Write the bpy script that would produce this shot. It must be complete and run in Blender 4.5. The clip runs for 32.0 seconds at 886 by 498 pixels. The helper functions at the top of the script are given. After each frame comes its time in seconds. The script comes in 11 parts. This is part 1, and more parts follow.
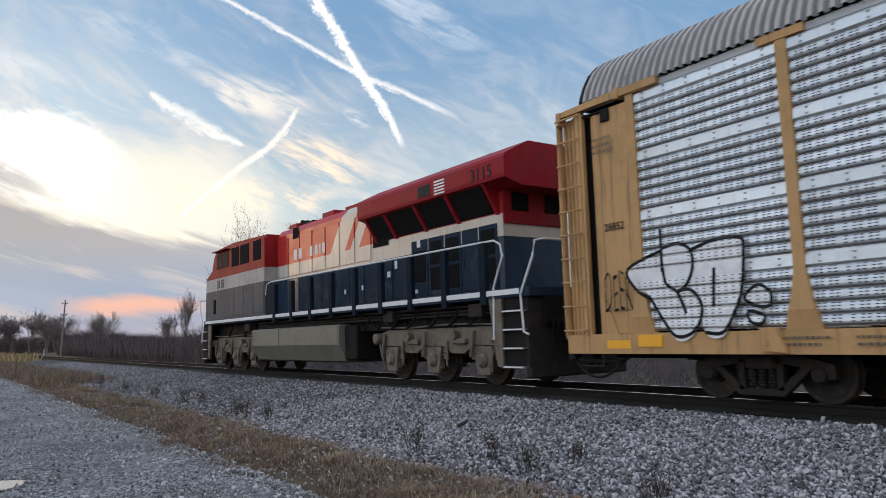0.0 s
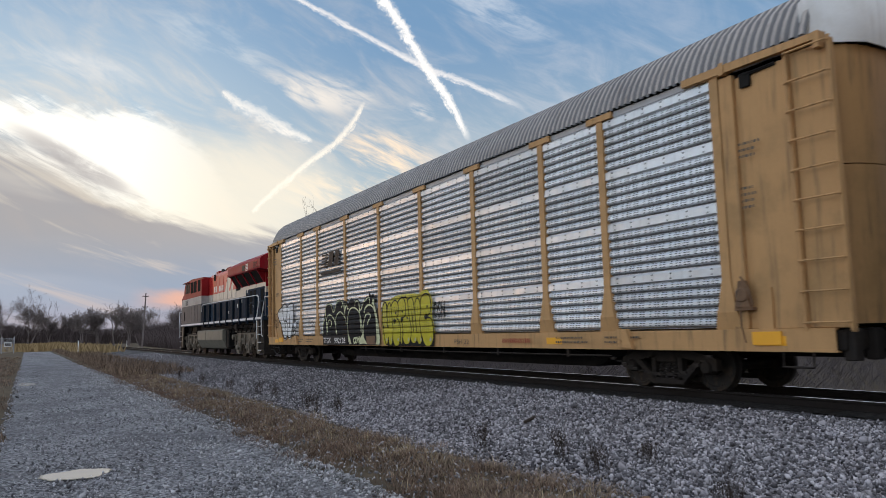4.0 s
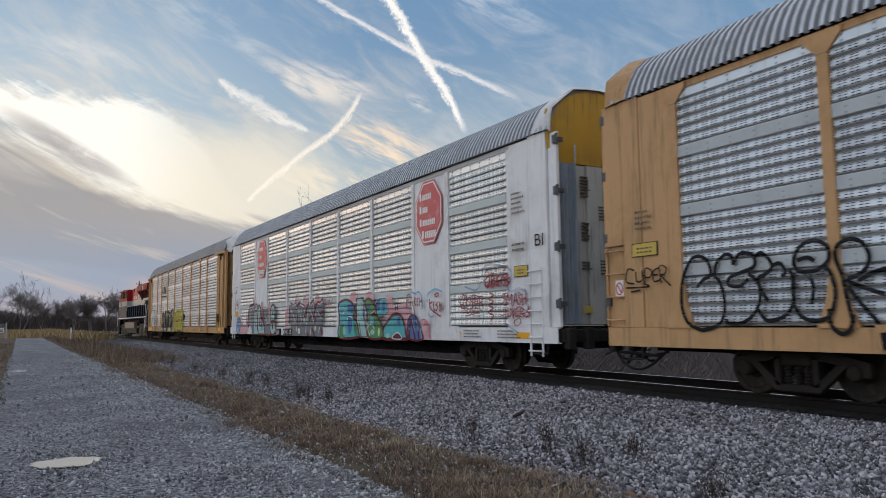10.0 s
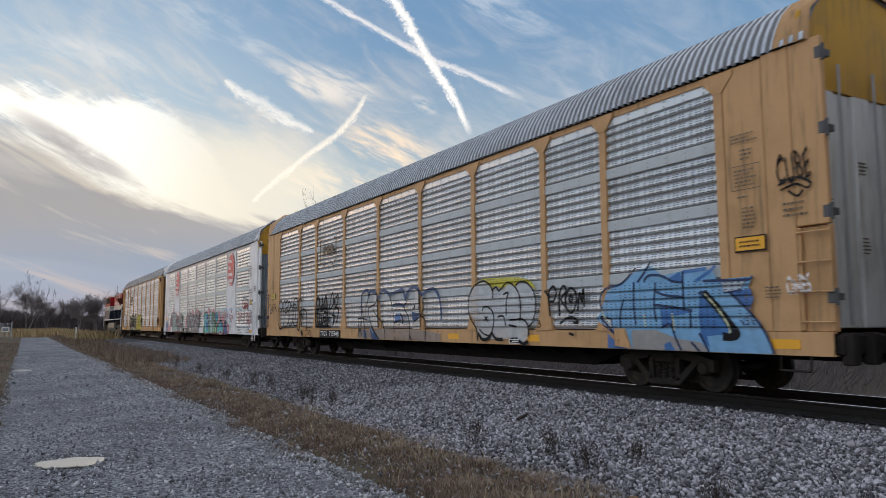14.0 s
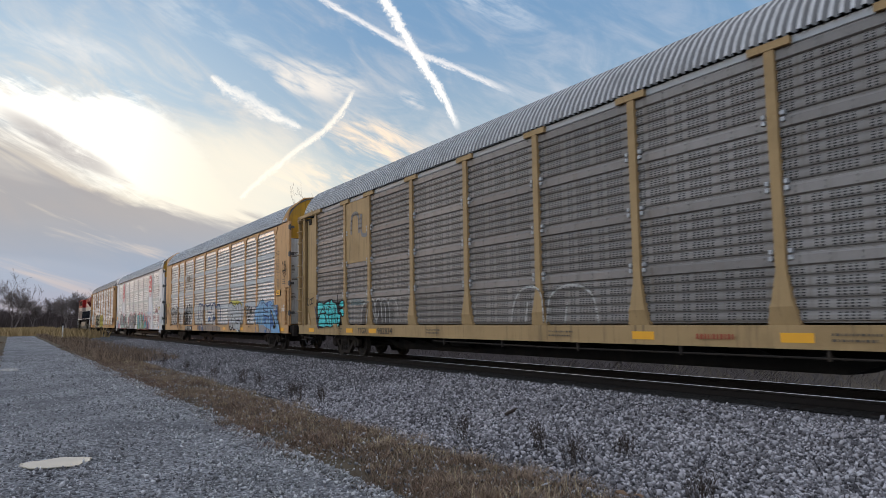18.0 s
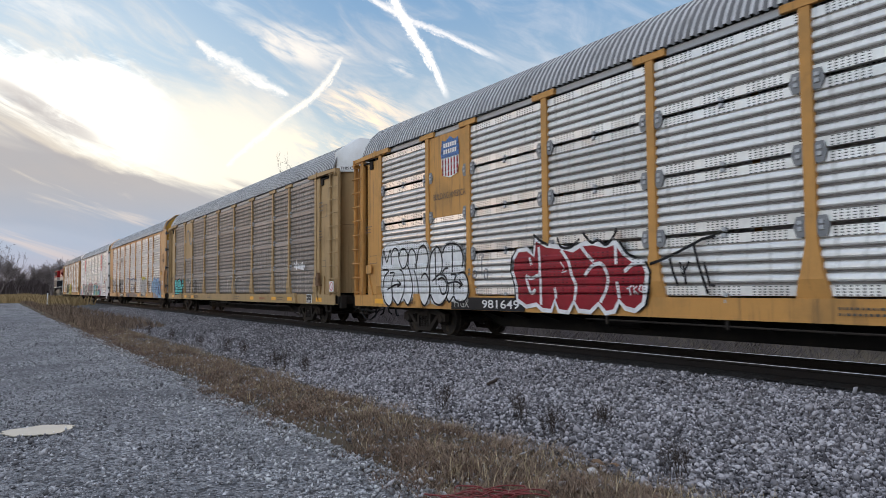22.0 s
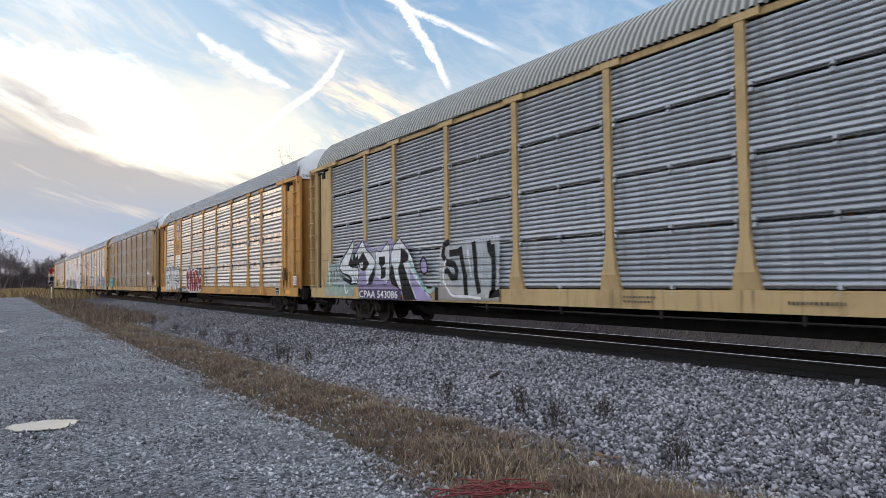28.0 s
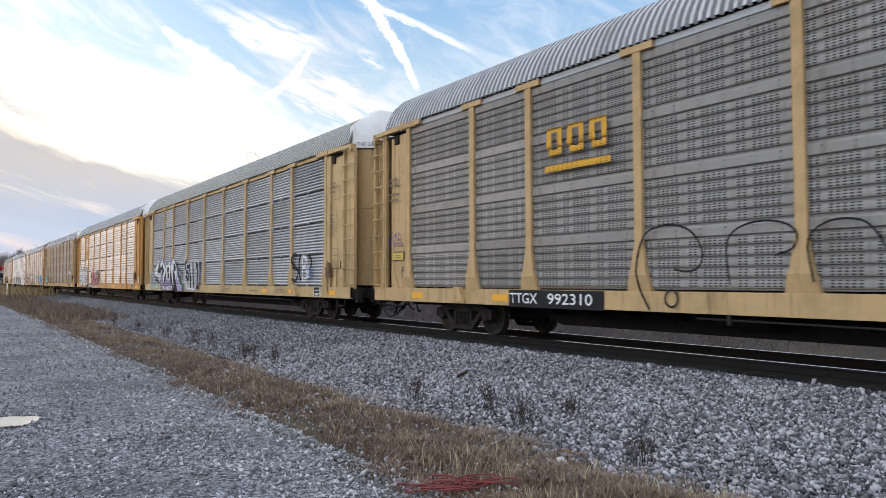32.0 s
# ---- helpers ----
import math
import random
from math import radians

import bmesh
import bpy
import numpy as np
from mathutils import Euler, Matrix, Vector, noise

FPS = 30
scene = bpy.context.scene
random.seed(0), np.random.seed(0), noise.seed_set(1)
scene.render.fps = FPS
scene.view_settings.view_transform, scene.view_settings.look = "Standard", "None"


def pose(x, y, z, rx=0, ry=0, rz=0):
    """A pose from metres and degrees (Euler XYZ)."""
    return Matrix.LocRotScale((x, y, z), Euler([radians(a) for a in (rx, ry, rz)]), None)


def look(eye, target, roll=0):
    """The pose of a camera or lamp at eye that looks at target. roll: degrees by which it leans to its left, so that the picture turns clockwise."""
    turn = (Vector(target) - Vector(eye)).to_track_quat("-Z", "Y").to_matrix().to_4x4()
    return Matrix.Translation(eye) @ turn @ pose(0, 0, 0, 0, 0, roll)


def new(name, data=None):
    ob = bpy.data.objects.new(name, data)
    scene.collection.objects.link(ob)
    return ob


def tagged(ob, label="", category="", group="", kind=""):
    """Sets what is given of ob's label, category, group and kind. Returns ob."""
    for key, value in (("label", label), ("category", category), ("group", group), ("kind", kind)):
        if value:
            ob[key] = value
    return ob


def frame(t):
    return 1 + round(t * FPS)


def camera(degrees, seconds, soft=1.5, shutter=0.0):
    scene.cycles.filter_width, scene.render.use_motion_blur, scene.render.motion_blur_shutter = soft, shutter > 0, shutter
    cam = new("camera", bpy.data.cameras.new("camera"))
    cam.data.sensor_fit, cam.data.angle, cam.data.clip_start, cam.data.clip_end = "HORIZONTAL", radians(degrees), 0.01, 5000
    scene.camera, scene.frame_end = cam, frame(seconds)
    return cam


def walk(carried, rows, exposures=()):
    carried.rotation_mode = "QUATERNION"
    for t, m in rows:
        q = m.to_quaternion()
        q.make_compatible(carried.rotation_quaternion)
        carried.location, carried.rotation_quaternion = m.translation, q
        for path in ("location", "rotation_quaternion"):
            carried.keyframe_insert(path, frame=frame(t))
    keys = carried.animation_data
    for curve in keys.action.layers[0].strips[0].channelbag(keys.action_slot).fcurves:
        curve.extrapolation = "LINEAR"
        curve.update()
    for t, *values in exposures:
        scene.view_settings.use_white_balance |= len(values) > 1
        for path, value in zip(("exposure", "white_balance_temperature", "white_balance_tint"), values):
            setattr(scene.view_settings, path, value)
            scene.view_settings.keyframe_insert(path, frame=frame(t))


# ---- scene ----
import functools

# The world: y runs along the track, away from the viewer; z = 0 is the top of the rails.
cam = camera(62.38, 32.0, soft=0.8, shutter=0.25)
PATH = [
    (0, pose(-0.031, 0.105, 1.114, 96.77, 1.68, -34.65)),
    (0.5, pose(-0.032, 0.096, 1.127, 96.63, 1.59, -33.35)),
    (1, pose(-0.031, 0.068, 1.161, 96.43, 1.34, -32.39)),
    (1.5, pose(-0.030, 0.072, 1.152, 96.49, 1.36, -31.64)),
    (2, pose(-0.047, 0.067, 1.152, 96.50, 1.23, -31.03)),
    (2.5, pose(-0.061, 0.083, 1.158, 96.46, 1.30, -30.55)),
    (4.5, pose(-0.024, 0.087, 1.169, 96.43, 1.30, -29.15)),
    (5, pose(-0.029, 0.062, 1.166, 96.72, 0.93, -28.98)),
    (5.5, pose(-0.033, 0.043, 1.165, 96.83, 0.85, -28.91)),
    (6, pose(-0.040, 0.037, 1.166, 96.84, 0.85, -28.95)),
    (6.5, pose(-0.067, 0.023, 1.175, 96.83, 0.49, -29.20)),
    (7, pose(-0.026, 0.056, 1.185, 96.65, 0.45, -29.33)),
    (7.5, pose(-0.041, 0.012, 1.195, 96.50, 0.49, -29.66)),
    (8, pose(-0.045, 0.027, 1.209, 96.20, 0.25, -30.01)),
    (8.5, pose(-0.050, 0.007, 1.202, 96.05, 0.33, -30.23)),
    (9, pose(-0.016, 0.013, 1.191, 95.85, 0.69, -30.17)),
    (9.5, pose(-0.019, 0.011, 1.197, 95.68, 0.57, -30.12)),
    (10, pose(-0.027, 0.011, 1.195, 95.71, 0.64, -29.96)),
    (10.5, pose(-0.018, 0.036, 1.197, 95.69, 0.77, -29.71)),
    (11, pose(-0.014, 0.048, 1.196, 95.68, 0.82, -29.44)),
    (11.5, pose(-0.005, 0.067, 1.194, 95.67, 0.77, -29.21)),
    (12, pose(-0.011, 0.059, 1.197, 95.66, 0.68, -29.09)),
    (12.5, pose(-0.002, 0.064, 1.198, 95.67, 0.61, -29.06)),
    (13, pose(-0.011, 0.045, 1.201, 95.72, 0.52, -29.15)),
    (13.5, pose(-0.015, 0.027, 1.203, 95.78, 0.51, -29.37)),
    (14, pose(-0.025, 0.013, 1.206, 95.83, 0.32, -29.64)),
    (14.5, pose(-0.018, 0.009, 1.212, 95.76, 0.35, -29.90)),
    (15, pose(-0.005, 0.009, 1.209, 95.77, 0.34, -30.18)),
    (15.5, pose(-0.012, -0.007, 1.210, 95.85, 0.31, -30.61)),
    (17.5, pose(-0.008, -0.003, 1.216, 95.74, 0.54, -30.77)),
    (18, pose(-0.000, 0.002, 1.218, 95.46, 0.79, -30.46)),
    (18.5, pose(-0.009, -0.009, 1.223, 95.21, 0.91, -30.39)),
    (19, pose(0.006, -0.009, 1.216, 94.72, 1.25, -31.16)),
    (19.5, pose(-0.001, -0.022, 1.215, 94.14, 1.16, -31.95)),
    (20, pose(-0.022, -0.039, 1.226, 93.75, 0.49, -32.33)),
    (20.5, pose(-0.021, -0.030, 1.231, 94.05, -0.00, -32.51)),
    (21, pose(0.019, 0.012, 1.237, 93.95, 0.05, -32.59)),
    (21.5, pose(0.040, -0.023, 1.237, 93.74, 0.13, -32.64)),
    (22, pose(0.050, -0.044, 1.235, 93.09, 0.41, -31.44)),
    (22.5, pose(0.052, -0.048, 1.234, 92.86, 0.71, -30.63)),
    (23, pose(0.051, -0.046, 1.235, 92.63, 0.80, -30.61)),
    (23.5, pose(0.066, -0.039, 1.235, 92.44, 0.99, -30.66)),
    (24, pose(0.053, -0.051, 1.235, 92.38, 0.90, -30.80)),
    (24.5, pose(0.060, -0.066, 1.227, 92.39, 1.13, -30.78)),
    (25, pose(0.061, -0.070, 1.215, 92.53, 1.09, -30.72)),
    (25.5, pose(0.038, -0.047, 1.241, 92.49, 0.64, -30.72)),
    (26, pose(0.025, -0.052, 1.248, 92.53, 0.54, -30.62)),
    (26.5, pose(0.024, -0.045, 1.254, 92.49, 0.52, -30.65)),
    (28.5, pose(0.066, -0.059, 1.257, 92.59, 0.53, -31.49)),
    (29, pose(0.065, -0.049, 1.253, 92.76, 0.36, -31.67)),
    (29.5, pose(0.061, -0.113, 1.272, 92.72, 0.48, -31.80)),
    (30, pose(0.053, -0.112, 1.273, 92.69, 0.43, -32.16)),
    (30.5, pose(0.040, -0.080, 1.266, 92.61, 0.38, -32.73)),
    (31, pose(0.031, -0.044, 1.255, 92.57, 0.13, -33.29)),
    (31.5, pose(0.009, -0.083, 1.242, 92.49, 0.13, -33.60)),
    (32, pose(-0.024, -0.081, 1.232, 92.51, 0.06, -33.89)),
]
EXPOSURES = [(0, 0.33), (2.5, 0.22), (5, 0.1), (8, 0.0), (13, 0.06), (16, 0.17), (18.5, 0.25), (20, 0.42), (23, 0.36), (26, 0.42), (29, 0.6), (32, 0.8)]
walk(cam, PATH, EXPOSURES)

# How far the train has rolled along the track, by seconds.
TRAIN = [(0, -0.00), (2, 11.77), (4, 23.46), (6, 35.02), (8, 46.50), (10, 57.94), (12, 69.40), (14, 80.82), (16, 92.14), (18, 103.41), (20, 114.58), (22, 125.72), (24, 136.80), (26, 147.44), (28, 158.32), (30, 169.26), (32, 179.85)]
TRACK_X = 11.16

# ---- sky and sun ----
SUN_AZ, SUN_EL = 24.5, 6.5          # degrees to the left of the track's direction, and above the horizon


def nd(nt, kind, **sets):
    """A node; sets: input name or index -> value or socket."""
    n = nt.nodes.new(kind)
    for k, v in sets.items():
        if k in ("op", "mode", "kind"):
            if kind == "ShaderNodeMath" or kind == "ShaderNodeVectorMath":
                n.operation = v
            elif kind == "ShaderNodeMix":
                n.data_type = v
        else:
            key = int(k[1:]) if k[0] == "i" and k[1:].isdigit() else k.replace("_", " ")
            s = n.inputs[key]
            if isinstance(v, bpy.types.NodeSocket):
                nt.links.new(v, s)
            else:
                s.default_value = v
    return n


def mth(nt, op, a, b=0.0, c=0.0):
    return nd(nt, "ShaderNodeMath", op=op, i0=a, i1=b, i2=c).outputs[0]


def mixc(nt, fac, a, b, blend="MIX"):
    n = nd(nt, "ShaderNodeMix", mode="RGBA")
    n.blend_type = blend
    for sock, v in ((n.inputs[0], fac), (n.inputs[6], a), (n.inputs[7], b)):
        if isinstance(v, bpy.types.NodeSocket):
            nt.links.new(v, sock)
        else:
            sock.default_value = v if not isinstance(v, tuple) or len(v) == 4 else (*v, 1)
    return n.outputs[2]


def ramp(nt, fac, *stops):
    n = nt.nodes.new("ShaderNodeValToRGB")
    el = n.color_ramp.elements
    while len(el) < len(stops):
        el.new(0.5)
    for e, (p, c) in zip(el, stops):
        e.position = p
        e.color = (c, c, c, 1) if isinstance(c, (int, float)) else (*c, 1)
    nt.links.new(fac, n.inputs[0])
    return n.outputs[0]


def smooth(nt, v, lo, hi):
    n = nd(nt, "ShaderNodeMapRange", Value=v, From_Min=lo, From_Max=hi)
    n.interpolation_type = "SMOOTHSTEP"
    return n.outputs[0]


def noise_at(nt, vec, scale, detail=5.0, rough=0.55, dist=0.0):
    return nd(nt, "ShaderNodeTexNoise", Vector=vec, Scale=scale, Detail=detail, Roughness=rough, Distortion=dist).outputs[0]


def build_world():
    w = bpy.data.worlds.new("dusk_sky")
    scene.world = w
    w.use_nodes = True
    nt = w.node_tree
    nt.nodes.clear()
    out = nt.nodes.new("ShaderNodeOutputWorld")
    bg = nt.nodes.new("ShaderNodeBackground")
    nt.links.new(bg.outputs[0], out.inputs[0])
    sky = nt.nodes.new("ShaderNodeTexSky")
    sky.sky_type = "NISHITA"
    sky.sun_disc = False
    sky.sun_elevation = radians(SUN_EL)
    sky.sun_rotation = radians(-SUN_AZ)
    sky.air_density, sky.dust_density, sky.ozone_density = 1.0, 0.8, 1.6
    add, mul, sub = (lambda a, b: mth(nt, "ADD", a, b)), (lambda a, b: mth(nt, "MULTIPLY", a, b)), (lambda a, b: mth(nt, "SUBTRACT", a, b))
    d = nt.nodes.new("ShaderNodeTexCoord").outputs["Generated"]
    x, y, z = nd(nt, "ShaderNodeSeparateXYZ", Vector=d).outputs
    # degrees to the left of the track's direction, and above the horizon
    az = mul(mth(nt, "ARCTAN2", mul(x, -1.0), y), 57.2958)
    el = mul(mth(nt, "ARCSINE", z), 57.2958)

    def field(sx, sy, lean, scale, detail, rough, dist, seed):
        """Cloud texture over (az, el), drawn out along a leaning line."""
        v = nd(nt, "ShaderNodeCombineXYZ", X=mul(az, sx), Y=mul(add(el, mul(az, lean)), sy), Z=seed).outputs[0]
        return noise_at(nt, v, scale, detail, rough, dist)
    lumps = field(0.10, 0.20, 0.0, 1.0, 8, 0.60, 0.5, 2.0)
    curls = field(0.15, 0.32, -0.40, 1.0, 8, 0.58, 0.9, 5.0)
    long_ = field(0.065, 0.40, -0.34, 1.0, 8, 0.56, 1.1, 8.0)
    swell = field(0.05, 0.16, -0.20, 1.0, 4, 0.5, 0.8, 14.0)
    fine = field(0.30, 1.3, -0.42, 1.0, 8, 0.66, 0.9, 11.0)
    # clear sky: blue high up, paler towards the horizon, the rest of the dome veiled
    base = mixc(nt, smooth(nt, el, 9.0, 24.0), (0.50, 0.60, 0.66), (0.205, 0.365, 0.585))
    base = mixc(nt, 0.25, base, mixc(nt, 1.0, sky.outputs[0], (0.080, 0.085, 0.092), "MULTIPLY"))
    overhead, behind = smooth(nt, el, 26.0, 60.0), smooth(nt, y, 0.35, -0.45)
    col = mixc(nt, mul(behind, 0.75), base, (0.62, 0.67, 0.78))
    col = mixc(nt, mul(overhead, 0.75), col, (0.90, 0.97, 1.10))
    col = mixc(nt, mul(mul(smooth(nt, az, -26.0, -4.0), smooth(nt, el, 30.0, 17.0)), 0.5), col, (0.60, 0.70, 0.76))
    # thin high cloud, denser low down, peach towards the sun
    warm = smooth(nt, az, -46.0, -8.0)
    veil = mul(smooth(nt, add(mul(curls, 0.8), mul(fine, 0.2)), 0.40, 0.72), add(0.16, mul(smooth(nt, el, 27.0, 9.0), 0.56)))
    col = mixc(nt, veil, col, mixc(nt, warm, (0.66, 0.66, 0.70), (0.98, 0.82, 0.64)))

    def tuft(a0, e0, wide, high, lean, amount, colour, lo=0.40, hi=0.62):
        """A wisp of cloud about a spot, broken up by the texture."""
        nonlocal col
        u, v = sub(az, a0), sub(el, e0)
        v = sub(v, mul(u, lean))
        r = add(mth(nt, "POWER", mul(u, 1.0 / wide), 2.0), mth(nt, "POWER", mul(v, 1.0 / high), 2.0))
        body = mul(smooth(nt, r, 1.0, 0.0), smooth(nt, add(mul(curls, 0.6), mul(fine, 0.4)), lo, hi))
        col = mixc(nt, mul(body, amount), col, colour)
    for spot in ((-19.8, 18.4, 5.5, 1.7, 0.10, 0.75, (0.92, 0.84, 0.75)), (-25.2, 13.6, 5.0, 2.4, 0.12, 1.0, (1.0, 0.80, 0.60)), (-21.0, 10.8, 6.0, 1.9, 0.0, 0.95, (1.02, 0.82, 0.60)), (-28.2, 17.0, 1.3, 0.7, 0.4, 0.9, (0.85, 0.80, 0.76)),
                 (-3.0, 19.0, 5.0, 1.2, 0.1, 0.30, (0.86, 0.86, 0.86)), (-33.0, 25.0, 7.0, 2.0, 0.5, 0.6, (0.62, 0.68, 0.76)), (-12.5, 21.5, 6.0, 1.6, 0.3, 0.3, (0.66, 0.74, 0.80))):
        tuft(*spot)
    # a cream veil right of the bright mass
    r = add(mth(nt, "POWER", mul(add(az, 13.0), 1 / 12.0), 2.0), mth(nt, "POWER", mul(sub(el, 10.0), 1 / 6.0), 2.0))
    col = mixc(nt, mul(smooth(nt, r, 1.0, 0.0), 0.85), col, (0.90, 0.83, 0.69))
    # the bright mass before the sun, between an upper and a lower edge
    e = add(el, add(mul(sub(lumps, 0.5), 7.0), mul(sub(fine, 0.5), 3.4)))
    upper = sub(16.4, mul(smooth(nt, az, -7.0, -17.0), 7.6))
    lower = add(7.6, sub(mul(smooth(nt, az, -13.0, 3.0), 6.2), mul(smooth(nt, az, 13.0, 23.0), 9.5)))
    mass = mul(mul(smooth(nt, sub(upper, e), -0.7, 0.9), smooth(nt, sub(e, lower), -1.6, 0.6)), mul(smooth(nt, az, -16.0, -5.0), smooth(nt, az, 12.0, 3.0)))
    col = mixc(nt, mul(mass, 0.94), col, mixc(nt, smooth(nt, add(az, mul(el, 0.9)), -8.0, 8.0), (1.02, 0.93, 0.76), (1.10, 1.06, 0.97)))
    for spot in ((-2.6, 12.4, 5.0, 1.0, 0.50, 0.85, (0.46, 0.43, 0.42), 0.30, 0.52), (-2.2, 10.3, 4.0, 0.6, 0.50, 0.7, (0.44, 0.42, 0.42), 0.34, 0.54)):
        tuft(*spot)
    # the bank below it: slate under the mass, streaked with cream, lilac lower down
    e = add(el, add(mul(sub(long_, 0.5), 6.5), mul(sub(fine, 0.5), 1.6)))
    bank = mul(smooth(nt, sub(e, lower), 1.0, -1.2), smooth(nt, az, 27.0, 16.0))
    low = smooth(nt, el, 8.5, 3.0)
    slate = mixc(nt, low, mixc(nt, warm, (0.40, 0.41, 0.47), (0.375, 0.355, 0.36)), (0.30, 0.355, 0.46))
    slate = mixc(nt, mul(smooth(nt, swell, 0.42, 0.62), 0.7), slate, mixc(nt, low, (0.56, 0.52, 0.48), (0.365, 0.405, 0.50)))
    slate = mixc(nt, mul(smooth(nt, long_, 0.48, 0.66), 0.65), slate, mixc(nt, low, (0.76, 0.67, 0.54), (0.60, 0.50, 0.46)))
    col = mixc(nt, mul(bank, 0.93), col, slate)
    col = mixc(nt, mul(smooth(nt, el, 3.4, 0.6), 0.65), col, (0.40, 0.36, 0.42))
    ember = mul(smooth(nt, mth(nt, "ABSOLUTE", sub(add(el, mul(sub(long_, 0.5), 3.0)), 2.6)), 1.0, 0.1), mul(smooth(nt, az, -18.0, -14.0), smooth(nt, az, -6.0, -10.0)))
    col = mixc(nt, mul(ember, 0.75), col, (0.92, 0.47, 0.30))
    # afterglow round the hidden sun, and the brighter western half of the sky
    glow = mul(smooth(nt, mth(nt, "ABSOLUTE", sub(az, SUN_AZ)), 6.5, 1.5), smooth(nt, el, 11.0, 4.0))
    col = mixc(nt, mul(glow, 0.9), col, (1.65, 0.98, 0.61))
    west = add(1.0, mul(smooth(nt, x, -0.45, -0.90), 1.0))
    col = mixc(nt, 1.0, col, nd(nt, "ShaderNodeCombineColor", i0=west, i1=west, i2=west).outputs[0], "MULTIPLY")
    nt.links.new(col, bg.inputs[0])
    bg.inputs[1].default_value = 1.0


build_world()
sun = new("sun", bpy.data.lights.new("sun", "SUN"))
sun.data.energy, sun.data.angle, sun.data.color = 0.22, radians(9), (1.0, 0.60, 0.32)
sun.matrix_world = look((0, 0, 60), (math.sin(radians(SUN_AZ)) * 60, -math.cos(radians(SUN_AZ)) * 60, 60 - 60 * math.tan(radians(SUN_EL))))

# ---- materials ----
def mat(name, col, rough=0.6, metal=0.0, spread=0.12, scale=4.0, fine=60.0, bump=0.0, bump_scale=120.0, dirt=None, dirt_amount=0.0, dirt_scale=1.5, streaks=0.0, rnd=0.0, spec=0.5, isl=0.0):
    """A surface: colour varied at two scales, with dirt patches, streaks running down and fine relief."""
    m = bpy.data.materials.new(name)
    m.use_nodes = True
    nt = m.node_tree
    p = nt.nodes["Principled BSDF"]
    co = nt.nodes.new("ShaderNodeTexCoord").outputs["Object"]
    big = noise_at(nt, co, scale, 4, 0.6)
    small = noise_at(nt, co, fine, 3, 0.6)
    v = mth(nt, "ADD", mth(nt, "MULTIPLY", mth(nt, "SUBTRACT", big, 0.5), 2.2 * spread), mth(nt, "MULTIPLY", mth(nt, "SUBTRACT", small, 0.5), 1.3 * spread))
    if isl:
        v = mth(nt, "ADD", v, mth(nt, "MULTIPLY", mth(nt, "SUBTRACT", nt.nodes.new("ShaderNodeNewGeometry").outputs["Random Per Island"], 0.5), isl))
    if rnd:
        r = nt.nodes.new("ShaderNodeObjectInfo").outputs["Random"]
        v = mth(nt, "ADD", v, mth(nt, "MULTIPLY", mth(nt, "SUBTRACT", r, 0.5), rnd))
    c = mixc(nt, 1.0, (*col, 1), nd(nt, "ShaderNodeCombineColor", i0=mth(nt, "ADD", v, 1.0), i1=mth(nt, "ADD", v, 1.0), i2=mth(nt, "ADD", v, 1.0)).outputs[0], "MULTIPLY")
    if dirt:
        g = noise_at(nt, co, dirt_scale, 6, 0.65, 0.3)
        c = mixc(nt, mth(nt, "MULTIPLY", smooth(nt, g, 0.45, 0.72), dirt_amount), c, (*dirt, 1))
    if streaks:
        s = nd(nt, "ShaderNodeMapping", Vector=co, Scale=(9.0, 9.0, 0.7)).outputs[0]
        c = mixc(nt, mth(nt, "MULTIPLY", smooth(nt, noise_at(nt, s, 1.0, 4, 0.6), 0.5, 0.75), streaks), c, (0.10, 0.075, 0.05, 1))
    nt.links.new(c, p.inputs["Base Color"])
    p.inputs["Metallic"].default_value = metal
    p.inputs["Specular IOR Level"].default_value = spec
    nt.links.new(mth(nt, "ADD", rough, mth(nt, "MULTIPLY", mth(nt, "SUBTRACT", big, 0.5), 0.3)), p.inputs["Roughness"])
    if bump:
        b = nd(nt, "ShaderNodeBump", Strength=bump, Distance=0.02, Height=noise_at(nt, co, bump_scale, 4, 0.65)).outputs[0]
        nt.links.new(b, p.inputs["Normal"])
    return m


PAIRS = ((0.08, 0.048), (0.22, 0.048), (0.42, 0.044), (0.56, 0.044), (0.78, 0.044))
PLAID = tuple((0.06 + 0.105 * k, 0.034) for k in range(5)) + ((0.68, 0.034), (0.785, 0.034))
EVEN = tuple(((k + 0.5) / 9, 0.028) for k in range(7))


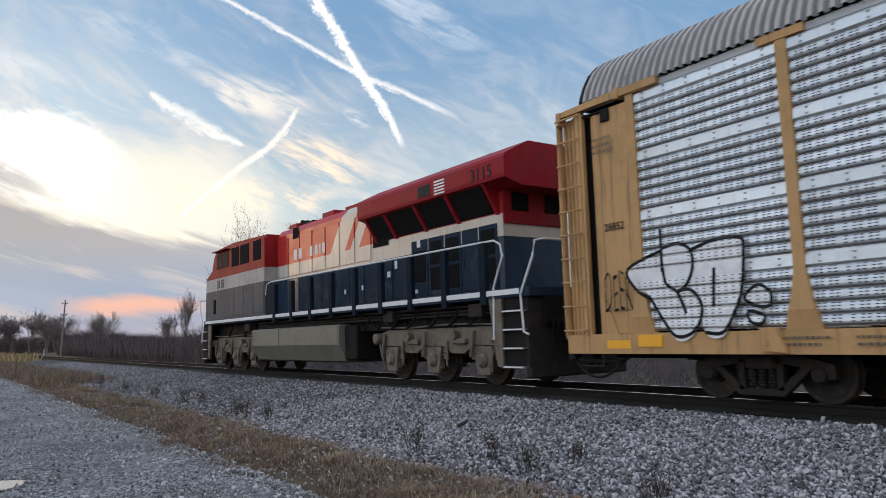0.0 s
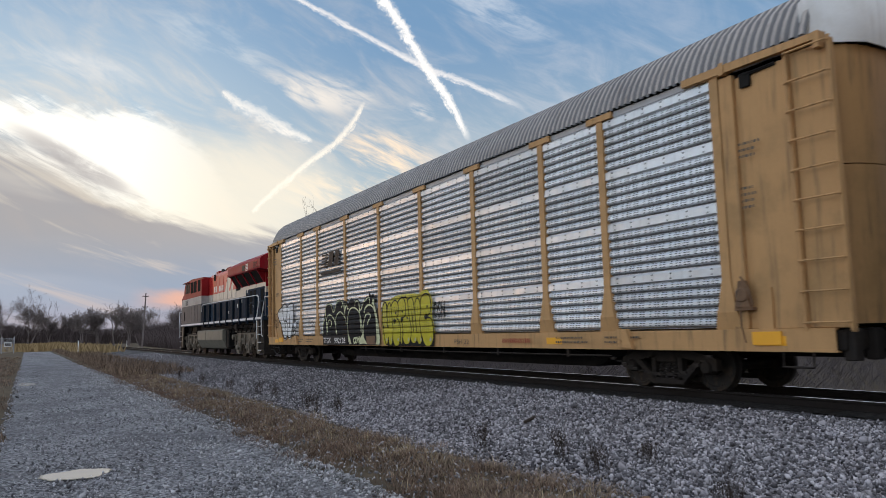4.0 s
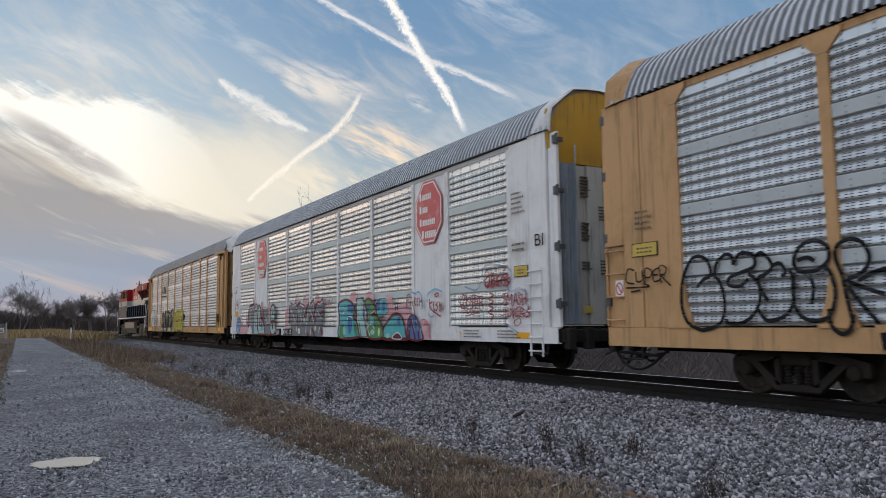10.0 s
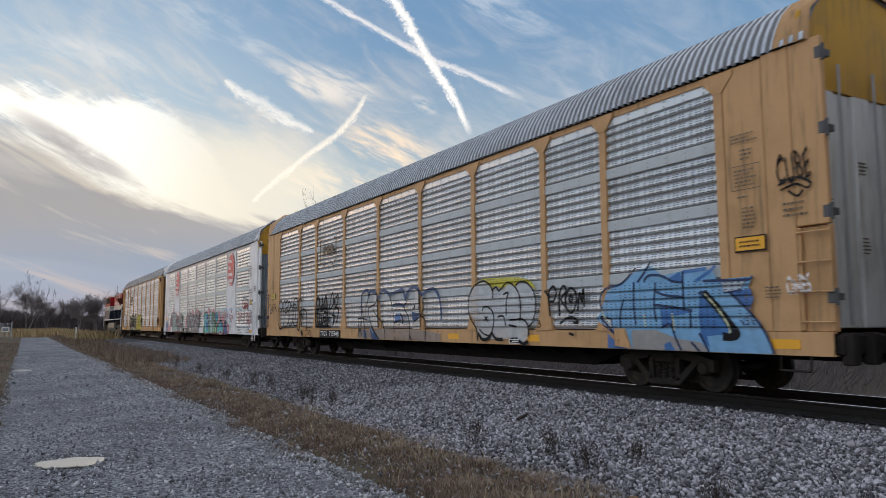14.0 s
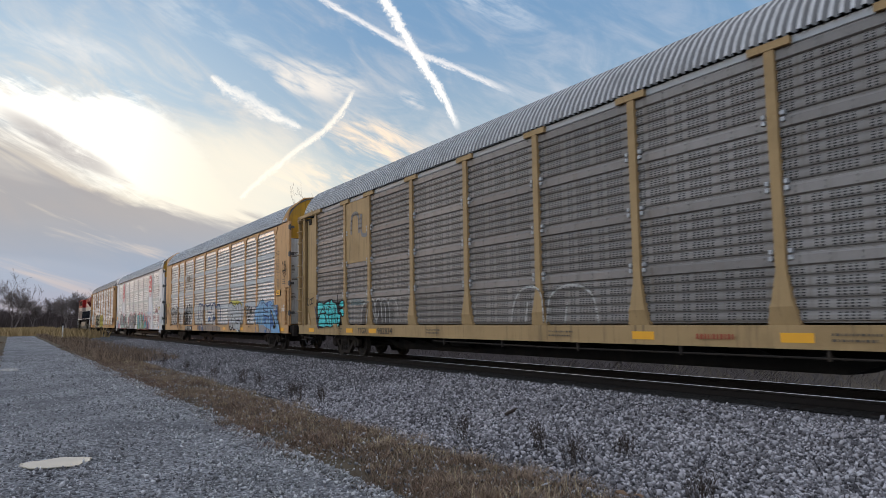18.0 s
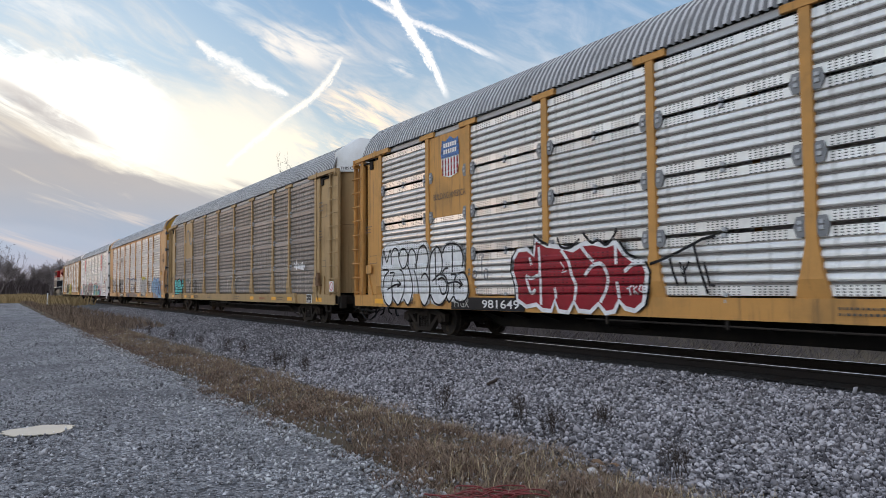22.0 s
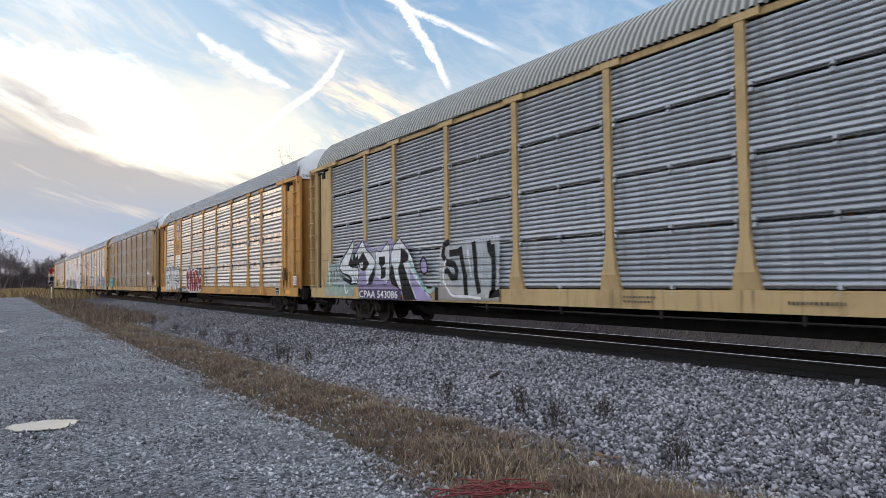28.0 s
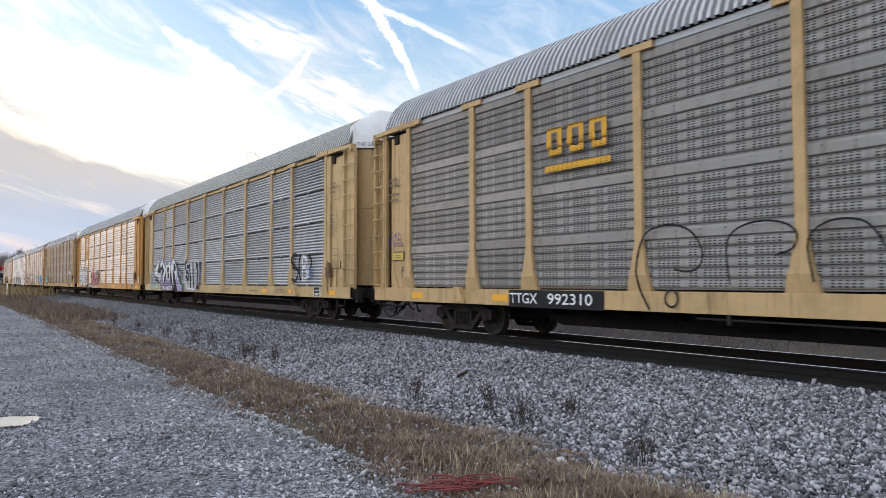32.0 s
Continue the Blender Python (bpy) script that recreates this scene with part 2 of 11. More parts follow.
def panel_mat(name, col, rough, metal, hole=0.02, stain=(0.16, 0.12, 0.08), stain_amount=0.3, pitch=0.56, rib=0.164, top=0.80, low=0.0, rows=None, ends=None, per=4.0, tall=0.20, open_=False):
    """Galvanised sheet with rows of small punched slots, weathered."""
    m = mat(name, col, rough, metal, spread=0.12, scale=1.1, fine=35, dirt=stain, dirt_amount=stain_amount, dirt_scale=0.8, streaks=0.35, rnd=0.30, spec=0.2)
    nt = m.node_tree
    p = nt.nodes["Principled BSDF"]
    co = nt.nodes.new("ShaderNodeTexCoord").outputs["Object"]
    sep = nd(nt, "ShaderNodeSeparateXYZ", Vector=co)
    # slots stand in upright columns: two close together, then single ones
    def column(at, half):
        return mth(nt, "LESS_THAN", mth(nt, "ABSOLUTE", mth(nt, "SUBTRACT", fy, at)), half)
    fy = mth(nt, "FRACT", mth(nt, "DIVIDE", mth(nt, "ADD", sep.outputs[1], 9.07), pitch))
    fz = mth(nt, "FRACT", mth(nt, "DIVIDE", sep.outputs[2], rib))
    inside = mth(nt, "MULTIPLY", functools.reduce(lambda a, b: mth(nt, "MAXIMUM", a, b), [column(*q) for q in rows or PAIRS]), mth(nt, "LESS_THAN", mth(nt, "ABSOLUTE", mth(nt, "SUBTRACT", mth(nt, "FRACT", mth(nt, "MULTIPLY", fz, per)), 0.5)), tall))
    group = mth(nt, "MULTIPLY", mth(nt, "GREATER_THAN", sep.outputs[2], low), mth(nt, "LESS_THAN", sep.outputs[2], top))
    if ends:
        group = mth(nt, "MAXIMUM", mth(nt, "LESS_THAN", sep.outputs[2], ends[0]), mth(nt, "GREATER_THAN", sep.outputs[2], ends[1]))
    shift = nd(nt, "ShaderNodeCombineXYZ", X=0.0, Y=mth(nt, "MULTIPLY", nt.nodes.new("ShaderNodeObjectInfo").outputs["Random"], 40.0), Z=0.0).outputs[0]
    spot = nd(nt, "ShaderNodeVectorMath", op="ADD", i0=co, i1=shift).outputs[0]
    nt.links.new(nd(nt, "ShaderNodeBump", Strength=0.5, Distance=0.10, Height=noise_at(nt, spot, 1.6, 3, 0.5)).outputs[0], p.inputs["Normal"])
    if open_:
        nt.links.new(mth(nt, "SUBTRACT", 1.0, mth(nt, "MULTIPLY", inside, group)), p.inputs["Alpha"])
    old = p.inputs["Base Color"].links[0].from_socket
    nt.links.new(mixc(nt, mth(nt, "MULTIPLY", mth(nt, "MULTIPLY", inside, group), 0.95), old, (hole, hole, hole, 1)), p.inputs["Base Color"])
    nt.links.new(mth(nt, "MULTIPLY", metal, mth(nt, "SUBTRACT", 1.0, mth(nt, "MULTIPLY", inside, group))), p.inputs["Metallic"])
    return m


def stone_mat(name, dark, light, rough=0.85):
    """Loose stone: every piece has its own grey."""
    m = bpy.data.materials.new(name)
    m.use_nodes = True
    nt = m.node_tree
    p = nt.nodes["Principled BSDF"]
    co = nt.nodes.new("ShaderNodeTexCoord").outputs["Object"]
    isl = nt.nodes.new("ShaderNodeNewGeometry").outputs["Random Per Island"]
    v = mth(nt, "ADD", mth(nt, "MULTIPLY", isl, 0.75), mth(nt, "MULTIPLY", noise_at(nt, co, 0.5, 3, 0.5), 0.3))
    c = ramp(nt, v, (0.1, dark), (0.58, tuple(a + (b - a) * 0.38 for a, b in zip(dark, light))), (0.95, light))
    c = mixc(nt, 0.35, c, nd(nt, "ShaderNodeCombineColor", i0=noise_at(nt, co, 70, 3, 0.6), i1=noise_at(nt, co, 70, 3, 0.6), i2=noise_at(nt, co, 70, 3, 0.6)).outputs[0], "MULTIPLY")
    nt.links.new(c, p.inputs["Base Color"])
    p.inputs["Roughness"].default_value = rough
    p.inputs["Specular IOR Level"].default_value = 0.15
    return m


def bed_mat(name, dark, light, cell, bump=0.8, mud=(0.10, 0.085, 0.07), mud_amount=0.0):
    """A bed of small stones seen from afar: cells of differing grey with real relief."""
    m = bpy.data.materials.new(name)
    m.use_nodes = True
    nt = m.node_tree
    p = nt.nodes["Principled BSDF"]
    co = nt.nodes.new("ShaderNodeTexCoord").outputs["Object"]
    vor = nd(nt, "ShaderNodeTexVoronoi", Vector=co, Scale=cell)
    grey = nd(nt, "ShaderNodeSeparateColor", Color=vor.outputs["Color"]).outputs[0]
    c = ramp(nt, mth(nt, "ADD", mth(nt, "MULTIPLY", grey, 0.7), mth(nt, "MULTIPLY", noise_at(nt, co, 0.6, 5, 0.6), 0.4)), (0.1, dark), (0.9, light))
    if mud_amount:
        c = mixc(nt, mth(nt, "MULTIPLY", smooth(nt, noise_at(nt, co, 0.45, 5, 0.6, 0.4), 0.42, 0.66), mud_amount), c, (*mud, 1))
    nt.links.new(c, p.inputs["Base Color"])
    p.inputs["Roughness"].default_value = 0.85
    p.inputs["Specular IOR Level"].default_value = 0.15
    b = nd(nt, "ShaderNodeBump", Strength=bump, Distance=0.03, Height=mth(nt, "SUBTRACT", 1.0, vor.outputs["Distance"])).outputs[0]
    nt.links.new(b, p.inputs["Normal"])
    return m


M = {}
M["ballast"] = stone_mat("ballast_stone", (0.038, 0.035, 0.041), (0.66, 0.63, 0.665))
# near-black bed: the shade in gaps between loose stones is its colour
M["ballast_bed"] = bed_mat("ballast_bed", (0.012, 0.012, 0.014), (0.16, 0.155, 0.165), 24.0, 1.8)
# dark strip of ballast: the shade under the train is put into its colour
M["shade_bed"] = bed_mat("shaded_track_bed", (0.012, 0.011, 0.011), (0.05, 0.046, 0.043), 20.0, 1.0)
M["road_stone"] = stone_mat("road_stone", (0.09, 0.088, 0.096), (0.72, 0.71, 0.745))
M["pale_stone"] = stone_mat("pale_road_stone", (0.13, 0.13, 0.135), (0.74, 0.735, 0.75))
M["road_bed"] = bed_mat("road_bed", (0.045, 0.045, 0.052), (0.54, 0.535, 0.565), 27.0, 2.6, (0.15, 0.148, 0.16), 0.6)
M["straw"] = mat("pale_straw", (0.40, 0.32, 0.20), 0.85, isl=0.8, spread=0.4, scale=2.0, fine=9, spec=0.12)
M["stubble"] = mat("red_brown_stubble", (0.155, 0.098, 0.070), 0.9, isl=0.8, spread=0.5, scale=2.0, fine=9, spec=0.12)
M["soil"] = mat("dry_soil", (0.085, 0.066, 0.046), 0.95, spread=0.5, scale=0.8, fine=30, bump=1.0, bump_scale=24, dirt=(0.15, 0.12, 0.08), dirt_amount=0.7, dirt_scale=0.25, spec=0.12)
M["litter"] = mat("grass_litter", (0.15, 0.115, 0.078), 0.95, spread=0.5, scale=1.5, fine=25, spec=0.12)
M["grass"] = mat("dry_grass", (0.215, 0.158, 0.118), 0.9, isl=1.2, spread=0.75, scale=2.6, fine=9, dirt=(0.086, 0.060, 0.044), dirt_amount=0.8, dirt_scale=1.1, spec=0.12)
M["field"] = mat("far_field_grass", (0.34, 0.25, 0.13), 0.95, spread=0.3, scale=0.1, fine=2, dirt=(0.22, 0.14, 0.07), dirt_amount=0.6, dirt_scale=0.06, spec=0.12)
M["dark_weed"] = mat("embankment_weed", (0.088, 0.074, 0.075), 0.95, spread=0.35, scale=0.4, fine=3, spec=0.12)
M["weed"] = mat("dead_weed", (0.055, 0.042, 0.035), 0.9, spread=0.3, spec=0.12)
# bark paled and greyed: the haze of distance is put into the colour
M["bark"] = mat("haze_paled_bark", (0.19, 0.16, 0.155), 0.95, spread=0.25, scale=2, fine=20, spec=0.12)
M["brush"] = mat("winter_brush", (0.10, 0.080, 0.078), 0.95, spread=0.4, scale=0.3, fine=3, spec=0.12)
M["rail"] = mat("rail_side", (0.018, 0.015, 0.014), 0.8, 0.0, spread=0.25, fine=30, spec=0.12)
M["rail_top"] = mat("rail_head", (0.75, 0.74, 0.72), 0.14, 1.0, spread=0.05)
M["tie"] = mat("old_timber_tie", (0.035, 0.028, 0.024), 0.9, spread=0.3, scale=3, fine=40, bump=0.5, rnd=0.3, spec=0.12)
M["dark"] = mat("underframe_black", (0.010, 0.0095, 0.0095), 0.7, spread=0.25, dirt=(0.024, 0.02, 0.017), dirt_amount=0.6, spec=0.12)
M["truck"] = mat("truck_grime", (0.027, 0.023, 0.021), 0.75, spread=0.3, dirt=(0.055, 0.042, 0.032), dirt_amount=0.5, dirt_scale=3, spec=0.12)
M["wheel"] = mat("wheel_steel", (0.030, 0.026, 0.024), 0.65, 0.2, spread=0.2, dirt=(0.12, 0.08, 0.05), dirt_amount=0.4, dirt_scale=5, spec=0.12)
M["galv"] = mat("galvanised", (0.40, 0.41, 0.43), 0.6, 0.4, spread=0.12)
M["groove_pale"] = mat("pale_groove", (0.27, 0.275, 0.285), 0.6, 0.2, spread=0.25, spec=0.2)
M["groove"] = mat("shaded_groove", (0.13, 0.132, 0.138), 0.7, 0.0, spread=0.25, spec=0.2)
M["groove_soft"] = mat("shaded_soft_groove", (0.185, 0.175, 0.168), 0.6, 0.2, spread=0.25, spec=0.2)
M["clip"] = mat("clip_plate", (0.20, 0.205, 0.215), 0.6, 0.2, spread=0.15)
M["roof"] = mat("roof_sheet", (0.50, 0.52, 0.555), 0.45, 0.35, spread=0.14, scale=1.0, dirt=(0.17, 0.17, 0.17), dirt_amount=0.5, streaks=0.25)
M["roof_shade"] = mat("shaded_roof_valley", (0.19, 0.19, 0.197), 0.6, 0.2, spread=0.25, scale=1.0, streaks=0.2, spec=0.2)
M["roof_brown"] = mat("roof_sheet_brown", (0.38, 0.345, 0.32), 0.5, 0.25, spread=0.14, scale=1.0, dirt=(0.16, 0.13, 0.11), dirt_amount=0.5, streaks=0.3)
M["roof_grey"] = mat("roof_sheet_grey", (0.48, 0.475, 0.48), 0.5, 0.3, spread=0.14, scale=1.0, dirt=(0.16, 0.15, 0.14), dirt_amount=0.5, streaks=0.25)
M["roof_cream"] = mat("roof_sheet_cream", (0.40, 0.39, 0.355), 0.5, 0.2, spread=0.06, scale=1.0, dirt=(0.36, 0.33, 0.28), dirt_amount=0.3)
M["roof_cream_shade"] = mat("cream_roof_valley", (0.21, 0.205, 0.185), 0.6, 0.1, spread=0.2, scale=1.0, streaks=0.2, spec=0.2)
M["white"] = mat("white_paint", (0.72, 0.72, 0.71), 0.55, spread=0.05)
M["black"] = mat("black_paint", (0.018, 0.018, 0.020), 0.55, spread=0.1, spec=0.12)
M["yellow"] = mat("reflective_yellow", (0.80, 0.38, 0.02), 0.45, spread=0.06)
M["red"] = mat("red_paint", (0.50, 0.03, 0.04), 0.45, spread=0.08)

# ---- helpers for meshes ----
def link(name, mesh, parent=None, label="", m=None):
    ob = new(name, mesh)
    if parent is not None:
        ob.parent = parent
    if m is not None:
        ob.matrix_basis = m
    if label:
        tagged(ob, label=label)
    return ob


def mesh_of(bm, material, name="part", smooth_shade=False):
    me = bpy.data.meshes.new(name)
    bm.normal_update()
    bm.to_mesh(me)
    bm.free()
    for mt in material if isinstance(material, (list, tuple)) else [material]:
        me.materials.append(mt)
    if smooth_shade:
        me.polygons.foreach_set("use_smooth", [True] * len(me.polygons))
    return me


def part(name, bm, material, parent, label="", m=None, smooth_shade=False):
    return link(name, mesh_of(bm, material, name, smooth_shade), parent, label, m)


def box(bm, x0, x1, y0, y1, z0, z1, bevel=0.0):
    v = [bm.verts.new(p) for p in ((x0, y0, z0), (x1, y0, z0), (x1, y1, z0), (x0, y1, z0), (x0, y0, z1), (x1, y0, z1), (x1, y1, z1), (x0, y1, z1))]
    f = [bm.faces.new([v[i] for i in q]) for q in ((3, 2, 1, 0), (4, 5, 6, 7), (0, 1, 5, 4), (1, 2, 6, 5), (2, 3, 7, 6), (3, 0, 4, 7))]
    if bevel:
        bmesh.ops.bevel(bm, geom=list({e for q in f for e in q.edges}), offset=bevel, segments=1, affect="EDGES", profile=0.5)
    return v


def boxed(x0, x1, y0, y1, z0, z1, bevel=0.0):
    bm = bmesh.new()
    box(bm, x0, x1, y0, y1, z0, z1, bevel)
    return bm


def prism(bm, outline, axis, a, b):
    """Extrudes a closed outline of 2D points along an axis from a to b. Axis 0: (y, z); 1: (x, z); 2: (x, y)."""
    def at(p, t):
        return (t, p[0], p[1]) if axis == 0 else (p[0], t, p[1]) if axis == 1 else (p[0], p[1], t)
    lo = [bm.verts.new(at(p, a)) for p in outline]
    hi = [bm.verts.new(at(p, b)) for p in outline]
    n = len(outline)
    fs = [bm.faces.new(lo), bm.faces.new(hi[::-1])]
    for i in range(n):
        fs.append(bm.faces.new((lo[i], hi[i], hi[(i + 1) % n], lo[(i + 1) % n])))
    bmesh.ops.recalc_face_normals(bm, faces=fs)
    return fs


def tube(bm, pts, r, sides=6, r_end=None):
    """A bar along points."""
    pts = [Vector(p) for p in pts]
    rings = []
    for i, p in enumerate(pts):
        d = (pts[min(i + 1, len(pts) - 1)] - pts[max(i - 1, 0)]).normalized()
        up = Vector((0, 0, 1)) if abs(d.z) < 0.9 else Vector((1, 0, 0))
        u = d.cross(up).normalized()
        w = u.cross(d)
        rr = r if r_end is None else r + (r_end - r) * i / (len(pts) - 1)
        rings.append([bm.verts.new(p + (u * math.cos(2 * math.pi * k / sides) + w * math.sin(2 * math.pi * k / sides)) * rr) for k in range(sides)])
    for a, b in zip(rings, rings[1:]):
        for k in range(sides):
            bm.faces.new((a[k], a[(k + 1) % sides], b[(k + 1) % sides], b[k]))
    bm.faces.new(rings[0][::-1])
    bm.faces.new(rings[-1])


def lathe(bm, profile, axis=0, seg=24, centre=(0, 0, 0)):
    """Turns a profile of (along, radius) round an axis."""
    cx, cy, cz = centre
    rings = []
    for a, r in profile:
        ring = []
        for k in range(seg):
            c, s = math.cos(2 * math.pi * k / seg) * r, math.sin(2 * math.pi * k / seg) * r
            p = (a, c, s) if axis == 0 else (s, a, c) if axis == 1 else (c, s, a)
            ring.append(bm.verts.new((p[0] + cx, p[1] + cy, p[2] + cz)))
        rings.append(ring)
    for a, b in zip(rings, rings[1:]):
        for k in range(seg):
            bm.faces.new((a[k], a[(k + 1) % seg], b[(k + 1) % seg], b[k]))
    bm.faces.new(rings[0][::-1])
    bm.faces.new(rings[-1])
    bmesh.ops.recalc_face_normals(bm, faces=bm.faces)


def raw_mesh(name, verts, faces, material, smooth_shade=False):
    """A mesh from arrays: verts (n, 3), faces (m, k)."""
    me = bpy.data.meshes.new(name)
    verts, faces = np.asarray(verts, dtype=np.float32), np.asarray(faces, dtype=np.int32)
    me.vertices.add(len(verts))
    me.vertices.foreach_set("co", verts.ravel())
    k = faces.shape[1]
    me.loops.add(faces.size)
    me.loops.foreach_set("vertex_index", faces.ravel())
    me.polygons.add(len(faces))
    me.polygons.foreach_set("loop_start", np.arange(0, faces.size, k, dtype=np.int32))
    me.polygons.foreach_set("loop_total", np.full(len(faces), k, dtype=np.int32))
    me.update(calc_edges=True)
    me.materials.append(material)
    if smooth_shade:
        me.polygons.foreach_set("use_smooth", [True] * len(me.polygons))
    return me


# ---- ground ----
PROFILE = [(-3000, -0.6), (-40, -0.5), (-6, -0.36), (-0.6, -0.36), (-0.2, -0.42), (1.3, -0.40), (2.7, -0.42), (3.2, -0.40), (4.2, -0.38), (4.9, -0.45), (5.5, -0.44),
           (9.0, -0.22), (9.5, -0.16), (13.0, -0.16), (15.5, -0.7), (20, -0.7), (40, -0.6), (3000, -0.6)]


def ground_z(x, y=0.0):
    xs, zs = zip(*PROFILE)
    return float(np.interp(x, xs, zs))


def sheet(x_list, y_list, lift, rough=0.0, freq=1.0, edge=0.0):
    """A strip of ground over the profile, a little uneven."""
    verts, faces = [], []
    for j, y in enumerate(y_list):
        for i, x in enumerate(x_list):
            wob = edge * noise.noise((y * 0.35, i * 3.1, 7)) + edge * 0.5 * noise.noise((y * 1.3, i * 3.1, 3)) if i in (0, len(x_list) - 1) else 0.0
            h = rough * noise.noise((x * freq, y * freq, 1.3)) if rough else 0.0
            verts.append((x + wob, y, ground_z(x) + lift + h))
    w = len(x_list)
    for j in range(len(y_list) - 1):
        for i in range(w - 1):
            a = j * w + i
            faces.append((a, a + 1, a + w + 1, a + w))
    return verts, faces


def steps(*parts):
    """Numbers from pieces (start, end, step)."""
    out = []
    for a, b, s in parts:
        out += list(np.arange(a, b - 1e-6, s))
    return out + [parts[-1][1]]


far_y = steps((-3000, -250, 550), (-250, 0, 25), (0, 60, 2.0), (60, 450, 15), (450, 3000, 500))
ground_x = [-3000, -800, -200, -40, -15, -6, -3, -0.6, -0.2, 1.3, 2.7, 3.2, 4.2, 4.9, 5.5, 9.0, 9.5, 13.0, 15.5, 20, 40, 100, 300, 1000, 3000]
tagged(link("ground", raw_mesh("ground", *sheet(ground_x, far_y, -0.03, 0.02, 0.4), M["soil"])), label="flat ground of dry winter grass and bare soil", category="ground", kind="structure")
strip_y = steps((-230, -5, 3.0), (-5, 30, 0.3), (30, 80, 1.0), (80, 450, 6.0))
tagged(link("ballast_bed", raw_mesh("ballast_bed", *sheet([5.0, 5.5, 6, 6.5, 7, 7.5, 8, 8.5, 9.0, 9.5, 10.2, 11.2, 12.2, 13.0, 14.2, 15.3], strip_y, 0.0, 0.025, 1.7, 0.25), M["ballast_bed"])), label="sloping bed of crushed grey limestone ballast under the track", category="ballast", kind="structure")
tagged(link("track_bed", raw_mesh("track_bed", *sheet([9.75, 10.2, 10.9, 11.6, 12.2, 12.7], strip_y, 0.012, 0.01, 1.7, 0.12), M["shade_bed"])), label="ballast between and beside the rails, darkened for the shade under the train", category="ballast", kind="structure")
road_y = steps((-40, 0, 2.0), (0, 30, 0.3), (30, 118, 1.5))
tagged(link("road", raw_mesh("road", *sheet([-0.3, 0.1, 0.5, 0.9, 1.3, 1.7, 2.1, 2.5, 2.9], road_y, 0.012, 0.02, 0.9, 0.22), M["road_bed"])), label="grey gravel access road running beside the railway", category="road", kind="structure")


def stones(name, n, x_of, y_of, size, material, sink=0.3, seed=1, coarse=False, clear=(), spread=0.35):
    """Many loose stones in one mesh: lumps of twenty faces, turned and stretched at random."""
    rng = np.random.default_rng(seed)
    bm = bmesh.new()
    if coarse == "block":
        box(bm, -0.8, 0.8, -0.8, 0.8, -0.8, 0.8)
        bmesh.ops.triangulate(bm, faces=bm.faces)
        bm.verts.index_update()
    elif coarse:
        for p in ((1, 0, 0), (-1, 0, 0), (0, 1, 0), (0, -1, 0), (0, 0, 1), (0, 0, -1)):
            bm.verts.new(p)
        bm.verts.ensure_lookup_table()
        for q in ((0, 2, 4), (2, 1, 4), (1, 3, 4), (3, 0, 4), (2, 0, 5), (1, 2, 5), (3, 1, 5), (0, 3, 5)):
            bm.faces.new([bm.verts[i] for i in q])
        bm.verts.index_update()
    else:
        bmesh.ops.create_icosphere(bm, subdivisions=1, radius=1.0)
    base = np.array([v.co[:] for v in bm.verts])
    tri = np.array([[v.index for v in f.verts] for f in bm.faces])
    bm.free()
    base = base * (1 + (0.14 if coarse == "block" else 0.26) * rng.standard_normal((len(base), 1))) + 0.10 * rng.standard_normal(base.shape)
    xs, ys = x_of(rng, n), y_of(rng, n)
    zs = np.interp(xs, *zip(*PROFILE))
    for px, py, rx, ry in clear:
        ok = ((xs - px) / rx) ** 2 + ((ys - py) / ry) ** 2 > 1.0
        xs, ys, zs = xs[ok], ys[ok], zs[ok]
    n = len(xs)
    q = rng.standard_normal((n, 4))
    q /= np.linalg.norm(q, axis=1)[:, None]
    w, a, b, c = q.T
    rot = np.stack([1 - 2 * (b * b + c * c), 2 * (a * b - w * c), 2 * (a * c + w * b), 2 * (a * b + w * c), 1 - 2 * (a * a + c * c), 2 * (b * c - w * a), 2 * (a * c - w * b), 2 * (b * c + w * a), 1 - 2 * (a * a + b * b)], 1).reshape(n, 3, 3)
    sc = size * np.exp(spread * rng.standard_normal((n, 1))) * np.array([1.0, 0.8, 0.62])
    sc = sc * (1 + 0.25 * rng.standard_normal((n, 3)).clip(-1.5, 1.5))
    v = np.einsum("nij,nkj->nki", rot, base[None] * sc[:, None, :])
    v += np.stack([xs, ys, zs + sc.mean(1) * (1.9 - sink) * rng.random(n) ** 1.5], 1)[:, None, :]
    f = tri[None] + (np.arange(n) * len(base))[:, None, None]
    return link(name, raw_mesh(name, v.reshape(-1, 3), f.reshape(-1, 3), material))


def near_y(lo, hi, power):
    return lambda rng, n: lo + (hi - lo) * rng.random(n) ** power


tagged(stones("ballast_stones", 76000, lambda r, n: 4.75 + 4.75 * r.random(n) ** 0.9, near_y(2.2, 15, 1.2), 0.0176, M["ballast"], seed=3, coarse="block", spread=0.27), label="loose pieces of crushed grey limestone on the ballast slope", category="ballast", kind="stuff")
tagged(stones("far_ballast_stones", 40000, lambda r, n: 5.0 + 4.55 * r.random(n), near_y(14.6, 70, 1.6), 0.027, M["ballast"], seed=5, coarse=True, spread=0.22), label="crushed grey limestone further along the ballast slope", category="ballast", kind="stuff")
tagged(stones("road_edge_gravel", 24000, lambda r, n: 3.12 - 1.1 * r.random(n) ** 1.5, near_y(2.0, 40, 1.7), 0.0150, M["pale_stone"], seed=14, coarse=True), label="pale loose gravel pushed up along the road edge", category="gravel", kind="stuff")
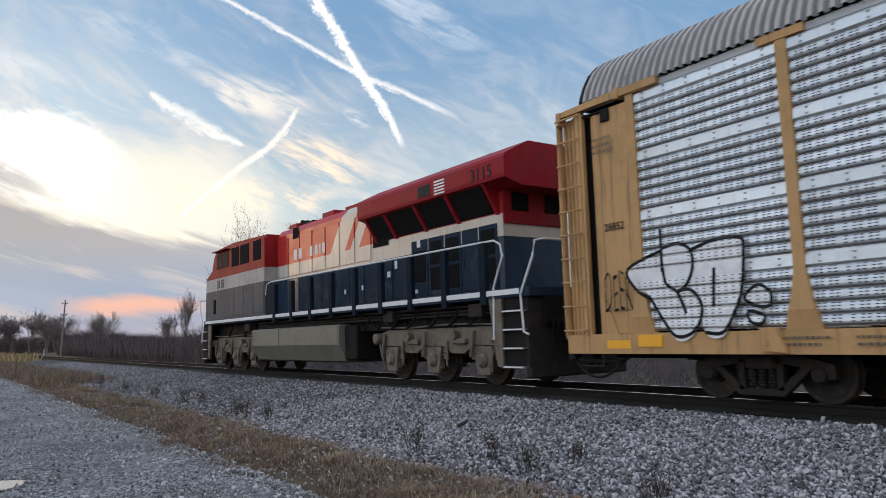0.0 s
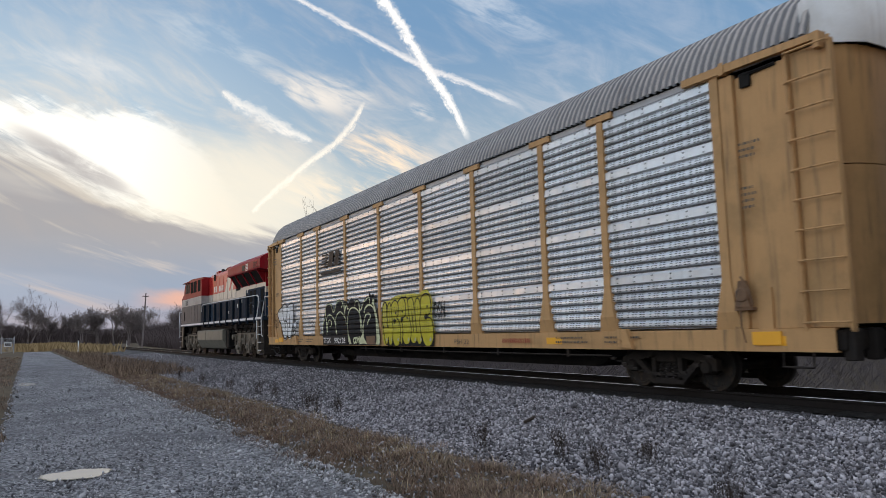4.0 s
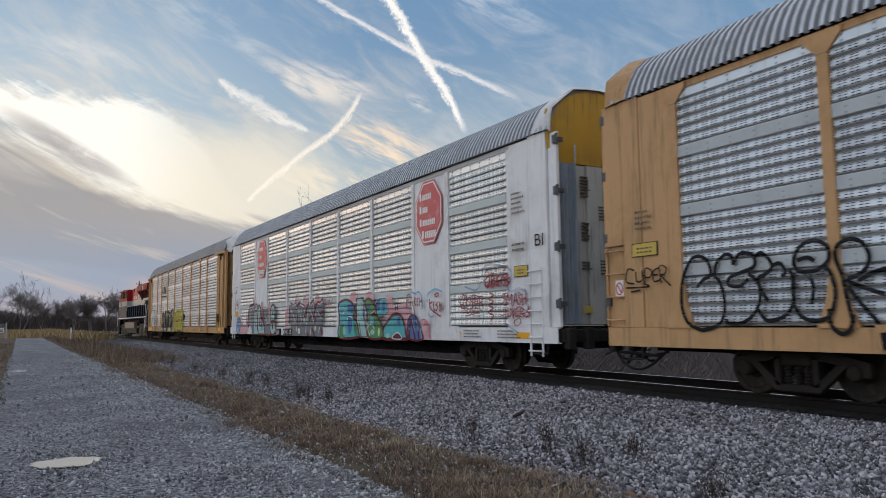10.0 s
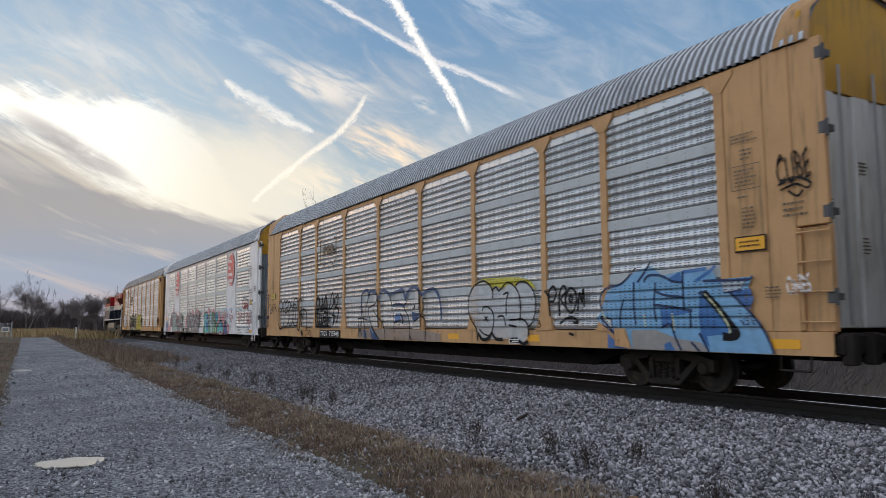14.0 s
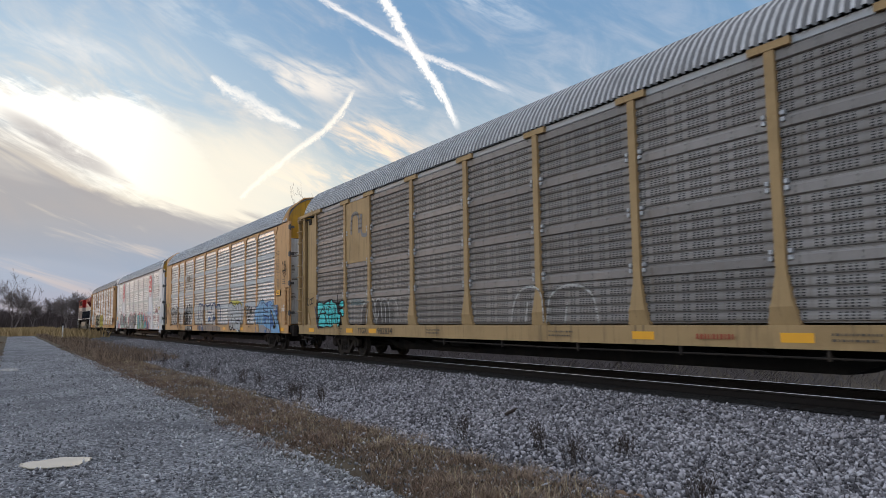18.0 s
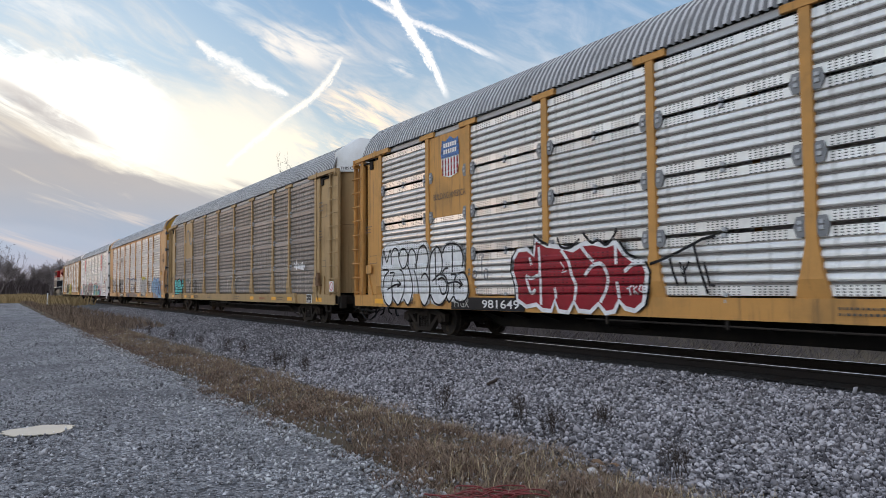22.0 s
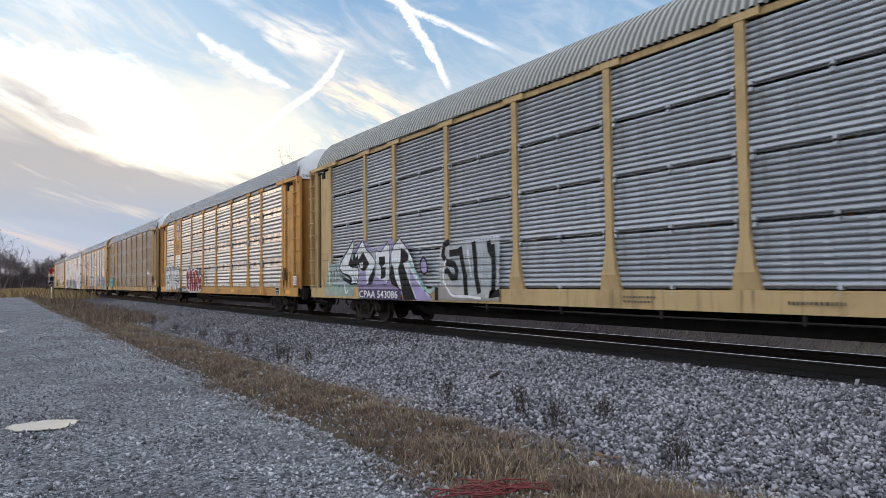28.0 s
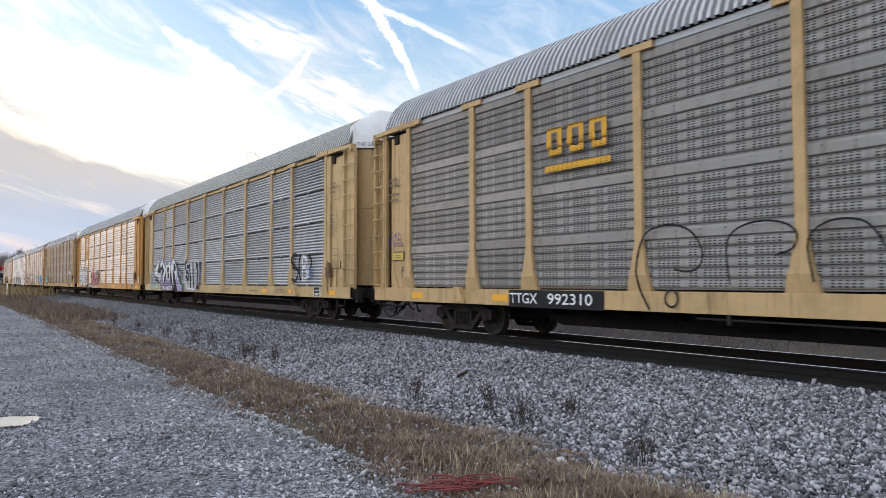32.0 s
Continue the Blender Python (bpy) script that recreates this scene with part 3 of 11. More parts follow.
tagged(stones("road_gravel", 62000, lambda r, n: -0.4 + 3.5 * r.random(n) ** 0.9, near_y(2.0, 45, 1.75), 0.0142, M["road_stone"], seed=4, coarse=True, clear=((0.52, 9.85, 0.38, 0.28), (0.02, 31.1, 0.3, 0.85))), label="small loose grey gravel scattered on the road", category="gravel", kind="stuff")


def blades(name, spots, height, lean, material, seed=1, width=0.006):
    """Grass: thin bent blades of two faces each."""
    rng = np.random.default_rng(seed)
    n = len(spots)
    zs = np.interp(spots[:, 0], *zip(*PROFILE))
    ang = rng.random(n) * 2 * np.pi
    h = height * (0.45 + 0.8 * rng.random(n))
    sx, sy = spots[:, 0], spots[:, 1]
    h = h * (0.42 + 0.75 * (0.5 + 0.5 * np.sin(sx * 5.3 + 2.2 * np.sin(sy * 3.1)) * np.cos(sy * 4.7 + sx * 1.9 + 1.5 * np.sin(sx * 2.3))))
    bend = h * lean * (0.3 + rng.random(n))
    d = np.stack([np.cos(ang), np.sin(ang)], 1)
    s = np.stack([-d[:, 1], d[:, 0]], 1) * width
    p0 = np.column_stack([spots, zs - 0.01])
    mid = p0 + np.column_stack([d * bend[:, None] * 0.35, h * 0.6])
    top = p0 + np.column_stack([d * bend[:, None], h])
    sv = np.column_stack([s, np.zeros(n)])
    v = np.stack([p0 - sv, p0 + sv, mid + sv * 0.7, mid - sv * 0.7, top], 1)
    base = (np.arange(n) * 5)[:, None]
    quads = np.concatenate([base + np.array([[0, 1, 2, 3]]), base + np.array([[3, 2, 4, 4]])])
    tris = np.concatenate([base + np.array([[0, 1, 2]]), base + np.array([[0, 2, 3]]), base + np.array([[3, 2, 4]])])
    return link(name, raw_mesh(name, v.reshape(-1, 3), tris, material))


def tufts(rng, n, x0, x1, y0, y1, power, per=28, spread=0.09):
    c = np.column_stack([x0 + (x1 - x0) * rng.random(n), y0 + (y1 - y0) * rng.random(n) ** power])
    keep = np.array([noise.noise((p[0] * 1.1, p[1] * 0.45, 4.0)) + 0.6 * noise.noise((p[0] * 3.1, p[1] * 1.7, 9.0)) > -0.30 + 0.62 * rng.random() - 0.45 * (1 - abs((p[0] - (x0 + x1) / 2) / (x1 - x0) * 2)) for p in c])
    s = np.repeat(c[keep], per, 0)
    return s + rng.normal(0, spread, s.shape)


rng0 = np.random.default_rng(8)
tagged(blades("verge_grass", tufts(rng0, 5600, 2.98, 5.0, 2.5, 60, 1.75, 20, 0.09), 0.098, 1.7, M["grass"], 9, 0.0030), label="strip of matted dry tan grass between road and ballast", category="grass", kind="stuff")
tagged(blades("roadside_grass", tufts(rng0, 1800, -4.5, -0.40, 5, 80, 1.6, 24, 0.11), 0.16, 1.3, M["grass"], 10), label="dry tan grass along the outer edge of the road", category="grass", kind="stuff")


tagged(blades("grass_litter", tufts(rng0, 5200, 2.85, 5.15, 2.5, 40, 1.7, 9, 0.12), 0.035, 4.0, M["litter"], 12, 0.0045), label="flattened dead stalks and leaf litter under the grass", category="grass", kind="stuff")
tagged(blades("straw", tufts(rng0, 700, 3.2, 4.9, 2.8, 45, 1.7, 8, 0.06), 0.19, 1.0, M["straw"], 15, 0.0024), label="taller pale straw stalks standing in the verge", category="grass", kind="stuff")
tagged(blades("stubble", tufts(rng0, 4200, 2.85, 4.7, 2.5, 40, 1.7, 18, 0.11), 0.085, 1.8, M["stubble"], 16, 0.0028), label="low red-brown stubble along the road edge", category="grass", kind="stuff")
tagged(stones("verge_gravel", 9000, lambda r, n: 2.8 + 2.4 * r.random(n), near_y(2.5, 30, 1.6), 0.013, M["road_stone"], seed=6, coarse=True), label="stray grey gravel among the grass", category="gravel", kind="stuff")


# ---- track ----
def build_track():
    x_rail = 0.755
    for side in (-1, 1):
        c = TRACK_X + side * x_rail
        bm = bmesh.new()
        outline = [(-0.07, -0.17), (0.07, -0.17), (0.07, -0.155), (0.012, -0.14), (0.012, -0.045), (0.036, -0.035), (0.036, -0.004), (0.03, -0.0005), (-0.03, -0.0005), (-0.036, -0.004), (-0.036, -0.035), (-0.012, -0.045), (-0.012, -0.14), (-0.07, -0.155)]
        prism(bm, [(c + a, b) for a, b in outline], 1, -230, 450)
        rail = part("rail", bm, M["rail"], None)
        tagged(rail, label="rusty steel rail with a polished running surface", category="rail", group="rails of the track", kind="structure")
        part("running_surface", boxed(c - 0.027, c + 0.027, -230, 450, -0.0005, 0.0008), M["rail_top"], rail)
    tie = mesh_of(boxed(-1.30, 1.30, -0.115, 0.115, -0.30, -0.155, 0.012), M["tie"], "tie")
    bed = bpy.data.objects["ballast_bed"]
    y = 2.0
    for i in range(150):
        link("tie", tie, bed, m=pose(TRACK_X + random.uniform(-0.03, 0.03), y, random.uniform(-0.01, 0.01), 0, 0, random.uniform(-1, 1)))
        y += 0.53
    bm = bmesh.new()
    ys = [2.0 - 0.53 * i for i in range(1, 435)] + [y + 0.53 * i for i in range(690)]
    v, f = [], []
    for yy in ys:
        b = len(v)
        v += [(TRACK_X + sx * 1.3, yy + sy * 0.115, sz) for sz in (-0.3, -0.155) for sx, sy in ((-1, -1), (1, -1), (1, 1), (-1, 1))]
        f += [(b + 4, b + 5, b + 6, b + 7), (b, b + 1, b + 5, b + 4), (b + 1, b + 2, b + 6, b + 5), (b + 2, b + 3, b + 7, b + 6), (b + 3, b, b + 4, b + 7)]
    bm.free()
    far = link("far_ties", raw_mesh("far_ties", v, f, M["tie"]), bed)
    tagged(far, kind="stuff")


build_track()

# ---- railway cars ----
POSTS = [-11.87, -9.10, -7.16, -4.30, -1.43, 1.43, 4.30, 7.16, 9.10, 11.87]
SILL0, SILL1, EAVE, TOP = 0.72, 1.06, 5.18, 6.32
R_WHEEL = 0.42
TO_SIDE = Matrix(((0, 0, -1, 0), (-1, 0, 0, 0), (0, 1, 0, 0), (0, 0, 0, 1)))      # lays drawings on the side that faces the road
WHEELSETS = []      # (object, its place in its parent)
CARS = []           # (object, y of its middle at the start)
SHARED = {}


def shared(key, make):
    if key not in SHARED:
        SHARED[key] = make()
    return SHARED[key]


def sheet_outline(h, ribs, wide, depth=0.06, groove=0.15, flat=0.0):
    """Section of a pressed sheet, (x, z): flat-faced ribs with sharp narrow grooves between them, a proud band at its top or flat strips at top and bottom."""
    pts = [(0.0, 0.0)]
    if flat:
        pts += [(-depth * 0.85, 0.004), (-depth * 0.80, flat - 0.010)]
    room = h - wide - 2 * flat
    p = room / ribs
    for i in range(ribs):
        z = flat + i * p
        face = depth * (1.0 - 0.05 * (i % 2))
        pts += [(0.0, z + 0.01 * p), (0.0, z + groove * p), (-face * 0.80, z + (groove + 0.06) * p), (-face, z + (groove + 0.20) * p), (-face * 0.94, z + 0.64 * p), (-face * 0.62, z + 0.89 * p)]
    if wide:
        pts += [(0.0, room), (-depth * 1.22, room + 0.022), (-depth * 1.12, h - 0.05), (-depth * 0.70, h - 0.018), (0.0, h - 0.012)]
    if flat:
        pts += [(0.0, h - flat + 0.005), (-depth * 0.90, h - flat + 0.016), (-depth * 0.80, h - 0.004)]
    pts += [(0.0, h)]
    return pts


def sheet_mesh(width, h, ribs, wide, material, depth=0.06, groove=0.15, flat=0.0, dark="groove"):
    """A pressed steel sheet between two posts, with rivets along the band."""
    bm = bmesh.new()
    front = sheet_outline(h, ribs, wide, depth, groove, flat)
    outline = front + [(0.012, h), (0.012, 0.0)]
    prism(bm, outline, 1, -width / 2, width / 2)
    # groove bottoms take a darker material: their shade is put into the colour
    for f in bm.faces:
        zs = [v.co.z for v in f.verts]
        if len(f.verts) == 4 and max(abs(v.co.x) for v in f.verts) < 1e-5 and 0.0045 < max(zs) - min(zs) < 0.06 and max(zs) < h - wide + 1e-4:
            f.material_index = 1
    plain = len(bm.faces)
    if wide:
        for k in range(max(3, int(width / 0.42))):
            y = -width / 2 + (k + 0.5) * width / max(3, int(width / 0.42))
            for zz in (h - 0.065, h - wide + 0.05):
                box(bm, -depth * 1.16 - 0.012, -0.04, y - 0.013, y + 0.013, zz - 0.013, zz + 0.013)
    bm.faces.ensure_lookup_table()
    for f in bm.faces[plain:]:
        f.material_index = 1
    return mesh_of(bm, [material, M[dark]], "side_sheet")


def roof_section():
    """Half of the roof's section, (x, z), from the eave to the middle."""
    return [(-1.50, EAVE + 0.105), (-1.47, EAVE + 0.22), (-1.38, EAVE + 0.42), (-1.22, EAVE + 0.68), (-0.98, EAVE + 0.90), (-0.70, EAVE + 1.04), (-0.42, TOP - 0.03), (0.0, TOP)]


def end_section():
    """Half of the faceted section at the ends of the flat-ended cars."""
    return [(-1.53, EAVE + 0.105), (-1.52, EAVE + 0.27), (-1.50, EAVE + 0.45), (-1.46, EAVE + 0.64), (-1.14, EAVE + 0.90), (-0.82, EAVE + 1.14), (-0.42, EAVE + 1.19), (0.0, EAVE + 1.21)]


def roof_mesh(material, y0=-13.46, y1=13.46):
    sec = roof_section()
    sec = sec + [(-x, z) for x, z in sec[-2::-1]]
    norm = []
    for i, p in enumerate(sec):
        a, b = sec[max(i - 1, 0)], sec[min(i + 1, len(sec) - 1)]
        n = Vector((-(b[1] - a[1]), b[0] - a[0])).normalized()
        norm.append(n)
    ys, lift = [], []
    pitch = 0.157
    n = int((y1 - y0) / pitch)
    for k in range(n):
        y = y0 + k * pitch
        for f, l in ((0.0, 0), (0.08, 0.06), (0.54, 0.06), (0.62, 0)):
            ys.append(y + f * pitch)
            lift.append(l)
    verts = [(x + nn.x * l, y, z + nn.y * l) for y, l in zip(ys, lift) for (x, z), nn in zip(sec, norm)]
    w = len(sec)
    faces = [(j * w + i, j * w + i + 1, (j + 1) * w + i + 1, (j + 1) * w + i) for j in range(len(ys) - 1) for i in range(w - 1)]
    me = raw_mesh("roof", verts, faces, material)
    # rib slopes and valleys take a darker copy: shade put into the colour
    me.materials.append(M["roof_shade"] if material != M["roof_cream"] else M["roof_cream_shade"])
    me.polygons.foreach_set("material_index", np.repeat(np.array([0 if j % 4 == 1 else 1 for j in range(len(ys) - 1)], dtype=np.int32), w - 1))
    return me


def post_mesh(material, flare, bracket):
    """A side post: narrow shaft, broad foot, cross piece on top."""
    bm = bmesh.new()
    w, f = 0.085, 0.27 if flare else 0.085
    foot = [(-f, SILL1 - 0.02), (f, SILL1 - 0.02), (f, SILL1 + 0.09), (w + (f - w) * 0.42, SILL1 + 0.36), (w, SILL1 + 0.80), (w, EAVE - 0.02), (-w, EAVE - 0.02), (-w, SILL1 + 0.80), (-w - (f - w) * 0.42, SILL1 + 0.36), (-f, SILL1 + 0.09)]
    if bracket == "tee":
        # the foot swells outward, then bends back above the sill
        prism(bm, [(-w, SILL1 + 0.80), (w, SILL1 + 0.80), (w, EAVE - 0.02), (-w, EAVE - 0.02)], 0, -1.505, -1.40)
        rings = []
        for z, h, x in ((SILL1 + 0.80, w, -1.505), (SILL1 + 0.36, w + (f - w) * 0.42, -1.527), (SILL1 + 0.27, w + (f - w) * 0.58, -1.534), (SILL1 - 0.02, f, -1.478)):
            rings.append([bm.verts.new((x, h, z)), bm.verts.new((x, -h, z)), bm.verts.new((-1.41, -h, z)), bm.verts.new((-1.41, h, z))])
        for a, b in zip(rings, rings[1:]):
            for i in range(4):
                bm.faces.new((a[i], a[(i + 1) % 4], b[(i + 1) % 4], b[i]))
        bm.faces.new(rings[0])
        bm.faces.new(rings[-1][::-1])
        bmesh.ops.recalc_face_normals(bm, faces=bm.faces)
    else:
        prism(bm, foot, 0, -1.505, -1.40)
    if bracket == "tee":
        prism(bm, [(-0.36, EAVE - 0.02), (0.36, EAVE - 0.02), (0.36, EAVE + 0.10), (-0.36, EAVE + 0.10)], 0, -1.52, -1.42)
    elif bracket == "wedge":
        prism(bm, [(-0.085, EAVE - 0.26), (0.085, EAVE - 0.26), (0.30, EAVE - 0.02), (0.30, EAVE + 0.06), (-0.30, EAVE + 0.06), (-0.30, EAVE - 0.02)], 0, -1.512, -1.42)
    if flare and bracket != "tee":
        prism(bm, [(-0.29, SILL1 - 0.005), (0.29, SILL1 - 0.005), (0.29, SILL1 + 0.05), (-0.29, SILL1 + 0.05)], 0, -1.53, -1.42)
    return mesh_of(bm, material, "post")


def latch_mesh(material):
    bm = bmesh.new()
    for z in (0.0, 0.10):
        box(bm, -1.50, -1.42, -0.035, 0.035, z, z + 0.07, 0.008)
    return mesh_of(bm, material, "latch")


def clip_mesh():
    """A grey hexagonal plate beside a post with a pale latch on it."""
    bm = bmesh.new()
    prism(bm, [(math.cos(a * math.pi / 3) * 0.11, 0.06 + math.sin(a * math.pi / 3) * 0.17) for a in range(6)], 0, -1.492, -1.478)
    plate_faces = len(bm.faces)
    for z in (0.0, 0.09):
        box(bm, -1.515, -1.49, -0.035, 0.035, z, z + 0.06, 0.006)
    bm.faces.ensure_lookup_table()
    for f in bm.faces[plate_faces:]:
        f.material_index = 1
    return mesh_of(bm, [M["clip"], M["galv"]], "clip")


def wheelset_mesh():
    bm = bmesh.new()
    lathe(bm, [(-0.83, 0.10), (-0.83, 0.15), (-0.80, 0.17), (-0.80, 0.33), (-0.825, 0.35), (-0.825, R_WHEEL - 0.006), (-0.82, R_WHEEL), (-0.725, R_WHEEL + 0.002), (-0.70, R_WHEEL + 0.025), (-0.69, R_WHEEL + 0.025), (-0.69, 0.34), (-0.72, 0.30), (-0.72, 0.16), (-0.68, 0.085),
               (0.68, 0.085), (0.72, 0.16), (0.72, 0.30), (0.69, 0.34), (0.69, R_WHEEL + 0.025), (0.70, R_WHEEL + 0.025), (0.725, R_WHEEL + 0.002), (0.82, R_WHEEL), (0.825, R_WHEEL - 0.006), (0.825, 0.35), (0.80, 0.33), (0.80, 0.17), (0.83, 0.15), (0.83, 0.10)], 0, 36)
    for s in (-1, 1):
        for k in range(3):
            a = k * 2.0944
            box(bm, s * 0.85 - 0.02, s * 0.85 + 0.02, math.cos(a) * 0.07 - 0.014, math.cos(a) * 0.07 + 0.014, math.sin(a) * 0.07 - 0.014, math.sin(a) * 0.07 + 0.014)
    return mesh_of(bm, M["wheel"], "wheelset", False)


def truck_frame_mesh():
    """Three-piece freight truck: two cast side frames and a bolster, with the springs."""
    bm = bmesh.new()
    for s in (-1, 1):
        a, b = s * 0.93, s * 1.06
        lo, hi = min(a, b), max(a, b)
        top = [(-1.12, 0.36), (-1.12, 0.56), (-0.82, 0.64), (-0.45, 0.72), (0.45, 0.72), (0.82, 0.64), (1.12, 0.56), (1.12, 0.36), (1.02, 0.36), (0.98, 0.50), (0.78, 0.50), (0.30, 0.58), (-0.30, 0.58), (-0.78, 0.50), (-0.98, 0.50), (-1.02, 0.36)]
        prism(bm, top, 0, lo, hi)
        prism(bm, [(-0.78, 0.50), (-0.66, 0.53), (-0.28, 0.20), (0.28, 0.20), (0.66, 0.53), (0.78, 0.50), (0.36, 0.10), (-0.36, 0.10)], 0, lo, hi)
        box(bm, lo, hi, -0.36, -0.26, 0.18, 0.62)
        box(bm, lo, hi, 0.26, 0.36, 0.18, 0.62)
        for y in (-0.16, 0.0, 0.16):
            for k in range(5):
                lathe(bm, [(0.22 + k * 0.05, 0.055), (0.24 + k * 0.05, 0.068), (0.26 + k * 0.05, 0.055)], 2, 10, (s * 1.0, y, 0))
            lathe(bm, [(0.20, 0.04), (0.50, 0.04)], 2, 8, (s * 1.0, y, 0))
        for y in (-0.89, 0.89):
            lathe(bm, [(s * 0.90, 0.13), (s * 1.04, 0.13), (s * 1.09, 0.10)] if s > 0 else [(-1.09, 0.10), (-1.04, 0.13), (-0.90, 0.13)], 0, 14, (0, y, R_WHEEL))
    box(bm, -1.08, 1.08, -0.24, 0.24, 0.48, 0.70, 0.03)
    box(bm, -0.3, 0.3, -0.2, 0.2, 0.70, 0.80)
    return mesh_of(bm, M["truck"], "truck")


def add_truck(car, y):
    t = link("truck", shared("truck", truck_frame_mesh), car, "grimy black cast steel wheel truck with coil springs", pose(0, y, 0))
    for dy in (-0.89, 0.89):
        w = link("wheelset", shared("wheelset", wheelset_mesh), t, "", pose(0, dy, R_WHEEL))
        WHEELSETS.append((w, (0, dy, R_WHEEL), R_WHEEL))


def underframe_mesh():
    bm = bmesh.new()
    box(bm, -1.38, 1.38, -13.45, 13.45, 0.92, 1.02)
    prism(bm, [(-13.5, 0.92), (-13.5, 0.60), (-8.3, 0.60), (-7.4, 0.30), (7.4, 0.30), (8.3, 0.60), (13.5, 0.60), (13.5, 0.92)], 0, -0.36, 0.36)
    for k in range(-7, 8):
        prism(bm, [(-1.38, 0.92), (-1.38, 0.80), (-0.36, 0.50), (0.36, 0.50), (1.38, 0.80), (1.38, 0.92)], 1, k * 1.05 - 0.03, k * 1.05 + 0.03)
    for x, y, l in ((-0.75, 2.3, 0.9), (0.75, -3.1, 1.1)):
        lathe(bm, [(y, 0.05), (y + 0.05, 0.16), (y + l, 0.16), (y + l + 0.05, 0.05)], 1, 14, (x, 0, 0.62))
    return mesh_of(bm, M["dark"], "underframe")


def coupler_mesh():
    """Draft gear, knuckle and air hose at the +y end."""
    bm = bmesh.new()
    box(bm, -0.20, 0.20, 13.4, 13.72, 0.68, 1.0, 0.02)
    box(bm, -0.10, 0.10, 13.7, 14.15, 0.76, 0.94, 0.03)
    box(bm, -0.17, 0.16, 14.08, 14.36, 0.72, 0.98, 0.05)
    tube(bm, [(-0.35, 13.6, 0.80), (-0.36, 13.8, 0.66), (-0.30, 14.05, 0.45), (-0.22, 14.36, 0.40)], 0.028, 7)
    tube(bm, [(-1.2, 13.35, 0.85), (-1.22, 13.62, 0.80), (-0.5, 13.75, 0.84), (-0.22, 13.98, 0.92)], 0.016, 6)
    return mesh_of(bm, M["dark"], "coupler")


def end_door_meshes(paint, cap, style):
    """The tri-fold end doors at the +y end and the end cap under the roof."""
    y = 13.42
    if style == "curved":
        # leaves that wrap round the corners, in two heights, and a rounded hood above them
        half = [(-1.385 + 0.935 * (1 - math.cos(math.pi / 2 * k / 14)), 13.12 + 0.76 * math.sin(math.pi / 2 * k / 14)) for k in range(15)]
        plan = half + [(-x, yy) for x, yy in half[::-1]]
        door = []
        for z0, z1 in ((SILL1 + 0.05, 3.385), (3.40, EAVE - 0.012)):
            bm = bmesh.new()
            prism(bm, plan, 2, z0, z1)
            door.append(mesh_of(bm, paint, "end_door"))
        # the hood: folded sheet with slanting shoulders over a faceted plan
        lo = [(-1.42, 13.40), (-1.40, 13.58), (-0.73, 13.96), (0.73, 13.96), (1.40, 13.58), (1.42, 13.40)]
        tops = [EAVE + 0.66, EAVE + 0.70, EAVE + 1.14, EAVE + 1.14, EAVE + 0.70, EAVE + 0.66]
        v = [(x, yy, EAVE - 0.005) for x, yy in lo] + [(x * 0.985, yy - 0.01, t) for (x, yy), t in zip(lo, tops)] + [(x, 13.4, t) for x, t in ((-1.22, EAVE + 0.80), (-0.73, EAVE + 1.18), (0.73, EAVE + 1.18), (1.22, EAVE + 0.80))]
        f = [(i, i + 1, i + 7, i + 6) for i in range(5)] + [(6, 7, 12, 12), (7, 8, 13, 12), (8, 9, 14, 13), (9, 10, 15, 14), (10, 11, 15, 15)]
        f = [q if len(set(q)) == 4 else (q[0], q[1], q[2], 16) for q in f]
        v.append((0.0, 13.4, EAVE + 0.3))
        f[5], f[9] = (6, 7, 12, 16), (10, 11, 16, 15)
        return door, raw_mesh("end_cap", v, f, cap)
    door = [mesh_of(boxed(-1.36 + k * 0.4533 + 0.012, -1.36 + k * 0.4533 + 0.441, y - 0.10, y + (0.05 if k % 2 else 0.0), SILL1 + 0.05, EAVE - 0.58, 0.012), paint, "end_door") for k in range(6)]
    bm = bmesh.new()
    sec = [(-1.40, EAVE - 0.56)] + [(x * 0.975, z - 0.025) for x, z in end_section()]
    sec = sec + [(-x, z) for x, z in sec[-2::-1]]
    prism(bm, sec, 1, y - 0.14, y + 0.02)
    return door, mesh_of(bm, cap, "end_cap")


def ladder_mesh(material, y0, y1, z0, z1, rungs, x=-1.53):
    bm = bmesh.new()
    for y in (y0, y1):
        box(bm, x + 0.01, x + 0.05, y - 0.022, y + 0.022, z0, z1, 0.006)
    for k in range(rungs):
        z = z0 + 0.12 + (z1 - z0 - 0.2) * k / (rungs - 1)
        tube(bm, [(x, y0 - 0.01, z), (x - 0.045, y0 + 0.02, z), (x - 0.045, y1 - 0.02, z), (x, y1 + 0.01, z)], 0.017, 6)
    return mesh_of(bm, material, "ladder")


def brake_mesh(material):
    """Hand-brake housing with its bracket, lever and chain."""
    bm = bmesh.new()
    box(bm, -1.56, -1.44, -0.16, 0.16, 0.0, 0.05)
    prism(bm, [(-0.14, 0.05), (0.14, 0.05), (0.05, 0.46), (-0.05, 0.46)], 0, -1.58, -1.48)
    lathe(bm, [(-1.60, 0.10), (-1.57, 0.13), (-1.53, 0.13)], 0, 14, (0, 0, 0.24))
    tube(bm, [(-1.58, 0.0, 0.52), (-1.60, -0.16, 0.30), (-1.60, -0.20, 0.08)], 0.016, 6)
    tube(bm, [(-1.55, 0.05, 0.05), (-1.55, 0.06, -0.25), (-1.52, 0.02, -0.5)], 0.012, 5)
    return mesh_of(bm, material, "hand_brake")


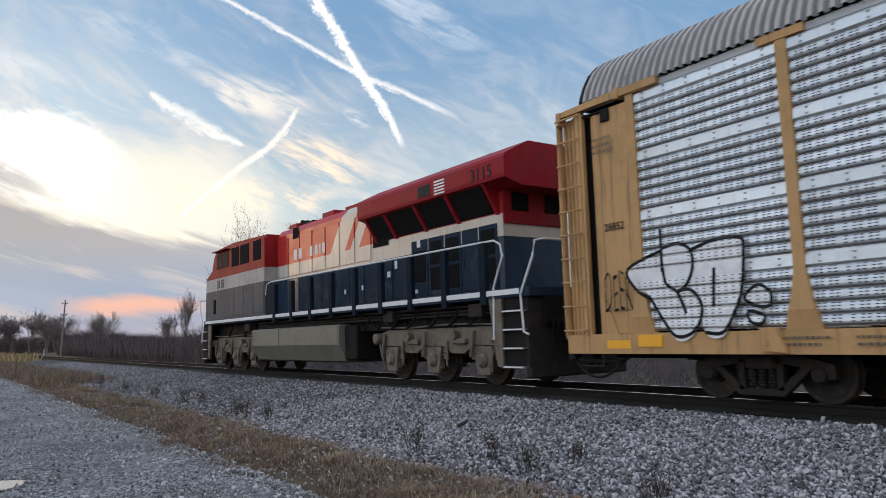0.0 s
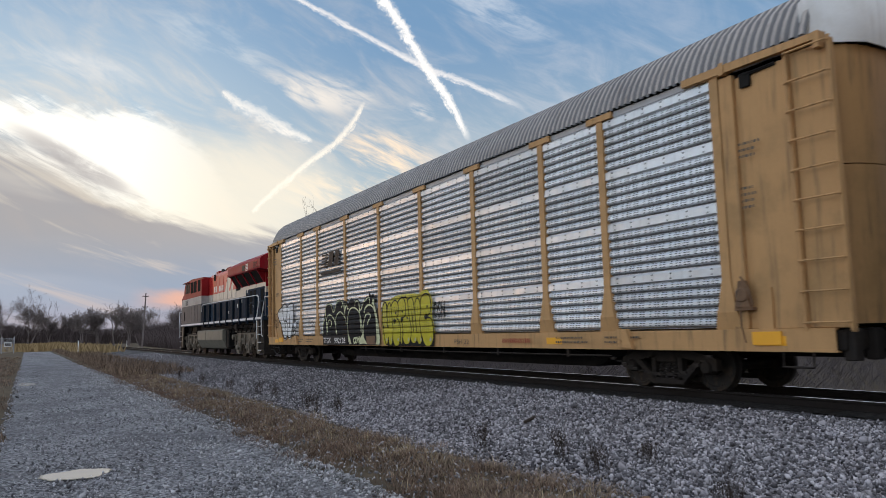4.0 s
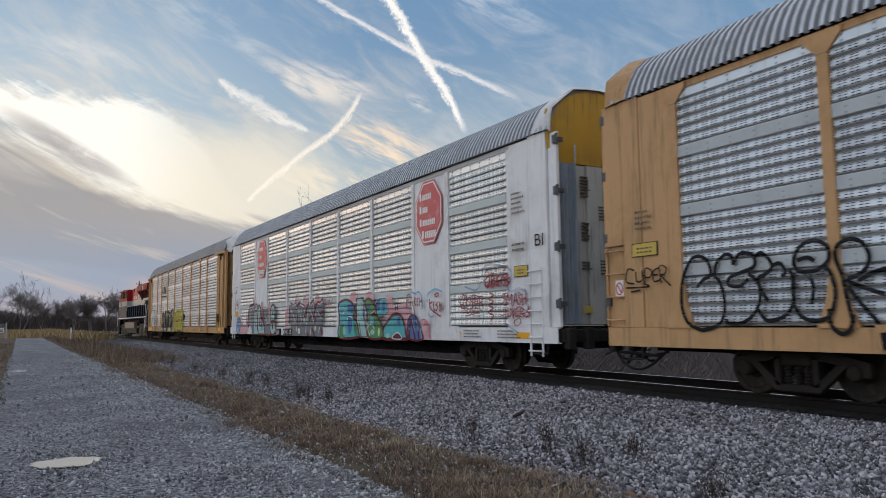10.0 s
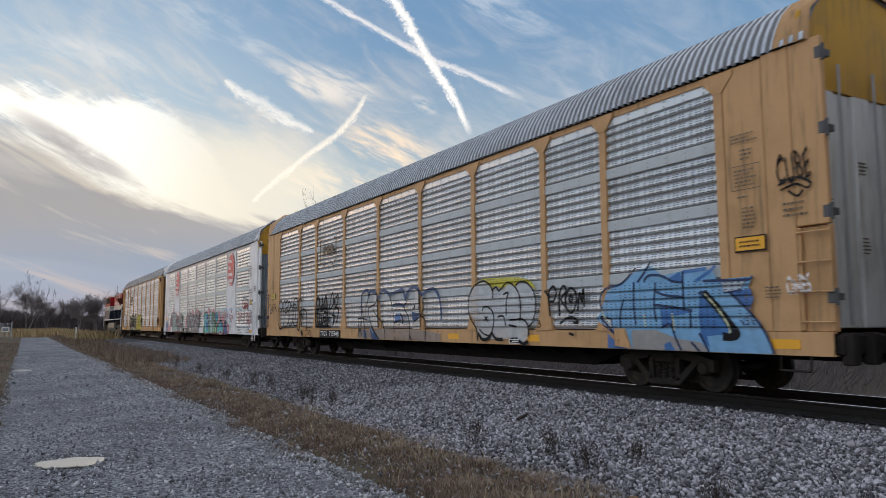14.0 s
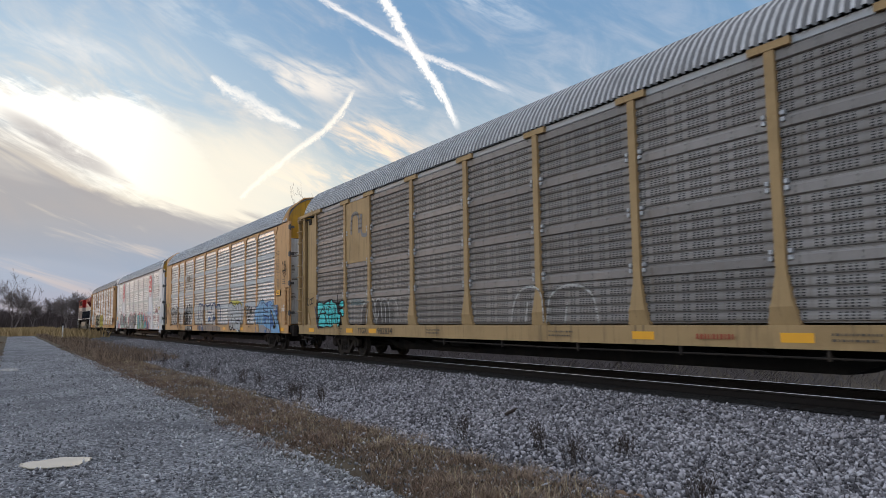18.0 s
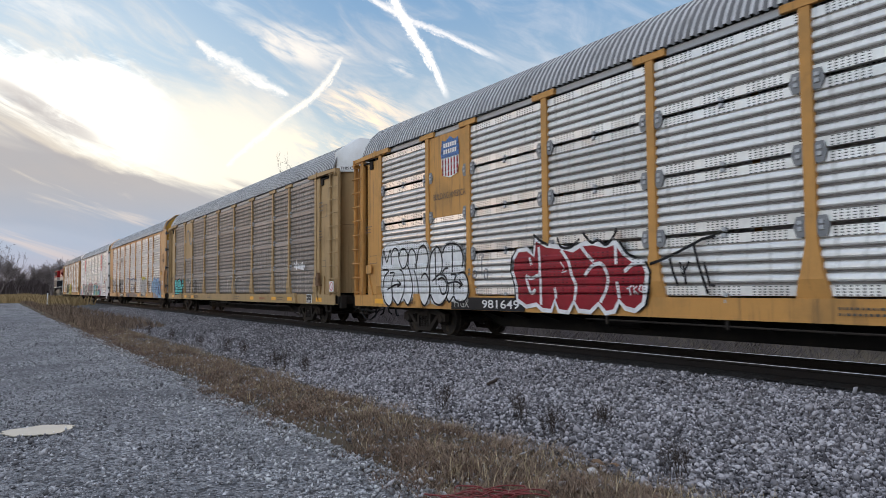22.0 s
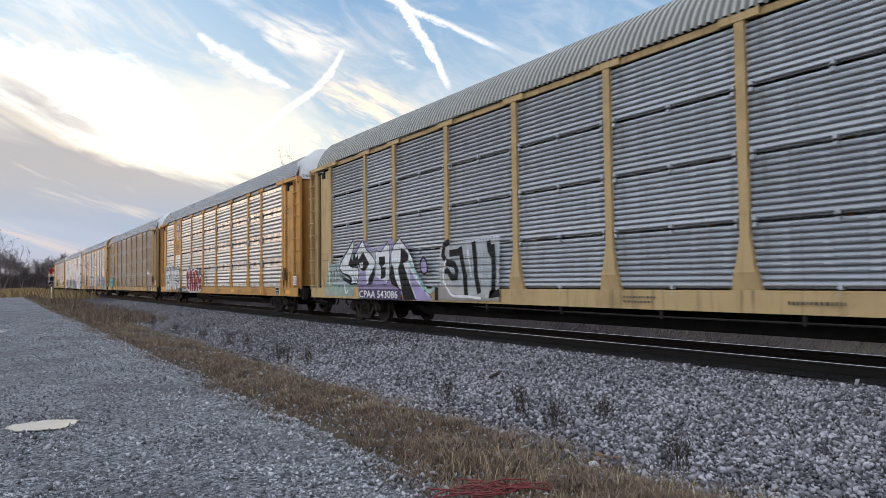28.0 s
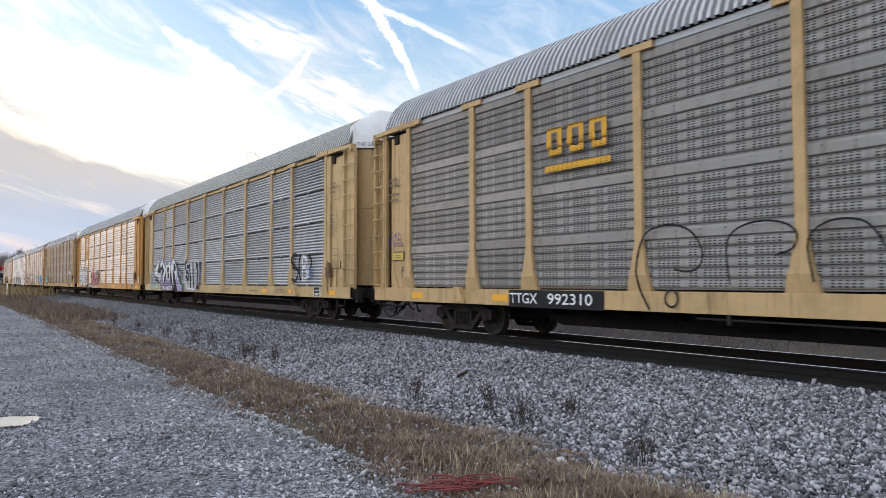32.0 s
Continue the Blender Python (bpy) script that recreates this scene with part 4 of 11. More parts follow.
def text_mesh(body, size, material, bold=0.0, wide=1.0, space=1.0):
    key = ("text", body, size, material.name, bold, wide, space)

    def make():
        cu = bpy.data.curves.new("lettering", "FONT")
        cu.body, cu.size, cu.align_x, cu.offset, cu.space_character, cu.resolution_u = body, size, "CENTER", bold, space, 3
        cu.extrude = 0.003
        ob = bpy.data.objects.new("lettering", cu)
        me = bpy.data.meshes.new_from_object(ob)
        bpy.data.objects.remove(ob)
        bpy.data.curves.remove(cu)
        n = len(me.vertices)
        co = np.empty(n * 3, dtype=np.float32)
        me.vertices.foreach_get("co", co)
        co = co.reshape(-1, 3)
        co[:, 0] *= wide
        me.vertices.foreach_set("co", co.ravel())
        me.materials.clear()
        me.materials.append(material)
        return me
    return shared(key, make)


def letter(car, body, y, z, size, material, bold=0.0, wide=1.0, proud=0.0, name="lettering", label="", space=1.0, lean=0.0):
    """Words on the side: y, z is the middle of the foot of the line."""
    return link(name, text_mesh(body, size, material, bold, wide, space), car, label, Matrix.Translation((-1.535 - proud, y, z)) @ TO_SIDE @ pose(0, 0, 0, 0, 0, lean))


def stroke(bm, pts, w, z=0.0):
    """A painted line of width w through points of the drawing plane."""
    pts = [Vector((p[0], p[1], 0)) for p in pts]
    left, right = [], []
    for i, p in enumerate(pts):
        d = (pts[min(i + 1, len(pts) - 1)] - pts[max(i - 1, 0)]).normalized()
        n = Vector((-d.y, d.x, 0)) * w / 2
        left.append(bm.verts.new((*(p + n)[:2], z)))
        right.append(bm.verts.new((*(p - n)[:2], z)))
    for i in range(len(pts) - 1):
        bm.faces.new((right[i], right[i + 1], left[i + 1], left[i]))


def fill(bm, pts, z=0.0):
    bm.faces.new([bm.verts.new((p[0], p[1], z)) for p in pts])


def spline(pts, n=6, closed=False):
    """A smooth line through points."""
    p = [Vector(q) for q in pts]
    out = []
    m = len(p)
    for i in range(m if closed else m - 1):
        a, b, c, d = (p[(i - 1) % m], p[i], p[(i + 1) % m], p[(i + 2) % m]) if closed else (p[max(i - 1, 0)], p[i], p[i + 1], p[min(i + 2, m - 1)])
        for k in range(n):
            t = k / n
            out.append(0.5 * (2 * b + (c - a) * t + (2 * a - 5 * b + 4 * c - d) * t * t + (3 * b - a - 3 * c + d) * t ** 3))
    if not closed:
        out.append(p[-1])
    return out


LAYERS = []


def drawing(car, name, bm, material, y, z, proud=0.0, label=""):
    """A flat drawing laid on the side, its origin at y, z."""
    LAYERS.append(name)
    return part(name, bm, material, car, label, Matrix.Translation((-1.54 - proud - 0.00003 * (len(LAYERS) % 40), y, z)) @ TO_SIDE)


RUSTY = mat("rusty_bracket", (0.17, 0.095, 0.05), 0.8, spread=0.35, scale=6, dirt=(0.05, 0.035, 0.025), dirt_amount=0.7, dirt_scale=5)


HINGE = mat("hinge_grey", (0.07, 0.07, 0.075), 0.6, spread=0.2)


def roof_end_mesh(material, y0, y1):
    """The plain painted sheet over the roof's last ribs."""
    sec = roof_section()
    sec = sec + [(-x, z) for x, z in sec[-2::-1]]
    ring = []
    for i, p in enumerate(sec):
        a, b = sec[max(i - 1, 0)], sec[min(i + 1, len(sec) - 1)]
        n = Vector((-(b[1] - a[1]), b[0] - a[0])).normalized()
        ring.append((p[0] + n.x * 0.066, p[1] + n.y * 0.066))
    end = end_section()
    end = end + [(-x, z) for x, z in end[-2::-1]]
    w = len(sec)
    verts = [(x, y0, z) for x, z in ring] + [(x, y1, z) for x, z in end] + [(x, y0, z) for x, z in sec] + [(x * 0.96, y1, z - 0.04) for x, z in end]
    faces = [(i, i + 1, w + i + 1, w + i) for i in range(w - 1)]
    for k in (0, 1):
        faces += [(k * w + i, k * w + i + 1, (2 + k) * w + i + 1, (2 + k) * w + i) for i in range(w - 1)]
    return raw_mesh("roof_end", verts, faces, material)


def build_car(spec, y_mid):
    """One covered car carrier. spec: the paints and the forms of its parts."""
    car = new("autorack_car")
    tagged(car, label=spec["label"], category="railway car", group="cars of the freight train")
    paint, sheet_m = spec["paint"], spec["sheet"]
    tag = paint.name
    # frame
    for s in (0, 180):
        def sill():
            bm = bmesh.new()
            prism(bm, [(-1.50, SILL0), (-1.40, SILL0), (-1.40, SILL0 + 0.02), (-1.48, SILL0 + 0.03), (-1.48, SILL1 - 0.03), (-1.40, SILL1 - 0.02), (-1.40, SILL1), (-1.50, SILL1)], 1, -13.62, 13.62)
            return mesh_of(bm, paint, "side_sill")
        link("side_sill", shared(("sill", tag), sill), car, "", pose(0, 0, 0, 0, 0, s))
        rail = shared(("eave", spec["eave"].name), lambda: mesh_of(boxed(-1.455, -1.40, -13.1, 13.1, EAVE - 0.02, EAVE + 0.11, 0.01), spec["eave"], "eave_rail"))
        link("eave_rail", rail, car, "", pose(0, 0, 0, 0, 0, s))
    link("underframe", shared("underframe", underframe_mesh), car)
    long_roof = (-13.56, 13.02) if spec["ends"] == "curved" else (-13.46, 13.46)
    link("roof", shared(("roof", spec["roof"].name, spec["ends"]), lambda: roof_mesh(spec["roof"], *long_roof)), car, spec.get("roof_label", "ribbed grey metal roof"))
    for s in (0, 180):
        link("coupler", shared("coupler", coupler_mesh), car, "", pose(0, 0, 0, 0, 0, s))
        door, cap = shared(("door", tag, spec["ends"]), lambda: end_door_meshes(spec.get("door_paint", paint), spec["cap"], spec["ends"]))
        for me in door:
            link("end_door", me, car, "", pose(0, 0, 0, 0, 0, s))
        if spec["ends"] != "curved" or s:
            link("end_cap", cap, car, spec.get("cap_label", ""), pose(0, 0, 0, 0, 0, s))
    if spec["ends"] == "curved":
        def bulkhead():
            bm = bmesh.new()
            sec = [(x * 0.995, z + 0.05) for x, z in roof_section()]
            prism(bm, [(-1.44, EAVE)] + sec + [(-x, z) for x, z in sec[-2::-1]] + [(1.44, EAVE)], 1, 12.98, 13.05)
            return mesh_of(bm, M["dark"], "roof_bulkhead")
        link("roof_bulkhead", shared("bulkhead", bulkhead), car)
    if spec["ends"] == "flat":
        for s in (0, 180):
            link("roof_end", shared(("roof_end", tag), lambda: roof_end_mesh(paint, 12.95, 13.50)), car, "plain painted sheet at the roof's end", pose(0, 0, 0, 0, 0, s))
    for y in (-10.08, 10.08):
        add_truck(car, y)
    # sides
    n, ribs, wide, gap = spec["rows"], spec["ribs"], spec["wide"], spec["gap"]
    h = (EAVE - SILL1 - 0.04) / n
    for s in (0, 180):
        turn = pose(0, 0, 0, 0, 0, s)
        for i, y in enumerate(POSTS):
            if 0 < i < len(POSTS) - 1 or spec["post"] != "plain":
                link("post", shared(("post", tag, spec["post"]), lambda: post_mesh(paint, spec["post"] != "plain", spec["post"])), car, "", turn @ pose(0, y, 0))
        for i in range(9):
            a, b = POSTS[i], POSTS[i + 1]
            solid = spec["solid"].get(i if s == 0 else 8 - i) if s == 0 else None
            w = round(b - a - 0.13, 2)
            for r in range(n):
                z = SILL1 + 0.03 + r * h
                if solid and z + h * 0.6 > solid[0]:
                    continue
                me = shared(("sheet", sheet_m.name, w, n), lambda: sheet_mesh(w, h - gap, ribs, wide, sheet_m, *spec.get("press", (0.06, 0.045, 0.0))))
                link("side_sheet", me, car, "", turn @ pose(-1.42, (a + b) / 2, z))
                if spec.get("band") and r < n - 1:
                    bm_key = ("band", w, spec["band"].name)
                    link("band", shared(bm_key, lambda: mesh_of(boxed(-1.485, -1.462, -w / 2, w / 2, h - wide + 0.015, h + 0.015, 0.008), spec["band"], "band")), car, "", turn @ pose(0, (a + b) / 2, z))
                if gap and spec.get("latches", True):
                    link("latch", shared("latch", lambda: latch_mesh(M["galv"])), car, "", turn @ pose(0, (a + b) / 2, z - 0.12))
            if solid:
                z0 = solid[0] if n > 1 else SILL1
                part("solid_panel", boxed(-1.47, -1.42, a + 0.06, b - 0.06, z0, EAVE - 0.03, 0.008), paint, car, solid[1])
            if spec["post"] == "tee" and spec.get("clips"):
                for r in range(1, n):
                    for dy in (-0.16, 0.16):
                        yy = b + dy
                        if abs(yy) < 11.9:
                            link("clip", shared("clip", clip_mesh) if spec["clips"] == "hex" else shared("latch", lambda: latch_mesh(M["galv"])), car, "", turn @ pose(0, yy, SILL1 + r * h - 0.08))
    # ends of the sides
    for s in (0, 180):
        turn = pose(0, 0, 0, 0, 0, s)
        for k in (1, -1):
            flip = turn @ Matrix.Diagonal((1, k, 1, 1))
            if spec["ends"] == "curved":
                def block(*size):
                    return lambda: mesh_of(boxed(*size, 0.01), paint, "end_panel")

                def arm(k=k):
                    bm = bmesh.new()
                    far = 13.56 if k > 0 else 13.75
                    prism(bm, [(11.25, EAVE + 0.0), (far, EAVE - 0.02), (far, EAVE + 0.08), (12.2, EAVE + 0.13), (11.25, EAVE + 0.13)], 0, -1.55, -1.40)
                    box(bm, -1.58, -1.40, far - 0.06, far + 0.03, EAVE - 0.16, EAVE + 0.08)
                    box(bm, -1.57, -1.42, 12.05, 12.13, EAVE - 0.04, EAVE + 0.16)
                    return mesh_of(bm, paint, "track_arm")
                def fold():
                    bm = bmesh.new()
                    prism(bm, [(-1.455, 12.645), (-1.485, 12.70), (-1.41, 12.86), (-1.36, 12.86), (-1.38, 12.645)], 2, SILL1, EAVE - 0.12)
                    return mesh_of(bm, paint, "end_panel_fold")

                def ribbed():
                    bm = bmesh.new()
                    prism(bm, [(-1.34, 13.205)] + [(-1.40 + 0.025 * (n_ % 2), 13.205 + 0.10 * (n_ // 2 + n_ % 2) - 0.004 * (n_ % 2)) for n_ in range(8)] + [(-1.34, 13.603)], 2, SILL1, EAVE - 0.06)
                    return mesh_of(bm, paint, "ladder_panel")

                def gusset():
                    bm = bmesh.new()
                    prism(bm, [(12.40, SILL1), (12.66, SILL1), (12.66, SILL1 + 0.62)], 0, -1.49, -1.455)
                    return mesh_of(bm, paint, "gusset")
                if k > 0:
                    parts = (("end_panel", block(-1.455, -1.40, 11.95, 12.64, SILL1, EAVE - 0.10)), ("end_panel_fold", fold), ("gusset", gusset), ("corner_post", block(-1.50, -1.40, 13.02, 13.20, SILL1 - 0.08, EAVE)), ("ladder_panel", ribbed), ("ladder_stile", block(-1.50, -1.38, 13.605, 13.66, SILL1 - 0.08, EAVE - 0.04)),
                             ("door_track_arm", arm), ("ladder", lambda: ladder_mesh(paint, 13.10, 13.64, SILL1 - 0.04, EAVE, 10)))
                else:
                    parts = (("end_panel", block(-1.45, -1.40, 12.36, 13.14, SILL1, EAVE - 0.10)), ("end_panel_edge", block(-1.49, -1.40, 11.96, 12.22, SILL1, EAVE - 0.06)), ("recess_strip", block(-1.42, -1.39, 12.22, 12.36, SILL1, EAVE - 0.12)), ("gusset", gusset),
                             ("corner_post", block(-1.50, -1.42, 13.145, 13.22, SILL1 - 0.06, EAVE)), ("ladder_panel", block(-1.44, -1.40, 13.225, 13.84, SILL1, EAVE - 0.06)), ("ladder_stile", block(-1.50, -1.42, 13.845, 13.90, SILL1 - 0.06, EAVE - 0.04)), ("door_track_arm", arm), ("ladder", lambda: ladder_mesh(paint, 13.19, 13.87, SILL1 - 0.04, EAVE, 10)))
            else:
                def block(*size):
                    return lambda: mesh_of(boxed(*size, 0.012), paint, "end_panel")
                parts = (("end_panel", block(-1.49, -1.40, 11.955, 12.68, SILL1, EAVE + 0.08)), ("panel_edge", block(-1.47, -1.41, 11.80, 11.94, SILL1, EAVE)))
                if spec.get("roof_end"):
                    parts += (("corner_panel", block(-1.50, -1.40, 12.695, 13.15, SILL1, EAVE + 0.12)), ("upper_corner", block(-1.495, -1.40, 13.156, 13.66, SILL1 + 1.52, EAVE + 0.12)), ("ladder_recess", block(-1.42, -1.38, 13.156, 13.66, SILL1, SILL1 + 1.515)),
                              ("ladder", lambda: ladder_mesh(paint, 13.18, 13.64, SILL1 + 0.02, SILL1 + 1.50, 4, -1.50)))
                else:
                    parts += (("corner_panel", block(-1.50, -1.40, 12.695, 13.34, SILL1, EAVE + 0.12)), ("corner_post", block(-1.44, -1.36, 13.346, 13.64, SILL1, EAVE + 0.05)),
                              ("ladder", lambda: ladder_mesh(paint, 12.70, 13.12, 0.44, SILL1 + 1.30, 7, -1.535)))
            if spec["ends"] == "curved":
                def roller():
                    bm = bmesh.new()
                    box(bm, -1.50, -1.455, 12.36, 12.56, EAVE - 0.34, EAVE - 0.10, 0.01)
                    tube(bm, [(-1.48, 12.45, EAVE - 0.14), (-1.46, 13.0, EAVE - 0.12)], 0.03, 6)
                    return mesh_of(bm, M["dark"], "door_roller")
                parts += (("door_roller", roller),)
            for name, make in parts:
                key = (name, tag, spec["ends"], k)

                def made(make=make, k=k):
                    me = make()
                    if k < 0:
                        me.transform(Matrix.Diagonal((1, -1, 1, 1)))
                        me.flip_normals()
                    return me
                link(name, shared(key, made), car, "", turn)
    if spec["ends"] == "curved":
        link("hand_brake", shared(("brake", tag), lambda: brake_mesh(RUSTY)), car, "hand-brake bracket with lever and chain", pose(0, -12.2, 1.35))
    if spec["ends"] == "curved":
        for s in (0, 180):
            # dark block added inside, so the gap beside the end doors stays black
            link("door_jamb", shared("gap_block", lambda: mesh_of(boxed(-1.30, 1.30, 12.66, 13.11, SILL1, EAVE - 0.1), M["dark"], "door_jamb")), car, "", pose(0, 0, 0, 0, 0, s))
    if spec["ends"] != "curved":
        def hinge():
            bm = bmesh.new()
            box(bm, -1.50, -1.42, 13.57, 13.67, -0.09, 0.09, 0.008)
            lathe(bm, [(-0.12, 0.028), (0.12, 0.028)], 2, 8, (-1.46, 13.68, 0))
            box(bm, -1.46, -1.28, 13.62, 13.68, -0.05, 0.05)
            return mesh_of(bm, HINGE, "hinge")
        for s in (0, 180):
            for z in (1.55, 2.75, 3.95, 5.05):
                link("hinge", shared("hinge", hinge), car, "", pose(0, 0, z, 0, 0, s))
                link("hinge", shared("hinge", hinge), car, "", pose(0, 0, z, 0, 0, s) @ Matrix.Diagonal((1, -1, 1, 1)))
            for k, x in enumerate((-1.0, -0.1, 0.8)):
                bm = bmesh.new()
                tube(bm, [(x, 13.49, SILL1 + 0.1), (x, 13.49, EAVE - 0.15)], 0.022, 6)
                part("lock_rod", bm, M["galv"], car, "", pose(0, 0, 0, 0, 0, s))
    def end_beam():
        bm = bmesh.new()
        box(bm, -1.40, 1.40, 13.46, 13.70, 0.74, 1.02, 0.02)
        for x in (-1.25, -0.75, 0.75, 1.25):
            box(bm, x - 0.10, x + 0.10, 13.62, 13.80, 0.60, 1.05, 0.02)
        tube(bm, [(-1.42, 13.50, 1.02), (-1.44, 13.74, 1.00), (-0.6, 13.80, 0.98)], 0.02, 6)
        return mesh_of(bm, M["truck"], "end_beam")

    def bracket():
        bm = bmesh.new()
        prism(bm, [(0.15, 0.78), (0.15, 1.10), (-0.09, 1.10), (-0.23, 0.74)], 0, -1.60, -1.50)
        box(bm, -1.612, -1.60, 0.02, 0.10, 0.84, 0.92, 0.008)
        return mesh_of(bm, paint, "tie_bracket")
    for s in (0, 180):
        turn = pose(0, 0, 0, 0, 0, s)
        link("end_beam", shared("end_beam", end_beam), car, "", turn)
        for y in spec.get("brackets", (9.55, -9.55)):
            link("tie_bracket", shared(("bracket", tag), bracket), car, "folded steel bracket on the sill", turn @ pose(0, y, 0))
    # steps under the corners, rods and handles at the ends
    def stirrup():
        bm = bmesh.new()
        tube(bm, [(-1.47, 12.78, SILL0 + 0.05), (-1.49, 12.78, 0.50), (-1.49, 13.26, 0.50), (-1.47, 13.26, SILL0 + 0.05)], 0.022, 6)
        return mesh_of(bm, M["truck"], "corner_step")

    def lever():
        bm = bmesh.new()
        tube(bm, [(-1.40, 13.50, 0.86), (-1.42, 13.72, 0.74), (-1.0, 13.80, 0.70), (-0.45, 13.86, 0.80), (-0.2, 14.0, 0.93)], 0.016, 6)
        tube(bm, [(-1.40, 13.50, 0.86), (-1.47, 13.55, 0.62), (-1.46, 13.75, 0.55)], 0.016, 6)
        return mesh_of(bm, M["dark"], "cut_lever")

    def hose():
        bm = bmesh.new()
        tube(bm, spline([(-0.62, 13.45, 0.82), (-0.66, 13.75, 0.72), (-0.55, 14.1, 0.36), (-0.48, 14.34, 0.34)], 5), 0.030, 7)
        return mesh_of(bm, M["black"], "air_hose")
    def loop():
        bm = bmesh.new()
        tube(bm, spline([(-1.15, 13.80, 0.66), (-1.24, 13.62, 0.50), (-1.26, 13.35, 0.33), (-1.26, 13.05, 0.30), (-1.25, 12.75, 0.42), (-1.2, 12.45, 0.66)], 5), 0.026, 7)
        tube(bm, spline([(-0.9, 14.1, 0.62), (-1.0, 13.7, 0.44), (-1.1, 13.2, 0.50), (-1.0, 12.6, 0.62)], 5), 0.018, 6)
        tube(bm, [(-1.30, 13.55, 0.60), (-1.30, 12.55, 0.56)], 0.03, 6)
        return mesh_of(bm, M["black"], "hanging_hose")
    link("hanging_hose", shared("loop", loop), car)
    for s in (0, 180):
        turn = pose(0, 0, 0, 0, 0, s)
        link("cut_lever", shared("lever", lever), car, "", turn)
        link("air_hose", shared("hose", hose), car, "", turn)
        link("corner_step", shared("stirrup", stirrup), car, "", turn)
        link("corner_step", shared("stirrup", stirrup), car, "", turn @ pose(0, -26.04, 0))
    if spec["ends"] == "curved":
        def rod():
            bm = bmesh.new()
            tube(bm, [(-1.43, 3.2, 0.64), (-1.45, -2.0, 0.60), (-1.45, -9.0, 0.60)], 0.018, 6)
            for y in (2.6, 0.0, -2.6, -5.2, -7.8):
                box(bm, -1.475, -1.425, y - 0.025, y + 0.025, 0.56, SILL0 + 0.01)
            return mesh_of(bm, M["truck"], "brake_rod")

        def chain():
            bm = bmesh.new()
            n = 22
            for k in range(n):
                t = k / n
                y, z = -9.0 - 3.1 * t, 0.60 - 0.30 * math.sin(math.pi * min(1.0, t * 1.15)) + 0.30 * max(0.0, t - 0.6) / 0.4
                d = 0.022
                box(bm, -1.465 - (0.012 if k % 2 else 0.0), -1.435, y - 0.06, y + 0.06, z - (d if k % 2 else 0.008), z + (d if k % 2 else 0.008))
            return mesh_of(bm, M["truck"], "brake_chain")
        link("brake_rod", shared(("rod", tag), rod), car)
        link("brake_chain", shared("chain", chain), car)
    if spec.get("latch_bar"):
        part("door_latch", boxed(-0.75, 0.30, -13.885, -13.80, 3.86, 4.08, 0.01), M["black"], car, "dark recessed latch on the end door")
        part("door_bar", boxed(-0.72, -0.2, -13.90, -13.886, 3.99, 4.03), M["galv"], car)
    # reflective patches on the sill
    for y in spec["yellow"]:
        link("reflector", shared("reflector", lambda: mesh_of(boxed(-1.506, -1.49, -0.26, 0.26, SILL0 + 0.09, SILL1 - 0.11), M["yellow"], "reflector")), car, "", pose(0, y, 0))
    CARS.append((car, y_mid))
    return car

def P(name, col, **kw):
    return mat(name, col, kw.pop("rough", 0.55), spread=0.10, scale=1.2, fine=30, dirt=kw.pop("dirt", (0.20, 0.13, 0.06)), dirt_amount=kw.pop("dirt_amount", 0.45), dirt_scale=0.9, streaks=kw.pop("streaks", 0.6), spec=kw.pop("spec", 0.18))


TAN = P("tan_paint", (0.48, 0.28, 0.125))
WHITE_CAR = P("off_white_paint", (0.75, 0.73, 0.73), dirt=(0.36, 0.33, 0.30), streaks=0.25)
ORANGE_TAN = P("orange_tan_paint", (0.53, 0.31, 0.15), dirt=(0.30, 0.17, 0.08))
OCHRE = P("ochre_paint", (0.37, 0.25, 0.125))
YELLOW_ORANGE = P("yellow_orange_paint", (0.52, 0.265, 0.08))
CREAM_TAN = P("cream_tan_paint", (0.49, 0.34, 0.17))
BUFF = P("buff_paint", (0.50, 0.335, 0.165))
CAP_WHITE = P("cap_white", (0.66, 0.66, 0.66), dirt=(0.45, 0.42, 0.38), streaks=0.15)
CAP_YELLOW = P("cap_yellow", (0.50, 0.27, 0.03))
DOOR_GREY = P("door_grey", (0.60, 0.60, 0.60), dirt=(0.30, 0.30, 0.30))

DOOR_PALE = P("door_pale_grey", (0.46, 0.45, 0.42), dirt=(0.24, 0.22, 0.19))
DOOR_BLUE = P("door_blue_grey", (0.24, 0.28, 0.33), dirt=(0.09, 0.10, 0.11))

S_BRIGHT = panel_mat("zinc_bright", (0.64, 0.66, 0.69), 0.38, 0.45, stain_amount=0.18)
S_WHITE = panel_mat("zinc_white", (0.80, 0.82, 0.82), 0.38, 0.40, hole=0.09, stain_amount=0.08)
S_MID = panel_mat("zinc_mid", (0.60, 0.615, 0.64), 0.38, 0.45, stain_amount=0.18)
S_DARK = panel_mat("zinc_dark_weathered", (0.225, 0.208, 0.20), 0.5, 0.2, stain=(0.15, 0.125, 0.105), stain_amount=0.35, pitch=0.88, rows=PLAID, tall=0.25)
S_RIB = panel_mat("zinc_clean", (0.70, 0.685, 0.67), 0.40, 0.45, stain_amount=0.08, pitch=0.80, rib=0.16, rows=EVEN, ends=(0.155, 0.805))
S_GREY = panel_mat("zinc_grey", (0.43, 0.44, 0.47), 0.46, 0.35, stain_amount=0.12, pitch=0.62, rib=0.0975, top=2.0, low=0.18, rows=EVEN, per=1.0, tall=0.10, open_=True)
